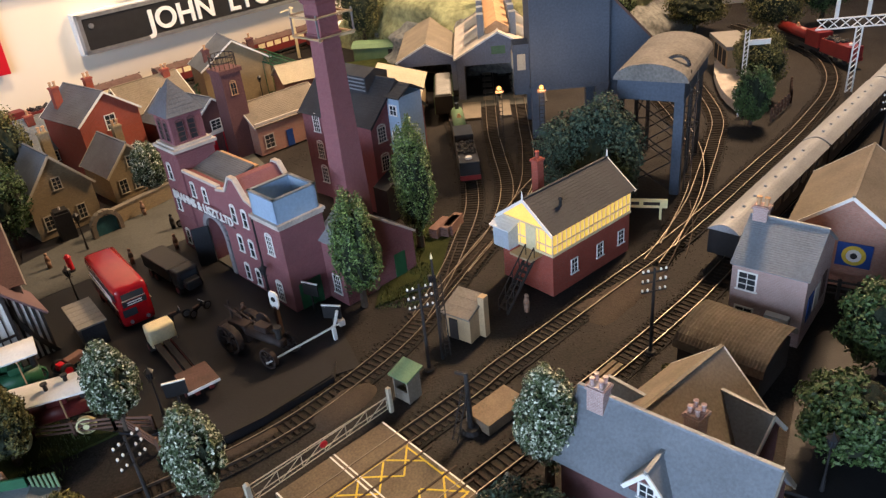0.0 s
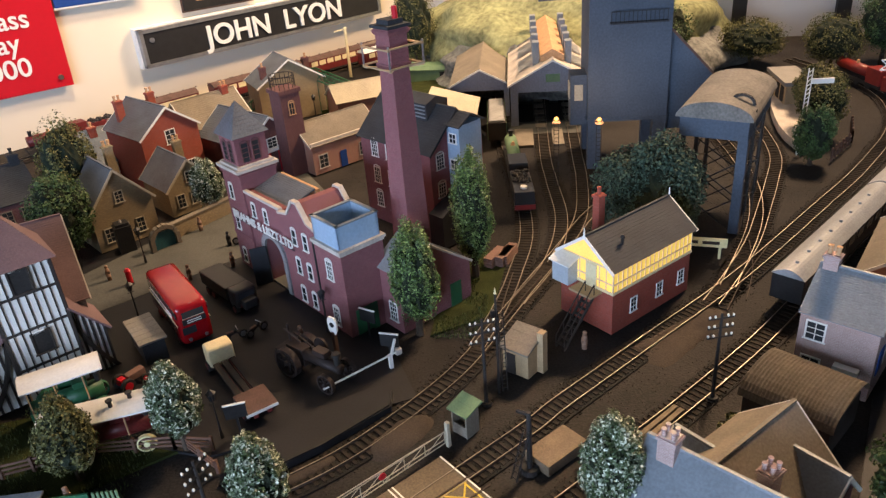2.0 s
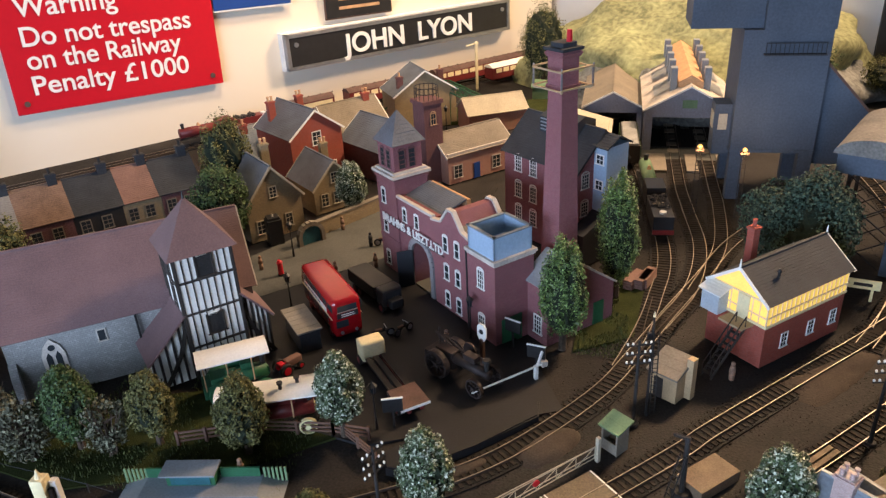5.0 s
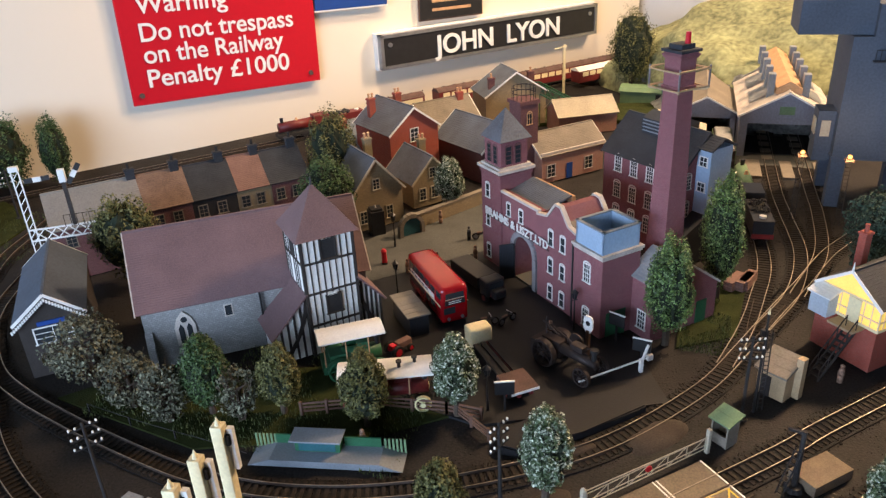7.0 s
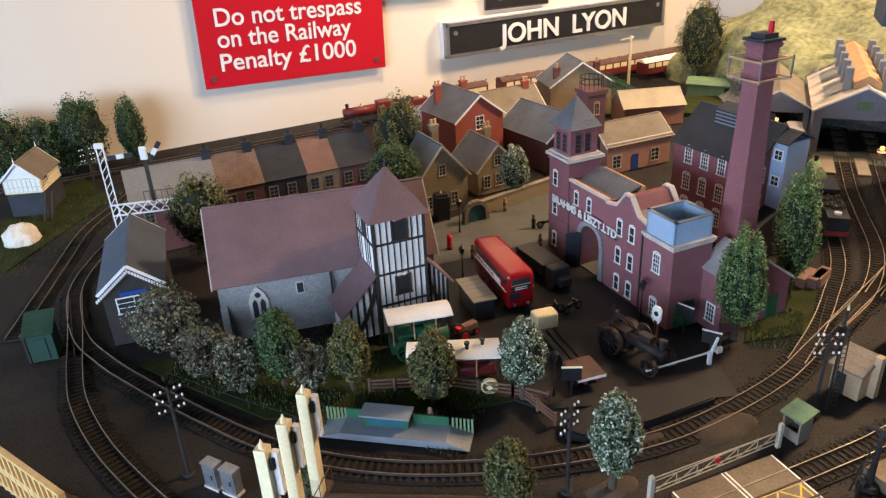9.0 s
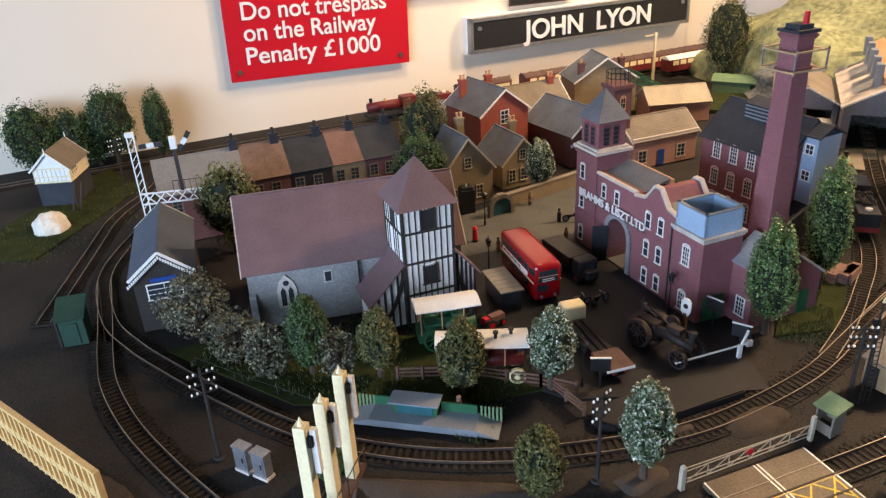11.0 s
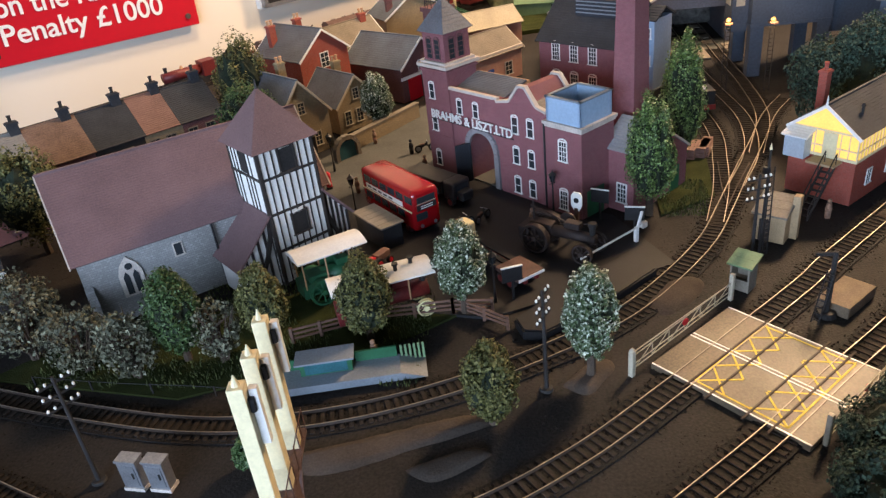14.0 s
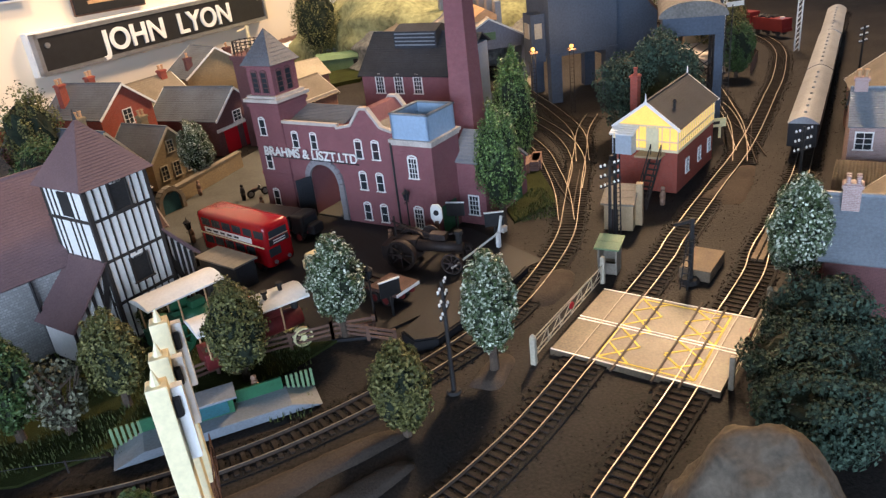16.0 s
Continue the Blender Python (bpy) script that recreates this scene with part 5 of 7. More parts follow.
# water tank on stilts
wt2 = thing("water_tank", 21.7, 125.7, 0, -25, "dark blue water tank with curved stained roof on lattice legs", "water tank")
w, d, z0, z1 = 8.4, 15.6, 12.8, 15.4
part("tank", box(0, w, 0, d, z0, z1, .12), "bluegrey", wt2)
bm = bmesh.new()
pts = [(w / 2 - (w / 2 + .5) * math.cos(math.pi * i / 14), z1 + 2.2 * math.sin(math.pi * i / 14)) for i in range(15)]
prism(bm, pts, "y", -.4, d + .4)
part("curved_roof", bm, "tank_roof", wt2)
for x, y in ((.3, .3), (w - .9, .3), (.3, d / 2), (w - .9, d / 2), (.3, d - .9), (w - .9, d - .9)):
    big = x > 2 and y < 1
    part("leg", box(x - (.3 if big else 0), x + (.9 if big else .5), y, y + (1.0 if big else .5), 0, z0), "bluegrey" if big else "black_matt", wt2)
for z in (0, 5):
    for a, c in [((.5, y), (w - .6, y)) for y in (.5, d / 2, d - .6)] + [((x, .5), (x, d - .6)) for x in (.5, w - .6)]:
        for p, q in ((z, z + 5), (z + 5, z)):
            part("brace", rod(bmesh.new(), (*a, p), (*c, q), .1), "black_matt", wt2)
ho = bmesh.new()
for i in range(10):
    a, b2 = math.pi * i / 10, math.pi * (i + 1) / 10
    rod(ho, (w - 1.6 + 1.4 * math.cos(a), 3 + 0 * i, z1 + 1.2 + 1.2 * math.sin(a)), (w - 1.6 + 1.4 * math.cos(b2), 3, z1 + 1.2 + 1.2 * math.sin(b2)), .22)
part("filler_pipe", ho, "black", wt2)
la = bmesh.new()
for x in (w + .3, w + 1.1):
    bar(la, (x, 2, 0), (x, 2, z1 + 1), .12, .12)
for i in range(20):
    bar(la, (w + .3, 2, .6 + i * .7), (w + 1.1, 2, .6 + i * .7), .08, .08)
part("ladder", la, "black_matt", wt2)

# right-hand cottages
ck = house("cottage", 27.2, 92.7, -36, 6.6, 8.8, 7.3, 3.0, "brick_pink", "slate_light", "pale pink brick cottage with a blue-grey slate roof", wins=[(.7, 4.8, 1.5, 1.8), (.7, 1.0, 1.5, 1.8)], door=(3.9, 1.2, 2.6, "blue"), chims=[(.8, 4.3, 11.6, 2, "brick_pink")], edge="", courses=24, over=.2)
part("door_hood", box(3.5, 5.6, -.8, .0, 2.7, 3.2), "white", ck)
for k, mt in enumerate(("blue", "stone_trim", "rust")):
    part("poster", B(bmesh.new(), 6.62, 6.7, 1.2 + k * 2.2, 2.8 + k * 2.2, 2.2, 4.8), mt, ck, "faded enamel poster")
bb = house("warehouse", 35.7, 101.6, -31, 10.5, 14, 6.2, 4.0, "brick_orange", "slate_tan", "orange brick warehouse with a striped tan roof", "y", edge="white", category="warehouse")
part("sign_board", box(4.6, 7.8, -.16, -.02, 2.6, 5.2), "blue", bb, "blue enamel sign with a yellow target")
for rr, mt, yy in ((1.1, "yellow", -.2), (.7, "white", -.24), (.33, "black", -.28)):
    o = C(bmesh.new(), 0, 0, -.03, .03, rr, rr, 18)
    o.transform(Matrix.Translation((6.2, yy, 3.9)) @ Matrix.Rotation(radians(90), 4, "X"))
    part("target_ring", o, mt, bb)
cs = thing("corrugated_shed", 20.5, 86.0, 0, -40, "low shed with a brown corrugated iron roof", "shed")
part("wall_shell", box(.3, 7.6, .3, 6.8, 0, 3.3), "timber", cs)
bm = bmesh.new()
prev = None
for a in range(11):
    y, z = 3.55 - 3.85 * math.cos(math.pi * a / 10), 3.3 + 1.75 * math.sin(math.pi * a / 10) ** .8
    row = [bm.verts.new((k * 8.0 / 100, y, z + .035 * math.sin(k * 1.6))) for k in range(101)]
    for k in range(100 if prev else 0):
        bm.faces.new((prev[k], prev[k + 1], row[k + 1], row[k]))
    prev = row
bmesh.ops.solidify(bm, geom=bm.faces[:], thickness=.06)
part("corrugated_roof", bm, "slate_tan", cs)
lh = thing("crossing_house", 17.6, 69.3, 0, 43, "station house with tan cross-gabled roofs and clustered chimney pots", "house")
gable_walls(lh, 0, 9.8, 0, 7.8, 4.4, 3.7, "brick_dark")
gable_roof(lh, 0, 9.8, 0, 7.8, 4.4, 3.7, "slate_tan", courses=20, edge="white")
gx = bmesh.new()
prism(gx, [(5.6, 0), (9.4, 0), (9.4, 4.2), (7.5, 6.4), (5.6, 4.2)], "y", -1.6, 3.5)
k = part("cross_wing", gx, "brick_dark", lh)
gable_roof(k, 5.6, 9.4, -1.6, 3.5, 4.2, 2.2, "slate_light", "y", .35, 12, "white")
gx = bmesh.new()
prism(gx, [(1.6, 0), (5.0, 0), (5.0, 4.2), (3.3, 6.2), (1.6, 4.2)], "y", 4, 9.0)
k = part("cross_wing", gx, "brick_dark", lh)
gable_roof(k, 1.6, 5.0, 4, 9.0, 4.2, 2.0, "slate_light", "y", .35, 12, "white")
chimney_stack(lh, 2.2, 1.0, 4, 8.6, 1.3, 1.1, "brick_pink", 4, "brick_pink")
bl = thing("slate_house", 9.3, 71.6, 0, -38, "house with a large blue-grey slate roof and a dormer", "house")
gable_walls(bl, 0, 13.4, 0, 6.4, 5.0, 3.9, "brick_dark")
gable_roof(bl, 0, 13.4, 0, 6.4, 5.0, 3.9, "slate_light", courses=26, edge="slate_tan", over=.45)
dm = bmesh.new()
prism(dm, [(5.4, 4.6), (8.0, 4.6), (8.0, 5.8), (6.7, 7.4), (5.4, 5.8)], "y", -.1, 3)
k = part("dormer", dm, "brick_dark", bl)
gable_roof(k, 5.4, 8.0, -.1, 3, 5.8, 1.6, "slate_light", "y", .3, 8, "white")
window_part(k, 6.2, 4.9, 1.0, 1.2, -.1, "front", False, (1, 1), "white")
chimney_stack(bl, 1.4, 2.8, 7, 10.2, 1.3, 1.1, "brick_pink", 4, "brick_pink")


# ---- small huts and platforms ----
hut = thing("lineside_hut", -0.2, 93.6, 0, -34, "pale timber platelayers hut with a sloping felt roof", "hut")
part("wall_shell", box(0, 3.0, 0, 2.7, 0, 2.7), "wood", hut)
bm = bmesh.new()
slope(bm, (-.3, -.4, 2.6), (3.2, -.4, 2.6), (-.3, 3.0, 3.5), (3.2, 3.0, 3.5), 3, .02)
part("roof", bm, "slate_tan", hut)
part("door", box(.5, 1.5, -.1, .05, 0, 2.0), "timber", hut)
part("chimney", box(3.0, 3.7, 1.6, 2.4, 0, 3.9), "wood", hut)
hut.scale = (1, 1, 1.2)
kh = thing("crossing_hut", -4.6, 84.4, 0, -38, "tiny open-fronted crossing keeper hut with green roof", "hut")
for x0, x1, y0, y1 in ((0, .18, 0, 1.8), (1.82, 2.0, 0, 1.8), (.18, 1.82, 1.62, 1.8)):
    part("side_wall", box(x0, x1, y0, y1, 0, 3.0), "slate_tan", kh)
part("bench", box(.18, 1.82, 1.0, 1.62, .8, .95), "plank", kh)
bm = bmesh.new()
slope(bm, (-.3, -.3, 2.9), (2.3, -.3, 2.9), (-.3, 2.1, 3.5), (2.3, 2.1, 3.5), 2, .02)
part("roof", bm, "green_pale", kh)
part("front_board", box(.18, 1.82, .05, .17, 0, 1.2), "slate_tan", kh)
kh.matrix_basis = kh.matrix_basis @ Matrix.Diagonal((.92, .92, .95, 1))
hp = thing("halt_platform", -46.0, 69.3, 0, 11.6, "small halt platform with ramps, green fence and grey shelter", "platform")
bm = bmesh.new()
prism(bm, [(0, 0), (15, 0), (12.8, 1.1), (2.2, 1.1)], "y", 0, 3.0)
part("platform_deck", bm, "slate_light", hp)
s = part("shelter", box(4.4, 8.8, 1.6, 3.0, 1.1, 3.3), "green", hp)
part("shelter_roof", box(4.1, 9.1, .9, 3.2, 3.3, 3.55), "slate_light", s)
# dark teal sheet on the solid shelter, standing for its shaded opening
part("shelter_opening", box(4.8, 8.4, 1.52, 1.62, 1.3, 3.0), "teal", s)
for x0, x1, z in ((2.2, 4.3, 1.1), (9.0, 12.6, 1.1)):
    part("fence_panel", box(x0, x1, 2.75, 2.95, z, z + 1.5), "green", hp)
for x0 in (.1, 12.9):
    for i in range(6):
        xx = x0 + i * .38
        part("pale", box(xx, xx + .2, 2.75, 2.9, .3, 2.6), "green_pale", hp)
hp.matrix_basis = hp.matrix_basis @ Matrix.Diagonal((1, .9, .68, 1))
gh = thing("lamp_hut", -84.9, 69.2, 0, 38, "dark green lamp hut with a sloping roof beside the loop", "hut")
bm = bmesh.new()
prism(bm, [(0, 0), (2.8, 0), (2.8, 4.9), (0, 3.7)], "x", 0, 2.8)
part("wall_shell", bm, "hut_green", gh)
bm = bmesh.new()
slope(bm, (-.3, -.4, 3.7), (3.1, -.4, 3.7), (-.3, 3.1, 5.2), (3.1, 3.1, 5.2), 3, .02)
part("roof", bm, "hut_green", gh)
part("side_post", box(-.35, -.1, -.1, .15, 0, 3.4), "black_matt", gh)
part("door", box(.8, 2.0, -.1, .04, .2, 3.0), "hut_green", gh)
fp = thing("far_platform", 46, 150, 0, 0, "pale curved far platform with a flat canopy", "platform")
bm = bmesh.new()
prism(bm, [(.4, 0), (3.0, 4.6), (5.4, 10.3), (8.6, 17.4), (11, 24.3), (9.5, 31), (6, 33), (2.8, 27), (1.1, 21), (.1, 15.2), (-.5, 10.6), (-.6, 6.7), (-.3, 2.6)], "z", 0, 1.4)
part("platform_deck", bm, "stone_trim", fp)
part("shelter", box(3.6, 7.6, 22, 31, 1.4, 5.2), "wood", fp)
part("shelter_roof", box(2.8, 8.2, 20.5, 32.0, 5.2, 5.9, .05), "slate_pale", fp)
for k in range(3):
    # black sheets stand for the shade inside this solid shelter's openings
    part("shelter_opening", box(3.5, 3.62, 23 + k * 2.7, 24.8 + k * 2.7, 1.6, 4.4), "black_matt", fp)
for i, x in enumerate((57.9, 58.6)):
    bx = thing("relay_cabinet", -51.5 + i * 2.1, 60.5 - i * .1, 0, -6, "silver lineside relay cabinet", "cabinet", "relay cabinets")
    part("body", box(-1, 1, -.6, .6, .15, 3.0, .08), "silver", bx)
    part("lid", box(-1.1, 1.1, -.7, .7, 3.0, 3.25, .05), "silver", bx)
    part("plinth", box(-1.1, 1.1, -.7, .7, -.2, .15), "stone_trim", bx)
    part("door", box(-.75, .75, -.68, -.6, .5, 2.7), "silver", bx)
    part("handle", box(.4, .55, -.78, -.68, 1.4, 2.0), "black", bx)
    bx.matrix_basis = bx.matrix_basis @ Matrix.Diagonal((.78, .78, .84, 1))


# ---- trees ----
def leaf_crown(shape, n, size, seed, lump, wide, high):
    """Thousands of small leaves set over the clumps of a crown, wide and high from its middle, in centimetres."""
    rng = random.Random(seed)
    bm = bmesh.new()
    clumps = []
    for i in range(170 if shape == "cone" else 90 if lump < .3 else 46):
        while True:
            p = Vector((rng.uniform(-1, 1), rng.uniform(-1, 1), rng.uniform(-1, 1)))
            if p.length < 1:
                break
        p = p.normalized() * rng.uniform(.72, .93)
        k = 1.0
        if shape == "cone":
            k = 1.1 - .26 * max(0, (p.z + .3)) ** 1.5
        clumps.append((Vector((p.x * k, p.y * k, p.z)), rng.uniform(.13 if lump < .3 else .22, .13 + lump)))
    for i in range(n):
        c, r = clumps[i % len(clumps)]
        d = Vector((rng.gauss(0, 1), rng.gauss(0, 1), rng.gauss(0, 1))).normalized()
        q = c + d * r * rng.uniform(.75, 1.1)
        out = (q.normalized() * .6 + d * .7 + Vector((rng.gauss(0, .7), rng.gauss(0, .7), rng.gauss(0, .7) + .25))).normalized()
        a = out.orthogonal().normalized()
        a.rotate(Matrix.Rotation(rng.uniform(0, 6.28), 3, out))
        b = out.cross(a)
        s = size * rng.uniform(.6, 1.35)
        q = Vector((q.x * wide, q.y * wide, q.z * high))
        v = [bm.verts.new(((q + a * s * .8).x, (q + a * s * .8).y, (q + a * s * .8).z)), bm.verts.new(q + b * s * .55 + out * s * .15), bm.verts.new(q - a * s * .8), bm.verts.new(q - b * s * .55 + out * s * .15)]
        bm.faces.new(v)
    return bm


CROWNS = {}


def crown_mesh(shape, mat, n, size, seed, lump, wide, high):
    key = (shape, mat, n, seed, wide, high)
    if key not in CROWNS:
        bm = leaf_crown(shape, n, size, seed, lump, wide, high)
        me = bpy.data.meshes.new("crown")
        bm.to_mesh(me)
        bm.free()
        me.materials.append(M[mat])
        CROWNS[key] = me
    return CROWNS[key]


def tree(x, y, h, r, mat, label, shape="cone", trunk=.22, n=3000, size=.085, lump=.16, seed=1, name="tree"):
    t = thing(name, x, y, 0, random.uniform(0, 360), label, "tree" if name == "tree" else "bush", "trees of the layout" if name == "tree" else "bushes of the layout")
    z0 = h * trunk
    tk = C(bmesh.new(), 0, 0, -.2, z0 + (h - z0) * .55, .42 * (h / 10) ** .5, .14, 7)
    for i in range(7):
        a = i * 2.4
        zz = z0 + (h - z0) * (.08 + .09 * i)
        rod(tk, (0, 0, zz), (r * .62 * math.cos(a), r * .62 * math.sin(a), zz + (h - z0) * .16), .15, 5, .05)
    if mat == "tree_grey":
        rng = random.Random(seed * 7 + int(h * 10))
        for i in range(34):
            a, e = rng.uniform(0, 6.28), rng.uniform(.35, .98)
            p = Vector((r * e * math.cos(a), r * e * math.sin(a), z0 + (h - z0) * rng.uniform(.3, .95)))
            q = p * .5 + Vector((0, 0, h * .06))
            rod(tk, (rng.uniform(-.4, .4), rng.uniform(-.4, .4), 0), q, .09, 4, .06)
            rod(tk, q, p, .06, 4, .03)
    part("trunk", tk, "bark", t)
    c = new("crown", crown_mesh(shape, mat, n, size * 3.1, seed, lump, r, (h - z0) / 2))
    c.parent = t
    # a dark lump fills the crown, painting the shade between its leaves
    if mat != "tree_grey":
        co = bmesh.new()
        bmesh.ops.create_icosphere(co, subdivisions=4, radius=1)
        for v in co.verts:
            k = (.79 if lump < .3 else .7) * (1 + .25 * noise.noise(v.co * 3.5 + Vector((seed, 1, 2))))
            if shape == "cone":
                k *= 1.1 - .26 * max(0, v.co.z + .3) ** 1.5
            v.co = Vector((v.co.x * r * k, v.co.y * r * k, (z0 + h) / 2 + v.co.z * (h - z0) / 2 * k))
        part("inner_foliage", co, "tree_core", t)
    c.matrix_basis = Matrix.Translation((0, 0, (z0 + h) / 2 * CM)) @ Matrix.Diagonal((CM, CM, CM, 1))
    return t


LS, LG, LD, LO = "clipped conical tree with silvery green leaves", "tall clipped tree with dense green leaves", "small dark green leafy tree", "small olive leafy tree"
for i, (x, y, h, r, mat, lb) in enumerate([(-9.6, 100.2, 13.8, 2.55, "tree_green", LG), (-4.2, 112.6, 16.8, 2.4, "tree_green", LG), (-17.9, 72.1, 10.3, 2.0, "tree_silver", LS), (-28.9, 81.6, 9.6, 2.2, "tree_silver", LS), (8.6, 73.8, 11.2, 2.35, "tree_silver", LS),
                                          (-53.9, 75.3, 9.6, 2.25, "tree_dark", LD), (-46.5, 77.3, 8.4, 2.1, "tree_olive", LO), (-37.2, 77.7, 9.0, 2.35, "tree_olive", LO), (-46.2, 132.6, 9.4, 2.4, "tree_silver", LS), (-25.6, 66.9, 7.4, 2.0, "tree_olive", "ragged dark bush beside the curved line"),
                                          (-42.8, 62.2, 3.4, 1.4, "tree_dark", "tiny dark green bush beside the track")]):
    tree(x, y, h, r, mat, lb, trunk=.2 if mat == "tree_silver" else .13 if h > 8 else .08, seed=i % 4, n=13000 if h > 9 else 9000, size=.056, lump=.12)
for i, (x, y, h, r, mat, n) in enumerate([(-57.6, 73.1, 6.4, 2.8, "tree_grey", 1600), (-63, 74.1, 6.4, 2.8, "tree_grey", 1600), (-69.7, 75.9, 8.8, 4.1, "tree_grey", 3400), (-50.3, 75.2, 6.4, 2.2, "tree_grey", 900), (-81.6, 97.4, 13.2, 4.4, "tree_olive", 3000),
                                          (-65.6, 129.4, 17.2, 4.0, "tree_olive", 3600), (-61.6, 119.4, 12.6, 4.2, "tree_dark", 3200), (21, 82.4, 3.6, 2.6, "tree_olive", 1600), (45.6, 110.5, 6.6, 4.2, "tree_grey", 2600), (53.7, 119.4, 5.5, 4, "tree_grey", 1800),
                                          (38.2, 84.8, 8.6, 3.9, "tree_dark", 4200), (31.4, 75.3, 7.2, 3.9, "tree_dark", 4200), (42.5, 77.6, 8, 4, "tree_dark", 2400), (46, 146, 9.5, 2.8, "tree_dark", 2600), (51.1, 158.3, 11, 4.2, "tree_olive", 2600), (53.6, 168.3, 10, 4, "tree_olive", 2400),
                                          (-137.6, 131.2, 10.2, 4.6, "tree_dark", 3600), (-25, 214, 21, 5.5, "tree_olive", 3000), (30.4, 198.1, 17, 7, "tree_dark", 2800), (21.9, 216, 16, 8, "tree_olive", 2600),
                                          (52.5, 207.1, 10, 7, "tree_olive", 2400), (66.7, 198.2, 12, 6, "tree_olive", 2200), (78.6, 202.2, 18, 6, "tree_dark", 2200), (-46.1, 89.6, 3.4, 2, "tree_olive", 1000), (-52.1, 99.1, 4.5, 2.3, "tree_olive", 1200), (-36.8, 191, 3, 3.5, "tree_olive", 1200), (-28.2, 188, 3, 3.2, "tree_olive", 1200)]):
    tree(x, y, h, r, mat, {"tree_grey": "straggly grey-green bush on the bank", "tree_olive": "rounded olive green tree", "tree_dark": "dense dark green tree"}[mat], "round", .1 if h < 8 else .14, int(n * (1.2 if mat == "tree_grey" else 2.8)), .075, .2, 10 + i % 4)
tree(-125.4, 129.2, 14.4, 2.7, "tree_dark", "narrow dark conifer by the wall", "cone", .06, 6000, .07, .12, 30)
for x, y, h, r, sd in ((-131.0, 122.6, 15.6, 4.6, 31), (-136.0, 117.4, 12.0, 3.8, 32), (-140.6, 112.0, 14.8, 4.8, 33), (-134.8, 121.4, 10.4, 3.4, 34)):
    tree(x, y, h, r, "tree_dark", "dark bushy tree against the cream wall", "round", .1, 6000, .08, .26, sd)
tree(17.6, 120.8, 14.4, 6.2, "tree_blue", "broad oak with dense grey-green foliage", "round", .05, 19000, .085, .30, 40)
for x, y, h, r in ((1.6, 62.2, 5.2, 4.2), (6, 66.5, 5.6, 3.8), (-0.2, 57.9, 4.8, 4.0)):
    tree(x, y, h, r, "tree_blue", "dense blue-green bush beside the crossing", "round", .04, 14000, .06, .30, 41, "bush")


# ---- road vehicles ----
def wheel(parent, x, y, r, w, mat="black", rim=None, spokes=0):
    bm = C(bmesh.new(), 0, 0, -w / 2, w / 2, r, r, 16)
    bm.transform(Matrix.Translation((x, y, r)) @ Matrix.Rotation(radians(90), 4, "X"))
    wl = part("wheel", bm, mat, parent)
    hb = C(bmesh.new(), 0, 0, -w / 2 - .06, w / 2 + .06, r * .62, r * .62, 12)
    hb.transform(Matrix.Translation((x, y, r)) @ Matrix.Rotation(radians(90), 4, "X"))
    part("rim", hb, rim or mat, wl)
    return wl


def bus():
    b = thing("double_decker_bus", -38.1, 102.3, 0, -48.5, "glossy red double-decker bus with cream route blinds", "bus")
    L, W, H = 11.6, 3.6, 5.5
    body = box(-L / 2, L / 2, -W / 2, W / 2, .55, H, .62)
    part("body", body, "red", b, smooth=True)
    cb = bmesh.new()
    for y in (-W / 2 - .03, W / 2 + .03):
        B(cb, -L / 2 + .4, L / 2 - .3, y - .02, y + .02, 2.95, 3.1)
    part("waist_band", cb, "cream", b)
    for s in (-1, 1):
        for k in range(6):
            x0 = -L / 2 + 1.0 + k * 1.8
            w = part("window", box(x0, x0 + 1.45, s * (W / 2 + .01) - .03, s * (W / 2 + .01) + .03, 4.0, 4.85, .02), "pane", b)
            if k < 5:
                part("window", box(x0, x0 + 1.45, s * (W / 2 + .01) - .03, s * (W / 2 + .01) + .03, 1.9, 2.8, .02), "pane", b)
        part("advert_board", box(-L / 2 + 1.3, L / 2 - 2.2, s * (W / 2 + .02) - .03, s * (W / 2 + .02) + .03, 3.2, 3.8), "white", b, "white advert strip with dark marks")
        for k in range(5):
            part("advert_mark", box(-L / 2 + 1.7 + k * 1.2, -L / 2 + 2.5 + k * 1.2, s * (W / 2 + .06) - .02, s * (W / 2 + .06) + .02, 3.4, 3.62), "black", b)
        for x in (-L / 2 + 2.4, L / 2 - 1.8):
            wheel(b, x, s * (W / 2 - .3), .65, .5, "black", "maroon")
    part("windscreen", box(L / 2 - .02, L / 2 + .04, -W / 2 + .6, W / 2 - .6, 3.95, 4.7, .02), "pane", b)
    part("window_rail", box(L / 2 - .02, L / 2 + .06, -W / 2 + .55, W / 2 - .55, 3.85, 3.95, .01), "cream_pale", b)
    part("windscreen", box(L / 2 - .02, L / 2 + .04, -W / 2 + .3, 0, 1.9, 2.8, .02), "pane", b)
    part("route_blind", box(L / 2 - .02, L / 2 + .05, -W / 2 + .5, W / 2 - .5, 3.1, 3.75), "black", b, "black route blind with pale marks")
    for z in (3.3, 3.55):
        part("blind_mark", box(L / 2 + .05, L / 2 + .08, -.8, .8, z - .05, z + .05), "white", b)
    for y in (-.9, .9):
        h = C(bmesh.new(), 0, 0, -.1, .1, .2, .2, 10)
        h.transform(Matrix.Translation((L / 2 + .05, y, 1.2)) @ Matrix.Rotation(radians(90), 4, "Y"))
        part("headlight", h, "silver", b)


bus()


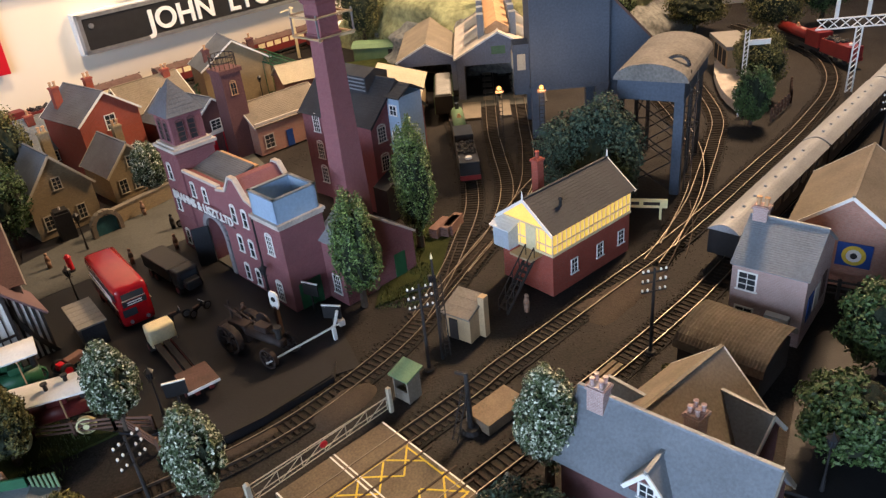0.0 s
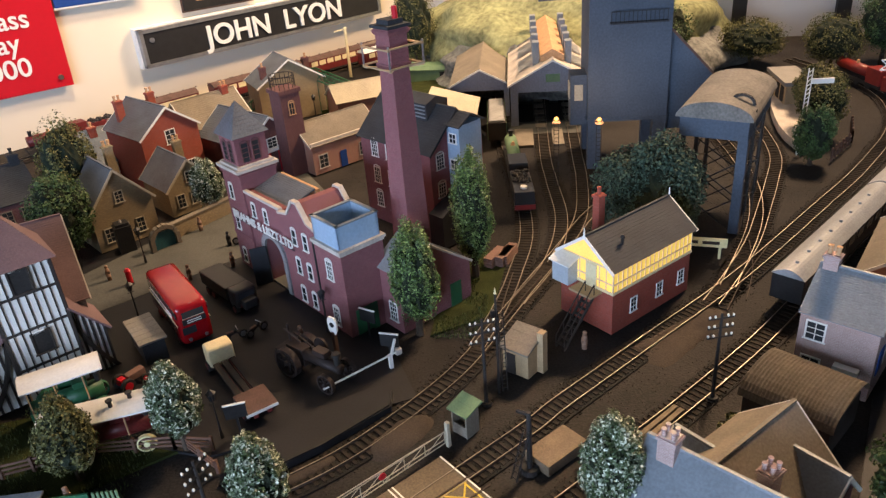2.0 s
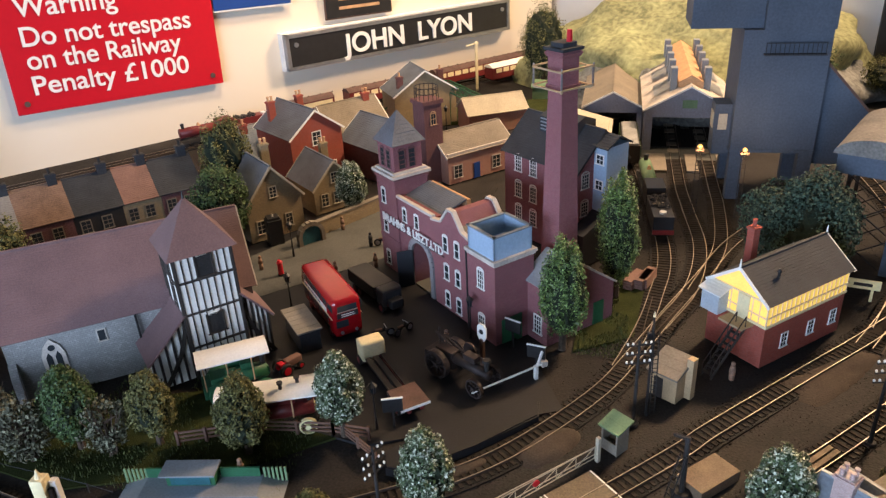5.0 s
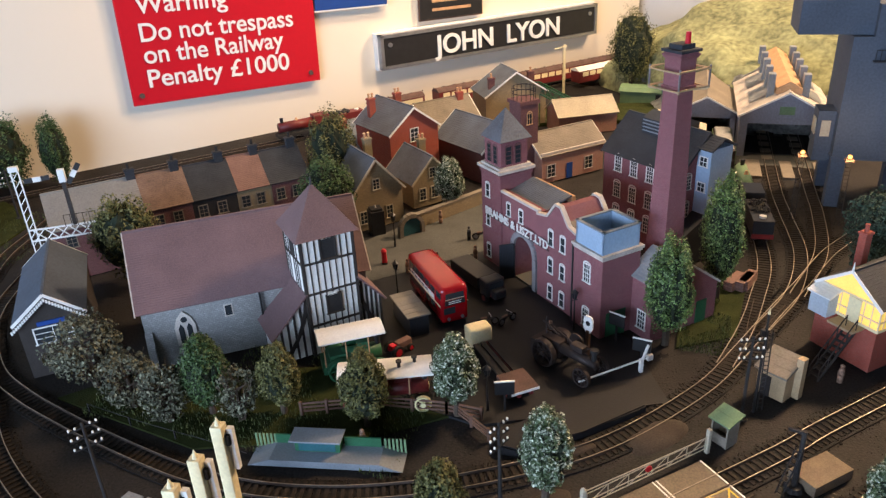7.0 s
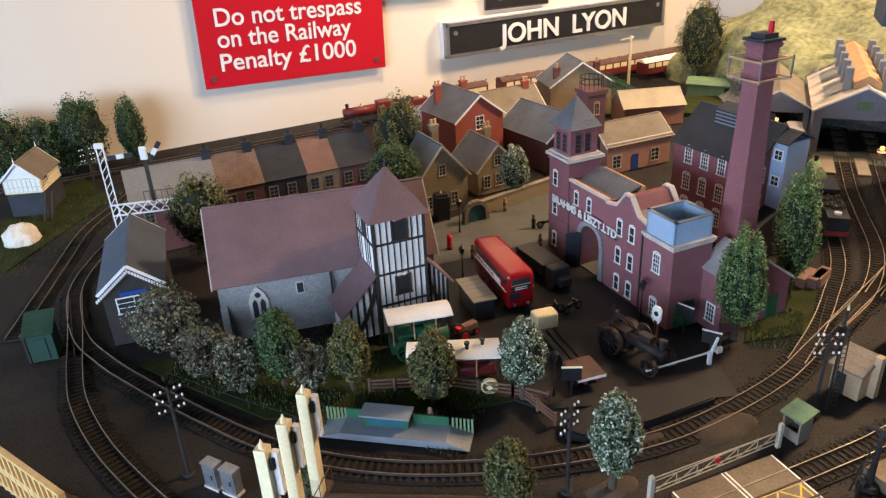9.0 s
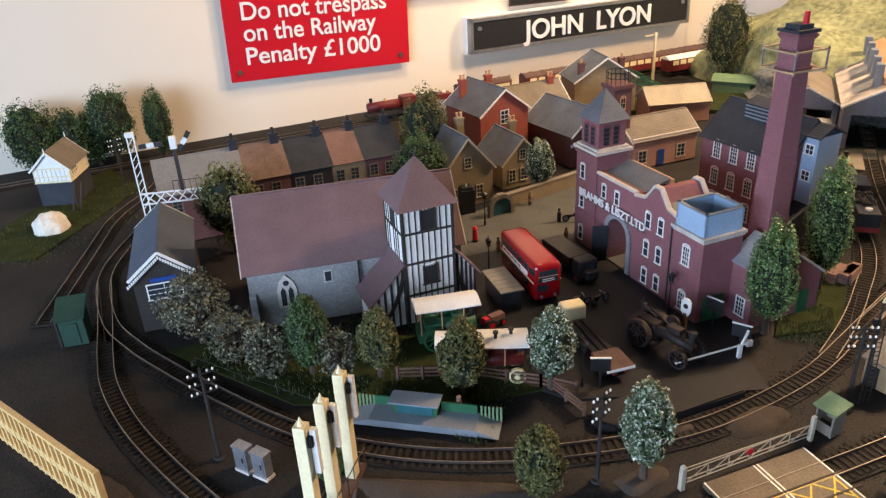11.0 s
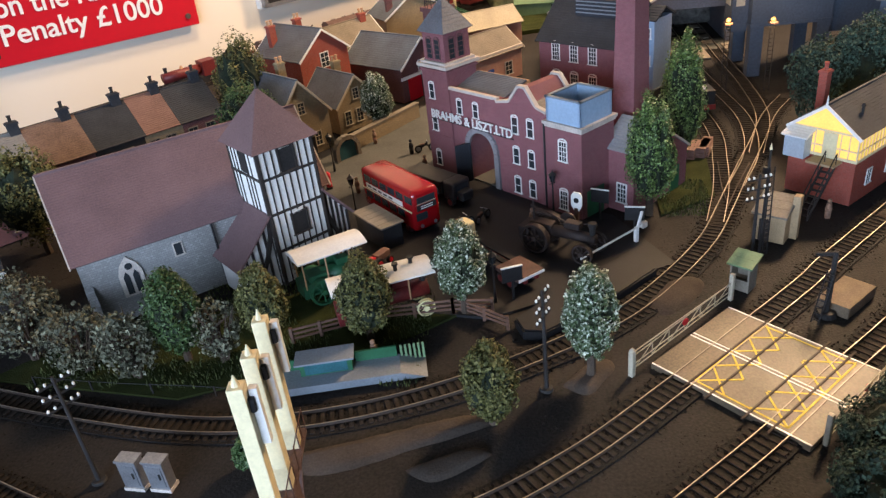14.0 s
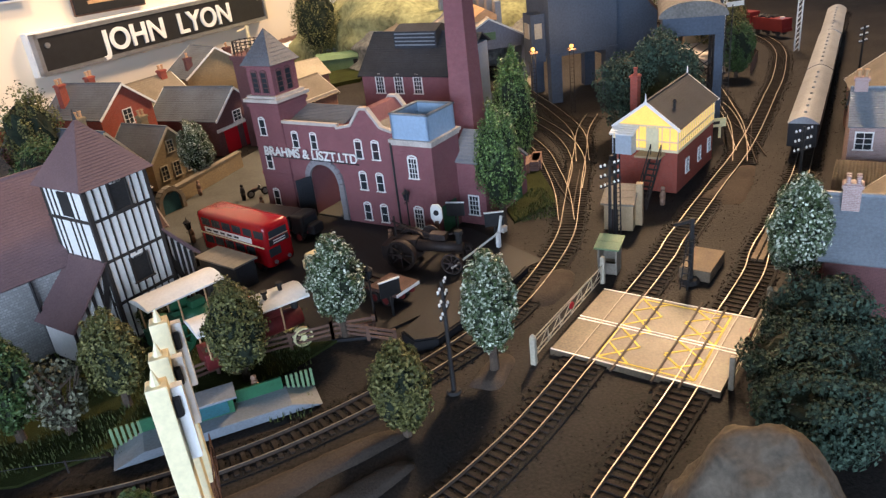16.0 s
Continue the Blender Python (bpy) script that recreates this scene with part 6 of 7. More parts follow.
def flatbed(x, y, rot, label, cab, bed, L=13.0, load=False):
    t = thing("flatbed_lorry", x, y, 0, rot, label, "lorry", "lorries")
    ch = bmesh.new()
    for yy in (-.7, .7):
        bar(ch, (-L / 2, yy, 1.1), (L / 2 - .4, yy, 1.1), .4, .35)
    part("chassis", ch, "maroon", t)
    c = part("cab", box(L / 2 - 2.4, L / 2 - .5, -1.4, 1.4, .8, 3.1, .3), cab, t, smooth=True)
    part("windscreen", box(L / 2 - .52, L / 2 - .46, -1.0, 1.0, 1.9, 2.7), "pane", c)
    part("bonnet", box(L / 2 - .6, L / 2 + .6, -.9, .9, .8, 2.0, .25), cab, t)
    if load:
        part("body", box(-L / 2, L / 2 - 2.6, -1.5, 1.5, 1.2, 2.9, .15), bed, t)
    else:
        part("rear_deck", box(-L / 2, -L / 2 + 3.6, -1.6, 1.6, 1.3, 1.7, .05), bed, t, "pale wooden rear deck")
        for yy in (-.9, 0, .9):
            part("deck_rail", box(-L / 2 + 3.6, L / 2 - 2.6, yy - .3, yy + .3, 1.25, 1.45), "black_matt", t)
        ed = B(bmesh.new(), -L / 2 - .06, -L / 2 + .04, -1.6, 1.6, 1.35, 1.65)
        part("tail_board", ed, "white", t)
    for yy in (-1.25, 1.25):
        for xx in (L / 2 - 1.2, -L / 2 + 1.6, -L / 2 + 3.0):
            wheel(t, xx, yy, .6, .5, "black_matt", "maroon")


flatbed(-26.9, 90.2, 131, "long flatbed lorry with a cream cab", "cream", "rust")
flatbed(-34.2, 107.8, -41, "black covered lorry parked by the gateway", "black", "black", 9.5, True)


def traction(x, y, rot, name, label, body, roof=None, L=9.0, wheels="rust", wr=1.35, roof_z=5.0, roof_w=3.6, girth=.95):
    t = thing(name, x, y, 0, rot, label, "traction engine", "steam road engines")
    bl = C(bmesh.new(), 0, 0, -L * .32, L * .32, girth, girth * .9, 14)
    bl.transform(Matrix.Translation((L * .12, 0, 2.2)) @ Matrix.Rotation(radians(90), 4, "Y"))
    part("boiler", bl, body, t, smooth=True)
    part("firebox", box(-L * .42, -L * .12, -girth, girth, .9, 3.0, .15), body, t)
    part("tender", box(-L * .55, -L * .4, -1.2, 1.2, .9, 2.4, .1), body, t)
    top = 4.0 if not roof else 4.4
    cm = C(bmesh.new(), L * .4, 0, 2.6, top, .3, .36, 10)
    C(cm, L * .4, 0, top - .3, top + .05, .48, .42, 10)
    part("chimney", cm, "black_matt", t)
    fw = C(bmesh.new(), 0, 0, -.1, .1, .95, .95, 16)
    fw.transform(Matrix.Translation((0, 1.15, 3.0)) @ Matrix.Rotation(radians(90), 4, "X"))
    part("flywheel", fw, wheels, t)
    if girth < .8:
        for k, (a, c) in enumerate((((-L * .4, 0, 3.0), (-L * .4, 0, 5.2)), ((-L * .4, -.5, 4.9), (-L * .12, -.5, 4.0)), ((-L * .1, .6, 2.6), (L * .3, .6, 3.4)), ((L * .2, 0, 3.0), (-L * .3, 0, 4.4)))):
            part("rod", rod(bmesh.new(), a, c, .1), body, t)
        part("steering_wheel", rod(bmesh.new(), (-L * .36, .5, 3.7), (-L * .36, .5, 3.82), .5, 14), body, t)
    cy = box(L * .05, L * .25, -.5, .5, 3.0, 3.7, .12)
    part("cylinder_block", cy, body, t)
    for s in (-1, 1):
        for xx, rr, ww in ((-L * .28, wr, .7), (L * .36, wr * .68, .45)):
            rg = bmesh.new()
            n = 24
            prev = None
            for i in range(n + 1):
                a = 2 * math.pi * i / n
                ring = [Vector((q * math.cos(a), yy, q * math.sin(a))) for q, yy in ((rr, -ww / 2), (rr, ww / 2), (rr * .84, ww / 2), (rr * .84, -ww / 2))]
                ring = [rg.verts.new(v) for v in ring] if i < n else first
                first = ring if i == 0 else first
                for k in range(4 if prev else 0):
                    rg.faces.new((prev[k], prev[(k + 1) % 4], ring[(k + 1) % 4], ring[k]))
                prev = ring
            rg.transform(Matrix.Translation((xx, s * 1.55, rr)))
            w = part("wheel", rg, wheels, t)
            for i in range(8):
                a = math.pi * i / 4
                part("spoke", bar(bmesh.new(), (xx, s * 1.55, rr), (xx + rr * .86 * math.cos(a), s * 1.55, rr + rr * .86 * math.sin(a)), .14, .12), wheels, w)
            hb = C(bmesh.new(), 0, 0, -.35, .35, .28, .28, 10)
            hb.transform(Matrix.Translation((xx, s * 1.55, rr)) @ Matrix.Rotation(radians(90), 4, "X"))
            part("hub", hb, wheels, w)
    if roof:
        rf = bmesh.new()
        pts = [(-roof_w / 2 + roof_w * i / 8, roof_z + .45 * math.sin(math.pi * i / 8)) for i in range(9)] + [(roof_w / 2, roof_z - .15), (-roof_w / 2, roof_z - .15)]
        prism(rf, pts, "x", -L * .58, L * .5)
        part("canopy", rf, roof, t, "white curved canopy roof")
        if body == "maroon":
            for xx, yy in ((L * .3, .1), (L * .12, -.5)):
                fl = C(bmesh.new(), xx, yy, roof_z + .2, roof_z + 1.0, .2, .17, 10)
                C(fl, xx, yy, roof_z + .95, roof_z + 1.15, .3, .3, 10)
                part("flue", fl, "black", t)
        for s in (-1, 1):
            for xx in (-L * .5, -L * .15, L * .22):
                part("canopy_post", rod(bmesh.new(), (xx, s * 1.3, 2), (xx, s * 1.3, roof_z), .08), "ochre", t)
    return t


traction(-19.4, 92.6, -32, "traction_engine", "sooty brown traction engine with tall spoked wheels", "engine_iron", None, 8.6, "engine_iron", 1.65, girth=.62)
traction(-42.4, 86.3, 36, "steam_lorry", "green steam wagon under a long white canopy", "green", "white", 6.8, "green", 1.4, 5.2, 3.5)
traction(-36.1, 81.5, 23.5, "showmans_engine", "maroon showmans engine with a white canopy", "maroon", "white", 9.0, "yellow_pale", 1.3, 4.6, 3.6)
sh = thing("bus_shelter", -39.8, 97.0, 0, 132, "grey boarded open bus shelter with a flat roof", "shelter")
for x0, x1, y0, y1 in ((-3.0, 3.0, 1.0, 1.2), (-3.0, -2.8, -1.2, 1.0), (2.8, 3.0, -1.2, 1.0), (-.1, .1, -1.2, 1.0)):
    part("board_wall", box(x0, x1, y0, y1, 0, 2.7), "slate", sh)
part("bench", box(-2.8, 2.8, .5, 1.0, .6, .75), "plank", sh)
for k in range(6):
    part("roof_board", box(-3.2 + k * 1.08, -2.16 + k * 1.08, -1.5, 1.5, 2.7, 2.9, .03), "slate_pale", sh)
tr = thing("tractor", -38.9, 90.8, 0, 60, "small orange tractor beside the steam wagon", "tractor")
part("bonnet", box(-.4, 1.6, -.45, .45, .7, 1.5, .12), "tile_orange", tr)
part("seat", box(-1.3, -.6, -.4, .4, 1.0, 1.5, .1), "sign_red", tr)
for s in (-1, 1):
    wheel(tr, -.8, s * .8, .75, .4, "black_matt", "sign_red")
    wheel(tr, 1.2, s * .6, .42, .3, "black_matt", "sign_red")


# ---- lamps, poles, signals, signs ----
def street_lamp(x, y, h=5.6):
    l = thing("street_lamp", x, y, 0, random.uniform(0, 90), "black cast-iron street lamp with a glazed lantern", "street lamp", "street lamps")
    p = C(bmesh.new(), 0, 0, 0, h * .25, .2, .12, 8)
    C(p, 0, 0, h * .2, h - 1.1, .1, .07, 8)
    rod(p, (-.4, 0, h - 1.4), (.4, 0, h - 1.4), .05)
    part("post", p, "black", l)
    g = C(bmesh.new(), 0, 0, h - 1.2, h - .35, .2, .40, 6)
    ln = part("lantern", g, "pane", l, "dark glazed lantern")
    for k in range(6):
        a = math.pi * k / 3
        part("glazing_bar", rod(bmesh.new(), (.21 * math.cos(a), .21 * math.sin(a), h - 1.2), (.41 * math.cos(a), .41 * math.sin(a), h - .35), .04, 4), "black", ln)
    c = C(bmesh.new(), 0, 0, h - .35, h, .50, .08, 6)
    C(c, 0, 0, h, h + .25, .08, .02, 6)
    part("cap", c, "black", l)


for x, y in ((-20.2, 100.4), (-43.8, 102.6), (-26.1, 83.1), (-50.1, 117.3), (28.2, 72), (-41.5, 178.1), (-31.1, 186), (-57.1, 170.5)):
    street_lamp(x, y)


def telegraph_pole(x, y, h, rot, arms=3):
    t = thing("telegraph_pole", x, y, 0, rot, "dark telegraph pole with crossarms and white insulators", "telegraph pole", "telegraph poles")
    part("pole", C(bmesh.new(), 0, 0, -.2, h, .2, .12, 8), "black_matt", t)
    part("base", C(bmesh.new(), 0, 0, 0, .2, .6, .5, 12), "black_matt", t)
    for k in range(arms):
        z = h - .5 - k * 1.0
        a = part("crossarm", box(-1.2, 1.2, -.07, .07, z - .08, z + .08), "black_matt", t)
        for xx in (-1.1, -.6, .6, 1.1):
            i = C(bmesh.new(), xx, 0, z + .08, z + .22, .08, .11, 8)
            C(i, xx, 0, z + .22, z + .33, .11, .04, 8)
            part("insulator", i, "white", a)


for x, y, h, rot in ((-1.7, 88.3, 9.6, 20), (19.3, 89.3, 9.4, 15), (-21.5, 70.5, 9.4, 66), (-54.8, 60.8, 9.9, 58), (-120.3, 113.4, 9, 60), (59, 131.5, 9, 25)):
    telegraph_pole(x, y, h, rot)


def yard_lamp(x, y, h):
    l = thing("yard_lamp", x, y, 0, 0, "lit lattice yard lamp tower with a glowing globe", "lamp", "yard lamps")
    p = bmesh.new()
    for sx in (-.35, .35):
        bar(p, (sx, 0, 0), (sx, 0, h), .1, .1)
    for i in range(int(h / .6)):
        bar(p, (-.35, 0, .3 + i * .6), (.35, 0, .3 + i * .6), .07, .07)
    part("lattice_post", p, "black_matt", l)
    part("lamp_head", box(-.6, .6, -.6, .6, h - .7, h - .4, .05), "rust", l)
    g = bmesh.new()
    bmesh.ops.create_uvsphere(g, u_segments=12, v_segments=8, radius=.34, matrix=Matrix.Translation((0, 0, h - .1)))
    part("globe", g, "lamp", l, "glowing warm globe", True)
    d = bpy.data.lights.new("yard_lamp_light", "POINT")
    d.energy, d.color, d.shadow_soft_size = .14, (1.0, .58, .24), .006
    o = new("yard_lamp_light", d)
    o.location = (x * CM, y * CM - .012, (h + .1) * CM)


yard_lamp(6.7, 139.5, 11.2)
yard_lamp(12.9, 139.0, 11.0)

# bracket signal in the foreground: three cream posts on a braced deck
bs = thing("bracket_signal", -35.8, 52.6, 0, 99, "cream bracket signal with three posts on a rusty braced mast", "signal")
part("mast", box(-.55, .55, -.5, .5, -.2, 8.6), "rust", bs)
dk = bmesh.new()
B(dk, -4.4, 4.4, -.55, .55, 8.4, 8.7)
for s in (-1, 1):
    bar(dk, (s * .3, 0, 3.5), (s * 4.0, 0, 8.4), .22, .22)
    for i in range(9):
        bar(dk, (-4.3 + i * 1.07, s * .55, 8.7), (-4.3 + i * 1.07, s * .55, 10.4), .06, .06)
    bar(dk, (-4.3, s * .55, 10.3), (4.3, s * .55, 10.3), .06, .06)
part("deck", dk, "rust", bs)
for xx, zt in ((3.0, 18.4), (-.1, 18.4), (-3.0, 18.8)):
    ps = box(xx - .4, xx + .4, -.4, .4, 8.7, zt - .6, .06)
    C(ps, xx, 0, zt - .6, zt, .22, .03, 8)
    p = part("post", ps, "cream", bs)
    ar = box(xx + .1, xx + .5, -.85, -.42, zt - 4.4, zt - 1.0, .03)
    part("arm", ar, "white", p, "white semaphore arm")
    sp = C(bmesh.new(), xx, -.5, zt - 2.2, zt - 1.4, .18, .18, 8)
    part("lamp_case", sp, "black", p)
    ld = bmesh.new()
    for s in (-.18, .18):
        bar(ld, (xx + s, .4, 8.7), (xx + s, .4, zt - 1), .06, .06)
    for i in range(14):
        bar(ld, (xx - .18, .4, 9 + i * .6), (xx + .18, .4, 9 + i * .6), .05, .05)
    part("ladder", ld, "rust", p)

# left gantry signal
gs = thing("gantry_signal", -92.5, 92.6, 0, 35, "white lattice bracket signal with two chequered arms", "signal")
la = bmesh.new()
for s in (-.45, .45):
    bar(la, (s, 0, 0), (s, 0, 18.6), .16, .16)
for i in range(15):
    bar(la, (-.45, 0, i * 1.2), (.45, 0, i * 1.2 + 1.2), .1, .1)
part("lattice_post", la, "white", gs)
gd = bmesh.new()
for z in (8.0, 9.6):
    bar(gd, (-.5, 0, z), (8.5, 0, z), .2, .2)
for i in range(6):
    bar(gd, (i * 1.5, 0, 8.0), (i * 1.5 + 1.5, 0, 9.6), .14, .14)
    bar(gd, (i * 1.5, 0, 9.6), (i * 1.5 + 1.5, 0, 8.0), .14, .14)
part("lattice_girder", gd, "white", gs)
dl = part("doll_post", box(5.2, 5.7, -.2, .2, 9.6, 15.8), "timber", gs)
part("cap", box(5.0, 5.9, -.35, .35, 15.8, 17.6, .08), "white", dl)
part("cap", box(-.6, .6, -.35, .35, 18.0, 18.7, .08), "white", gs)
for xx, zz, rr in ((.9, 16.6, 3), (6.1, 15.6, 55)):
    for k in range(3):
        ar = box(k * 1.05, k * 1.05 + 1.0, -.1, .1, -.32, .32)
        ar.transform(Matrix.Translation((xx, -.3, zz)) @ Matrix.Rotation(radians(-rr), 4, "Y"))
        part("arm_segment", ar, ("black", "white", "black")[k], gs)
rg = bmesh.new()
for i in range(6):
    bar(rg, (4.4 + i * .8, -.8, 9.7), (4.4 + i * .8, -.8, 11.4), .08, .08)
bar(rg, (4.4, -.8, 11.4), (8.4, -.8, 11.4), .08, .08)
part("railing", rg, "timber", gs)
# far right gantry
g2 = thing("gantry_signal", 66, 158, 0, 0, "white lattice signal gantry over the far curve", "signal")
la = bmesh.new()
for s in (-.5, .5):
    bar(la, (s, 0, 0), (s, 0, 11), .2, .2)
for i in range(11):
    bar(la, (-.5, 0, i), (.5, 0, i + 1), .12, .12)
for z in (11, 12.6):
    bar(la, (-7, 0, z), (8, 0, z), .22, .22)
for i in range(8):
    bar(la, (-7 + i * 1.85, 0, 11), (-7 + (i + 1) * 1.85, 0, 12.6), .14, .14)
    bar(la, (-7 + i * 1.85, 0, 12.6), (-7 + (i + 1) * 1.85, 0, 11), .14, .14)
for xx in (-4, 1, 6):
    B(la, xx - .25, xx + .25, -.2, .2, 12.6, 19)
part("lattice_frame", la, "white", g2)
s3 = thing("signal_post", 45.5, 150, 0, 0, "white lattice signal post with ladder and arm", "signal")
la = bmesh.new()
for s in (-.3, .3):
    bar(la, (s, 0, 0), (s, 0, 14), .14, .14)
for i in range(20):
    bar(la, (-.3, 0, i * .7), (.3, 0, i * .7 + .5), .1, .1)
part("lattice_post", la, "white", s3)
part("arm", box(.3, 3.6, -.12, .1, 11.6, 12.4), "white", s3)
ls2 = thing("signal_ladder", -.5, 90.0, 0, 20, "tall black signal mast with a ladder and finial", "signal")
part("mast", C(bmesh.new(), 0, 0, -.2, 11.2, .17, .1, 8), "black_matt", ls2)
part("finial", C(bmesh.new(), 0, 0, 11.2, 11.8, .14, .02, 8), "cream", ls2)
la = bmesh.new()
for xx in (.35, .85):
    bar(la, (xx, 0, 0), (xx - .2, 0, 9.4), .09, .09)
for i in range(18):
    bar(la, (.35 - i * .011, 0, .4 + i * .5), (.85 - i * .011, 0, .4 + i * .5), .06, .06)
part("ladder", la, "black_matt", ls2)
part("lamp_case", box(-.5, -.15, -.2, .2, 8.8, 9.5, .04), "black", ls2)
# water crane and cream slab between the running lines
wc = thing("water_crane", 2.4, 79.8, 0, 45, "dark iron water crane and ladder beside a brown timber stage", "water crane")
part("slab", box(.6, 5.4, -1.6, 1.2, -.2, .9, .05), "plank", wc)
part("column", C(bmesh.new(), 0, 0, 0, 6.2, .26, .2, 10), "black_matt", wc)
part("jib", rod(bmesh.new(), (0, 0, 6.0), (.3, 1.6, 5.2), .2), "black_matt", wc)
la = bmesh.new()
for s in (-.3, .3):
    bar(la, (-1.9, s, 0), (-.3, s, 4.4), .1, .1)
for i in range(8):
    bar(la, (-1.9 + i * .2, -.3, .4 + i * .54), (-1.9 + i * .2, .3, .4 + i * .54), .08, .08)
part("ladder", la, "black_matt", wc)
part("foot", C(bmesh.new(), 0, 0, -.1, .3, .9, .7, 12), "black_matt", wc)


def notice(x, y, rot, h=3.6, label="small black notice board on a post"):
    n = thing("notice_board", x, y, 0, rot, label, "sign", "notice boards")
    part("post", box(-.1, .1, -.1, .1, 0, h - 1.4), "black", n)
    part("board", box(-1.0, 1.0, -.08, .08, h - 1.5, h), "black", n)
    part("edge", box(-1.05, 1.05, -.1, .1, h, h + .12), "white", n)


for x, y, r in ((-24.4, 83.5, 20), (-15.1, 99.3, -25), (-11.9, 94.7, -10)):
    notice(x, y, r)
ws = thing("round_sign", -17.8, 95.2, 0, -30, "white pierced sign on a dark post", "sign")
part("post", box(-.2, .2, -.2, .2, 0, 3.6), "brown", ws)
bm = bmesh.new()
prism(bm, [(-.3, 3.3), (.3, 3.3), (.62, 3.9), (.62, 5.0), (.35, 5.4), (-.35, 5.4), (-.62, 5.0), (-.62, 3.9)], "y", -.1, .1)
part("plate", bm, "white", ws)
mk = C(bmesh.new(), 0, 0, -.03, .03, .3, .3, 12)
mk.transform(Matrix.Translation((0, -.12, 4.5)) @ Matrix.Rotation(radians(90), 4, "X"))
part("mark", mk, "black", ws)
bp = thing("barrier", -11.8, 93.8, 0, 218, "white painted barrier pole with a counterweight", "barrier")
part("post", box(-.2, .2, -.2, .2, 0, 1.7, .04), "white", bp)
part("stay", bar(bmesh.new(), (-.1, 0, 1.5), (-.75, 0, 3.3), .26, .2), "white", bp)
part("pole", bar(bmesh.new(), (-.8, 0, 1.7), (7.6, 0, .9), .14, .17), "white", bp)
part("counterweight", box(-1.3, -.6, -.32, .32, 1.4, 2.1, .1), "stone_trim", bp)
sb = thing("station_name_board", 23.6, 116.4, 0, -12, "cream station name board with dark marks on posts", "sign")
part("board", box(-3.0, 3.0, -.1, .1, 1.6, 2.8), "yellow_pale", sb)
for k in range(2):
    part("lettering_bar", box(-2.4 + k * 2.5, -.4 + k * 2.5, -.16, -.1, 2.0, 2.4), "timber", sb)
for xx in (-2.2, 2.2):
    part("post", box(xx - .15, xx + .15, -.1, .1, 0, 1.6), "yellow_pale", sb)


# ---- fences and walls ----
def rail_fence(pts, mat, label, h=1.7, step=2.6, rails=3):
    f = thing("fence", pts[0][0], pts[0][1], 0, 0, label, "fence", "fences")
    o = Vector(pts[0])
    for a, b in zip(pts, pts[1:]):
        a, b = Vector(a) - o, Vector(b) - o
        n = max(1, int((b - a).length / step))
        for i in range(n + 1):
            p = a.lerp(b, i / n)
            part("post", box(p.x - .14, p.x + .14, p.y - .14, p.y + .14, 0, h), mat, f)
        for k in range(rails):
            z = h * (.3 + .28 * k)
            part("rail", bar(bmesh.new(), (a.x, a.y, z), (b.x, b.y, z), .1, .22), mat, f)


rail_fence([(-44.5, 77.4), (-37.2, 80.5), (-30, 81.5), (-26.3, 81.4)], "brown", "low brown post and rail fence")
rail_fence([(37.6, 97.1), (43.7, 94.2)], "timber", "dark wooden fence beside the lane", 2.4, 1.5, 3)
rail_fence([(49.5, 146.9), (55.2, 154.4), (57.8, 161.7)], "brown", "brown paling fence by the far line", 2.2, 1.4, 2)
sw = thing("stone_wall", -49, 124.1, 0, 59, "low buff stone boundary wall with coping", "wall")
part("wall_shell", box(0, 16, 0, .7, 0, 2.3), "brick_tan", sw)
part("coping", box(-.1, 16.1, -.12, .82, 2.3, 2.55), "slate_tan", sw)
pb = thing("police_box", -54.8, 121.4, 0, 40, "dark blue police call box with stepped roof", "kiosk")
part("body", box(-1.1, 1.1, -1.1, 1.1, 0, 4.0, .06), "black", pb)
part("roof", box(-.9, .9, -.9, .9, 4.0, 4.4, .05), "black", pb)
part("lamp", C(bmesh.new(), 0, 0, 4.4, 4.8, .2, .1, 8), "stone_trim", pb)
gp = thing("stone_archway", -49.2, 122, 0, 50, "stone garden archway with a dark door", "gateway")
for i in range(10):
    a, c = math.pi * i / 10, math.pi * (i + .94) / 10
    part("arch_stone", bar(bmesh.new(), (1.9 * math.cos(a), 0, 1.4 + 1.9 * math.sin(a)), (1.9 * math.cos(c), 0, 1.4 + 1.9 * math.sin(c)), .9, .6), "slate_tan", gp)
for s in (-1.9, 1.9):
    part("jamb", B(bmesh.new(), s - .3, s + .3, -.45, .45, 0, 1.5), "slate_tan", gp)
part("door", box(-1.5, 1.5, -.1, .1, 0, 2.6), "teal", gp)


# ---- small painted figures as plain pegs ----
for x, y, mt in ((-43.3, 110.8, "sign_red"), (-45.1, 109.7, "skin"), (-41.7, 112.6, "skin"), (-39.8, 122.1, "black"), (-37, 115.9, "skin"), (-46.1, 127.1, "skin"), (8.1, 97, "skin"), (-22.6, 98.3, "skin"), (-36.2, 74.5, "skin"), (-53, 112.7, "skin")):
    bm = C(bmesh.new(), 0, 0, 0, 1.0, .28, .34, 8)
    C(bm, 0, 0, 1.0, 1.7, .36, .26, 8)
    bmesh.ops.create_uvsphere(bm, u_segments=8, v_segments=6, radius=.24, matrix=Matrix.Translation((0, 0, 1.98)))
    o = part("figurine", bm, mt, None, "", True)
    o.matrix_basis = pose(x * CM, y * CM, .1 * CM, 0, 0, random.uniform(0, 360))
    tagged(o, "tiny painted figurine standing on the street", "figurine", "figurines")


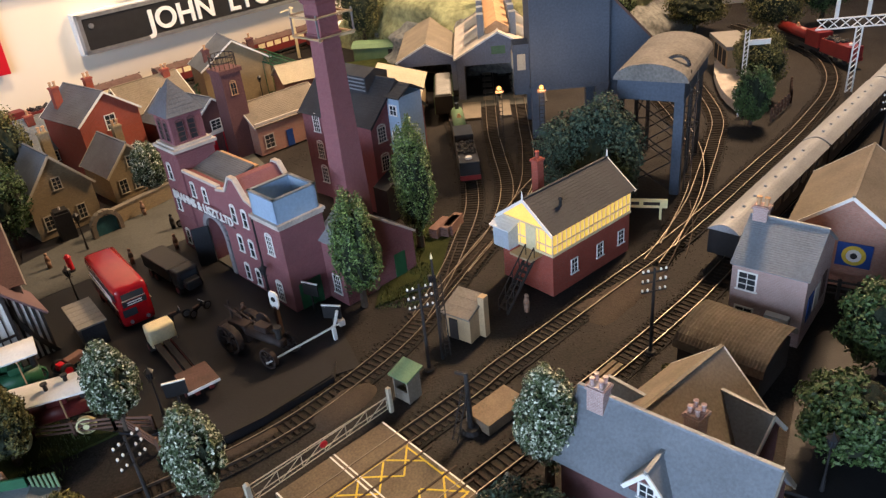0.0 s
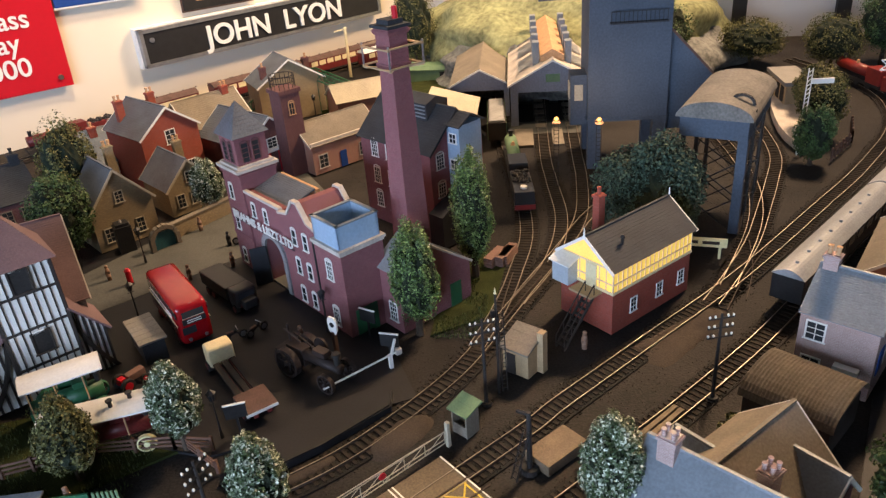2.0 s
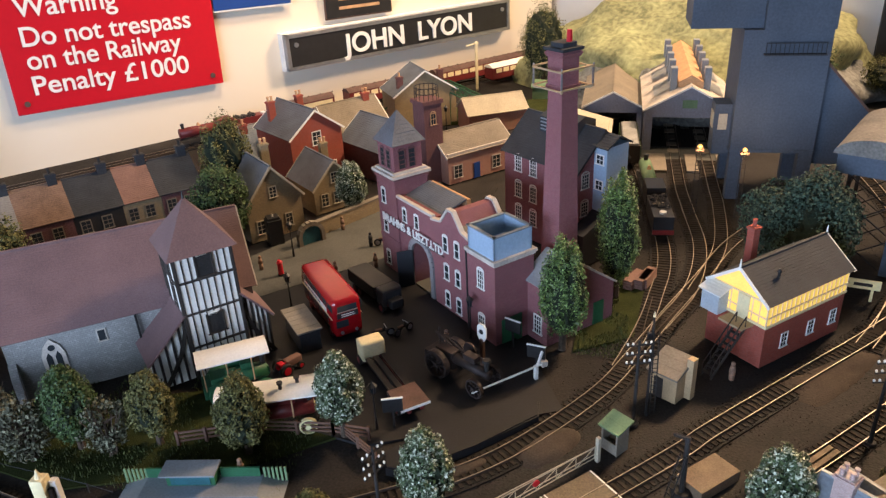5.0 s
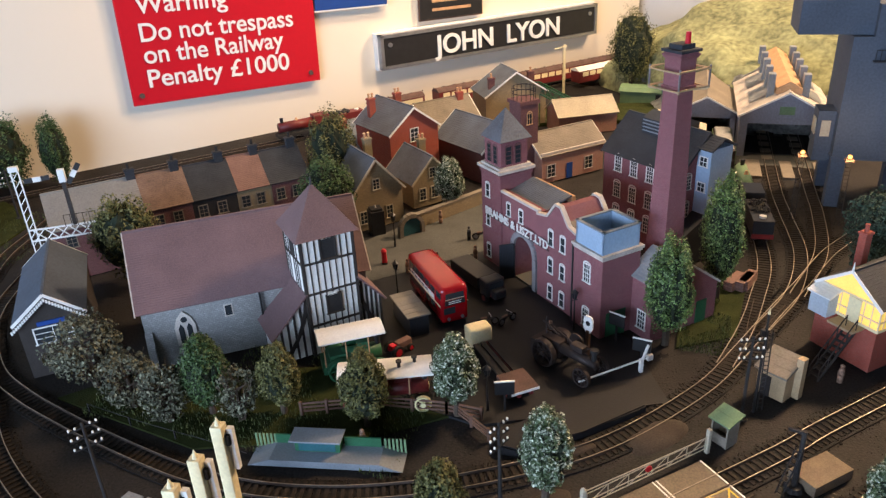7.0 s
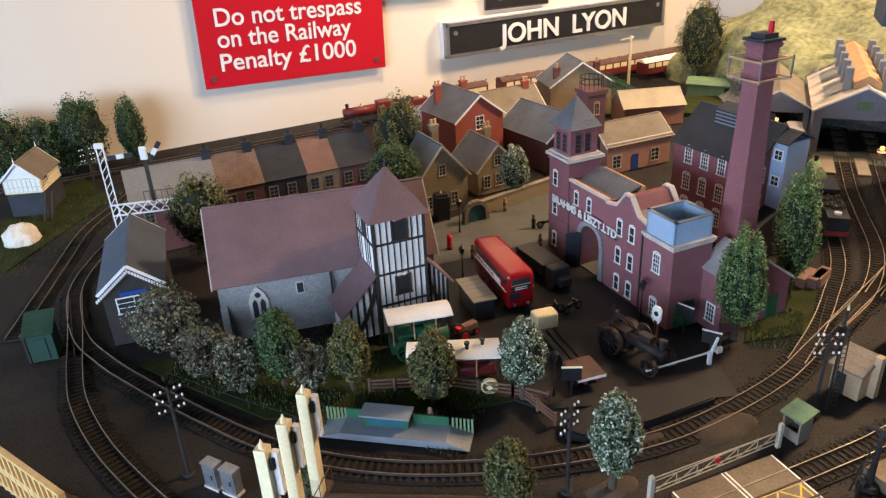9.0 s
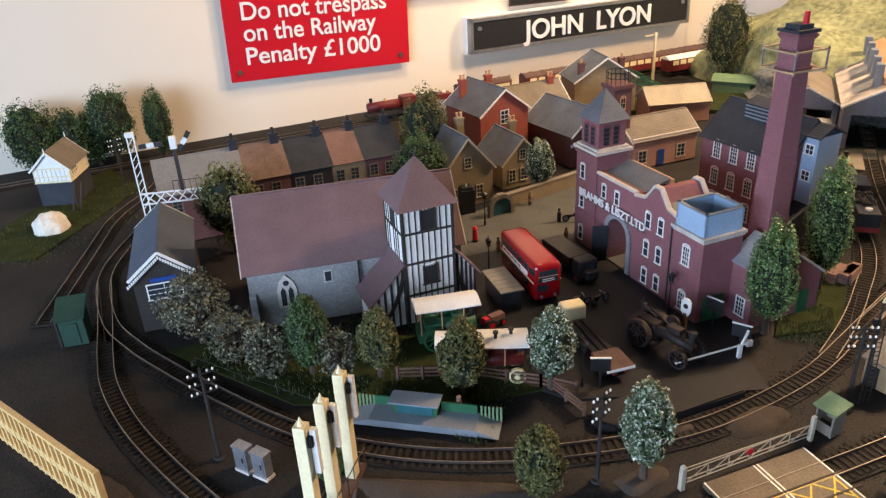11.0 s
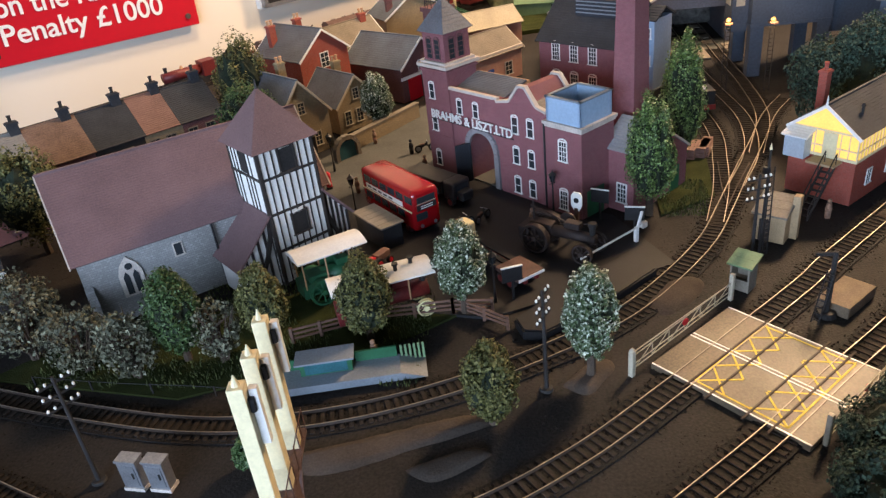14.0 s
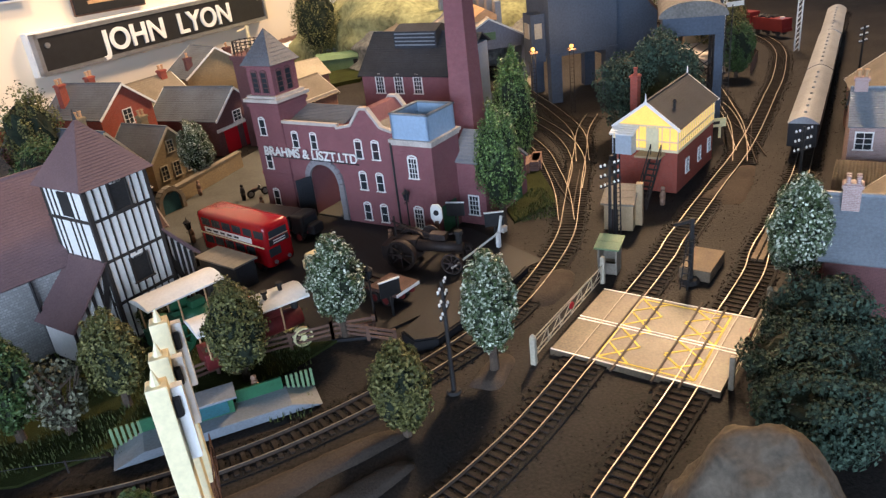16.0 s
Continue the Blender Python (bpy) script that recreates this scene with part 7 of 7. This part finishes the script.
# ---- trains ----
def coach(x, y, rot, body, roof, label, L=26.0, z=.3):
    c = thing("coach", x, y, z, rot, label, "coach", "coaches")
    part("body", box(-L / 2, L / 2, -1.7, 1.7, 1.1, 4.2, .12), body, c)
    rf = bmesh.new()
    pts = [(-1.8 + 3.6 * i / 10, 4.1 + .85 * math.sin(math.pi * i / 10)) for i in range(11)]
    prism(rf, pts, "x", -L / 2 - .1, L / 2 + .1)
    part("roof", rf, roof, c)
    for k in range(9):
        x0 = -L / 2 + 1.2 + k * (L - 2.4) / 9
        for s in (-1, 1):
            part("window", box(x0, x0 + 1.9, s * 1.71 - .03, s * 1.71 + .03, 2.7, 3.8), "pane" if body != "maroon" else "cream", c)
    for k in range(8):
        part("roof_vent", C(bmesh.new(), -L / 2 + 2 + k * 3.1, 0, 4.9, 5.15, .22, .15, 8), roof, c)
    for xx in (-L / 2 + 4.5, L / 2 - 4.5):
        bg = box(xx - 2.4, xx + 2.4, -1.1, 1.1, .3, 1.1)
        b = part("bogie", bg, "black_matt", c)
        for dx in (-1.5, 1.5):
            for s in (-1, 1):
                w = C(bmesh.new(), 0, 0, -.12, .12, .6, .6, 12)
                w.transform(Matrix.Translation((xx + dx, s * .85, .6)) @ Matrix.Rotation(radians(90), 4, "X"))
                part("wheel", w, "black", b)
    return c


def loco(x, y, rot, body, label, L=13.0, tender=True, load="coal", boiler=""):
    c = thing("steam_locomotive", x, y, .3, rot, label, "locomotive", "locomotives")
    part("frame", box(-L / 2, L / 2, -1.3, 1.3, .8, 1.5), "black_matt", c)
    bl = C(bmesh.new(), 0, 0, -L * .33, L * .33, 1.05, 1.05, 16)
    bl.transform(Matrix.Translation((L * .12, 0, 2.9)) @ Matrix.Rotation(radians(90), 4, "Y"))
    part("boiler", bl, boiler or body, c, smooth=True)
    part("cab", box(-L / 2, -L * .22, -1.45, 1.45, 1.4, 4.4, .12), body, c)
    part("chimney", C(bmesh.new(), L * .38, 0, 3.8, 4.9, .32, .4, 10), "black", c)
    part("dome", C(bmesh.new(), L * .1, 0, 3.8, 4.5, .42, .2, 10), "ochre", c)
    for xx in (-L * .25, -.3, L * .22, L * .4):
        for s in (-1, 1):
            w = C(bmesh.new(), 0, 0, -.14, .14, .85, .85, 14)
            w.transform(Matrix.Translation((xx, s * .95, .85)) @ Matrix.Rotation(radians(90), 4, "X"))
            part("wheel", w, "black_matt", c)
    if tender:
        t = part("tender", box(-L / 2 - 9, -L / 2 - .6, -1.45, 1.45, 1.0, 3.6, .1), body, c)
        cl = bmesh.new()
        rng = random.Random(5)
        for i in range(70):
            bmesh.ops.create_icosphere(cl, subdivisions=1, radius=rng.uniform(.2, .42), matrix=Matrix.Translation((-L / 2 - rng.uniform(1.2, 5.6), rng.uniform(-1.1, 1.1), 3.5 + rng.uniform(0, .4))))
        tagged(part("coal_load", cl, load, t), kind="stuff")
        for xx in (-L / 2 - 7.6, -L / 2 - 4.8, -L / 2 - 2):
            for s in (-1, 1):
                w = C(bmesh.new(), 0, 0, -.12, .12, .6, .6, 12)
                w.transform(Matrix.Translation((xx, s * .9, .6)) @ Matrix.Rotation(radians(90), 4, "X"))
                part("wheel", w, "black_matt", t)
        part("tank_filler", C(bmesh.new(), -L / 2 - 7.6, 0, 3.6, 3.9, .5, .5, 12), "white", t)
        part("buffer_beam", box(-L / 2 - 9.15, -L / 2 - 8.95, -1.5, 1.5, .9, 1.6), "loco_red", t)


# the boiler's green is paled, putting the yard's lamplight into its colour
loco(.15, 146.2, 96, "black", "black tender locomotive with a green boiler paled by painted lamplight and brass dome", 16, boiler="green_pale")
wg = thing("coal_wagon", -3.4, 165.5, .3, 93, "weathered open wagon heaped with stone", "wagon")
part("body", box(-7, 7, -1.6, 1.6, 1.0, 4.2, .08), "timber", wg)
for k in range(8):
    for y0 in (-1.72, 1.6):
        part("strake", box(-6.8 + k * 1.9, -6.5 + k * 1.9, y0, y0 + .12, 1.0, 4.2), "green_pale", wg)
part("load", box(-6.8, 6.8, -1.4, 1.4, 4.1, 4.6, .3), "stone", wg)
for xx in (-5, 5):
    for s in (-1, 1):
        w = C(bmesh.new(), 0, 0, -.12, .12, .6, .6, 12)
        w.transform(Matrix.Translation((xx, s * .9, .6)) @ Matrix.Rotation(radians(90), 4, "X"))
        part("wheel", w, "black_matt", wg)
BT = math.degrees(WALL)
for nm, k in (("loco", -12.0), ("van", 12), ("coach", 35), ("coach", 60.5), ("coach", 84)):
    p = W0 + WD * k + Vector((WD.y, -WD.x)) * 9
    if nm == "loco":
        loco(p.x, p.y, BT + 180, "maroon", "maroon tank locomotive by the back wall", 12, True)
    else:
        coach(p.x, p.y, BT, "maroon", "rust", "short brown van on the back line" if nm == "van" else "brown coach with a rusty roof on the back line", 14 if nm == "van" else 24)
for k in range(3):
    coach(29.5 + 9.3 + k * 18.4, 103.6 + 11.4 + k * 22.8, 50.9 + .3 * k, "black", "coach_roof", "dark coach with a ribbed grey roof on the main line", 28.6)
coach(-32.0, 228.0, BT, "maroon", "white", "brown coach with a white roof beside the back line", 24)


# ---- rocks and hill ----
def rock(x, y, r, h, mat, label, seed, name="rock"):
    bm = bmesh.new()
    bmesh.ops.create_icosphere(bm, subdivisions=5, radius=1)
    for v in bm.verts:
        k = 1 + (.16 if r > 20 else .1) * noise.noise(v.co * 2.2 + Vector((seed, 0, 0))) + (.06 if r > 20 else .03) * noise.noise(v.co * 7 + Vector((0, seed, 0)))
        v.co = Vector((v.co.x * r * k, v.co.y * r * k, max(-.2, v.co.z * h * k)))
    o = part(name, bm, mat, None, "", True)
    o.matrix_basis = pose(x * CM, y * CM, 0)
    return tagged(o, label, "rock" if name == "rock" else "hill")


rock(-10.6, 48.6, 4.9, 10.0, "orange_rock", "rounded brown plaster rock beside the main line", 3)
rock(-116.4, 94.0, 2.8, 3.0, "rock_white", "white plaster rock beside the tracks", 8)
rock(12, 234, 42, 22, "hill", "painted grassy hill behind the engine sheds", 11, "hill")
rock(14, 222, 38, 12.5, "cliff", "grey painted rock face behind the sheds", 14, "hill")

# cream stair rail of the near footbridge
fs2 = thing("platform_fence", -57.6, 50.8, 0, 168, "cream slatted platform fence beside the loop", "fence")
for z, hh, w in ((.5, .5, .3), (2.9, .9, .34), (5.6, .3, .5)):
    part("rail", bar(bmesh.new(), (.6, 0, z), (20, 0, z), w, hh), "cream_warm", fs2)
part("end_post", box(.3, .75, -.28, .28, 0, 5.75, .04), "cream_warm", fs2)
for i in range(18):
    part("slat", box(1.3 + i * 1.05, 1.62 + i * 1.05, -.12, .2, .2, 5.5), "cream_warm", fs2)

# ---- plates on the wall ----
def on_wall(name, s, z, tilt, label, category, out=1.6):
    p = W0 + WD * s + Vector((WD.y, -WD.x)) * out
    return thing(name, p.x, p.y, z, math.degrees(WALL), label, category, ry=tilt)


rs = on_wall("warning_sign", -44.8, 11.4, 1.5, "red enamel railway warning sign with white lettering", "sign")
part("plate", box(0, 41.4, 0, .5, 0, 30.5, .12), "sign_red", rs)
for s, z, w in (("Penalty £1000", 3.5, 30.5), ("on the Railway", 8.35, 29.7), ("Do not trespass", 12.7, 32.4), ("Warning", 18.1, 18.5)):
    text_part(s, 5.1, "white", rs, on_front(3.8, -.12, z), .03, "lettering", 1.0, .07, w)
for xx in (2.0, 39.2):
    h = C(bmesh.new(), 0, 0, -.2, .2, .55, .55, 10)
    h.transform(Matrix.Translation((xx, -.1, 2.0)) @ Matrix.Rotation(radians(90), 4, "X"))
    part("bolt", h, "rust", rs)
jl = on_wall("nameplate", 12.0, 10.3, 0.0, "black locomotive nameplate with raised silver lettering", "sign", 3.2)
part("plate", box(.7, 57.0, 0, 1.4, .7, 6.7, .1), "black", jl)
bm = bmesh.new()
for a in ((0, 57.7, 0, .7), (0, 57.7, 6.7, 7.4), (0, .7, 0, 7.4), (57, 57.7, 0, 7.4)):
    B(bm, a[0], a[1], -.25, 1.4, a[2], a[3])
part("rim", bm, "silver", jl, "polished silver rim")
part("backing", box(-.3, 58.0, 1.4, 3.2, -.3, 7.7, .1), "white", jl)
text_part("JOHN  LYON", 5.9, "white", jl, on_front(12.6, -.15, 1.55), .22, "lettering", 1.0, .1, 33.6)
for xx in (2.2, 55.5):
    h = C(bmesh.new(), 0, 0, -.15, .15, .5, .5, 10)
    h.transform(Matrix.Translation((xx, -.1, 5.2)) @ Matrix.Rotation(radians(90), 4, "X"))
    part("bolt", h, "silver", jl)
jl.scale = (1.172, 1, 1.1)
be = on_wall("enamel_sign", -2.6, 25.6, 1.4, "blue enamel sign hung above the nameplate", "sign")
part("plate", box(0, 16, 0, .5, 0, 9, .1), "blue", be)
part("edge", box(-.2, 16.2, .1, .4, -.3, 0), "white", be)
be.scale = (1.13, 1, 1.13)
bz = on_wall("works_plate", 24.2, 20.3, .8, "dark oval brass works plate above the nameplate", "sign")
part("plate", box(0, 16, 0, .5, 0, 9, .2), "black", bz)
part("rim", box(-.3, 16.3, .2, .6, -.3, 9.3, .2), "brown", bz)
for k in range(3):
    part("lettering_bar", box(3, 13, -.06, .02, 1.6 + k * 1.8, 2.2 + k * 1.8), "ochre", bz)
bz.scale = (1.13, 1, 1.13)
for k in range(5):
    o = part("wall_post", box(-1.6, 1.6, -1, 1, -95, 150), "curtain")
    o.matrix_basis = pose((56 + k * 24) * CM, (233.4 - k * 2.8) * CM, 0, 0, 0, -6.6)
    setting(o, "black upright post against the white wall", "post")

# ---- last small things of the town and yard ----
pl = thing("pillar_box", -49.4, 111.5, .1, 0, "red cast-iron pillar letter box on the street", "post box")
bm = C(bmesh.new(), 0, 0, 0, 2.0, .4, .36, 12)
C(bm, 0, 0, 2.0, 2.35, .46, .2, 12)
part("body", bm, "sign_red", pl)
part("base", C(bmesh.new(), 0, 0, 0, .3, .46, .44, 12), "black", pl)
yp = thing("loading_gauge", -41.6, 212.7, 0, 30, "cream timber loading gauge post with a bracket arm", "post")
part("post", box(-.3, .3, -.3, .3, 0, 12.2, .05), "cream", yp)
part("arm", bar(bmesh.new(), (-2.6, 0, 11.4), (.6, 0, 11.9), .25, .3), "cream", yp)
gs2 = thing("green_shed", -26.5, 204.5, 0, -6, "low green painted shed with a black sheet for its open end", "shed")
part("wall_shell", box(0, 12, 0, 5, 0, 3.2, .1), "green_pale", gs2)
bm = bmesh.new()
prism(bm, [(-.4, 3.1), (5.4, 3.1), (4.4, 3.9), (2.5, 4.3), (.6, 3.9)], "x", -.3, 12.3)
part("roof", bm, "green_pale", gs2)
# the wall is solid; a black sheet paints the shade of its open end
part("doorway", box(8.4, 11.2, -.08, .04, 0, 2.6), "black_matt", gs2)
for i, (x, y, r) in enumerate(((-0.6, 116.5, 66), (-.2, 117.0, 70), (-1.9, 116.2, 64))):
    bs2 = thing("timber_stack", x, y, 0, r, "stack of orange-brown sawn timber on the verge", "timber stack", "timber stacks")
    for k in range(4):
        part("board", box(-1.9, 1.9, -.6 + .02 * k, .6 + .02 * k, .02 + k * .34, .3 + k * .34, .03), "tile_orange", bs2)
loco(68.6, 187, 103, "loco_red", "crimson tender locomotive on the far curve", 15, True)


def handcart(x, y, rot):
    h = thing("motor_cycle", x, y, .08, rot, "small black motor cycle parked on the yard", "motor cycle", "motor cycles")
    bm = bmesh.new()
    for a, c in (((-1.0, 0, .6), (.2, 0, 1.0)), ((.2, 0, 1.0), (1.0, 0, .55)), ((.2, 0, 1.0), (.4, 0, 1.5)), ((-.6, 0, 1.0), (.2, 0, 1.15))):
        rod(bm, a, c, .13)
    part("frame", bm, "black_matt", h)
    part("seat", box(-.8, 0, -.18, .18, 1.05, 1.25, .05), "brown", h)
    part("handlebar", rod(bmesh.new(), (.4, -.5, 1.5), (.4, .5, 1.5), .06), "silver", h)
    for xx in (-1.0, 1.0):
        wheel(h, xx, 0, .55, .16, "black_matt", "silver")


handcart(-30.5, 98.8, 35)
handcart(-28.3, 100, 60)
handcart(-37.9, 122.7, 20)
wr = thing("signal_wire", 0, 0, 0, 0, "thin black signal wire on short stakes beside the loop", "wire")
pts = smooth_line([(-67.1, 71.9), (-58.6, 70.9), (-50.5, 70.3), (-44.4, 69.5)], 3)
bm = bmesh.new()
for a, c in zip(pts, pts[1:]):
    rod(bm, (a.x, a.y, 1.0), (c.x, c.y, 1.0), .04, 4)
part("wire", bm, "black", wr)
for p in pts[::2]:
    part("stake", box(p.x - .06, p.x + .06, p.y - .06, p.y + .06, 0, 1.1), "black_matt", wr)
rail_fence([(-29.2, 81.7), (-24.8, 78.7)], "brown", "low brown post and rail fence", 1.5, 2.2, 3)
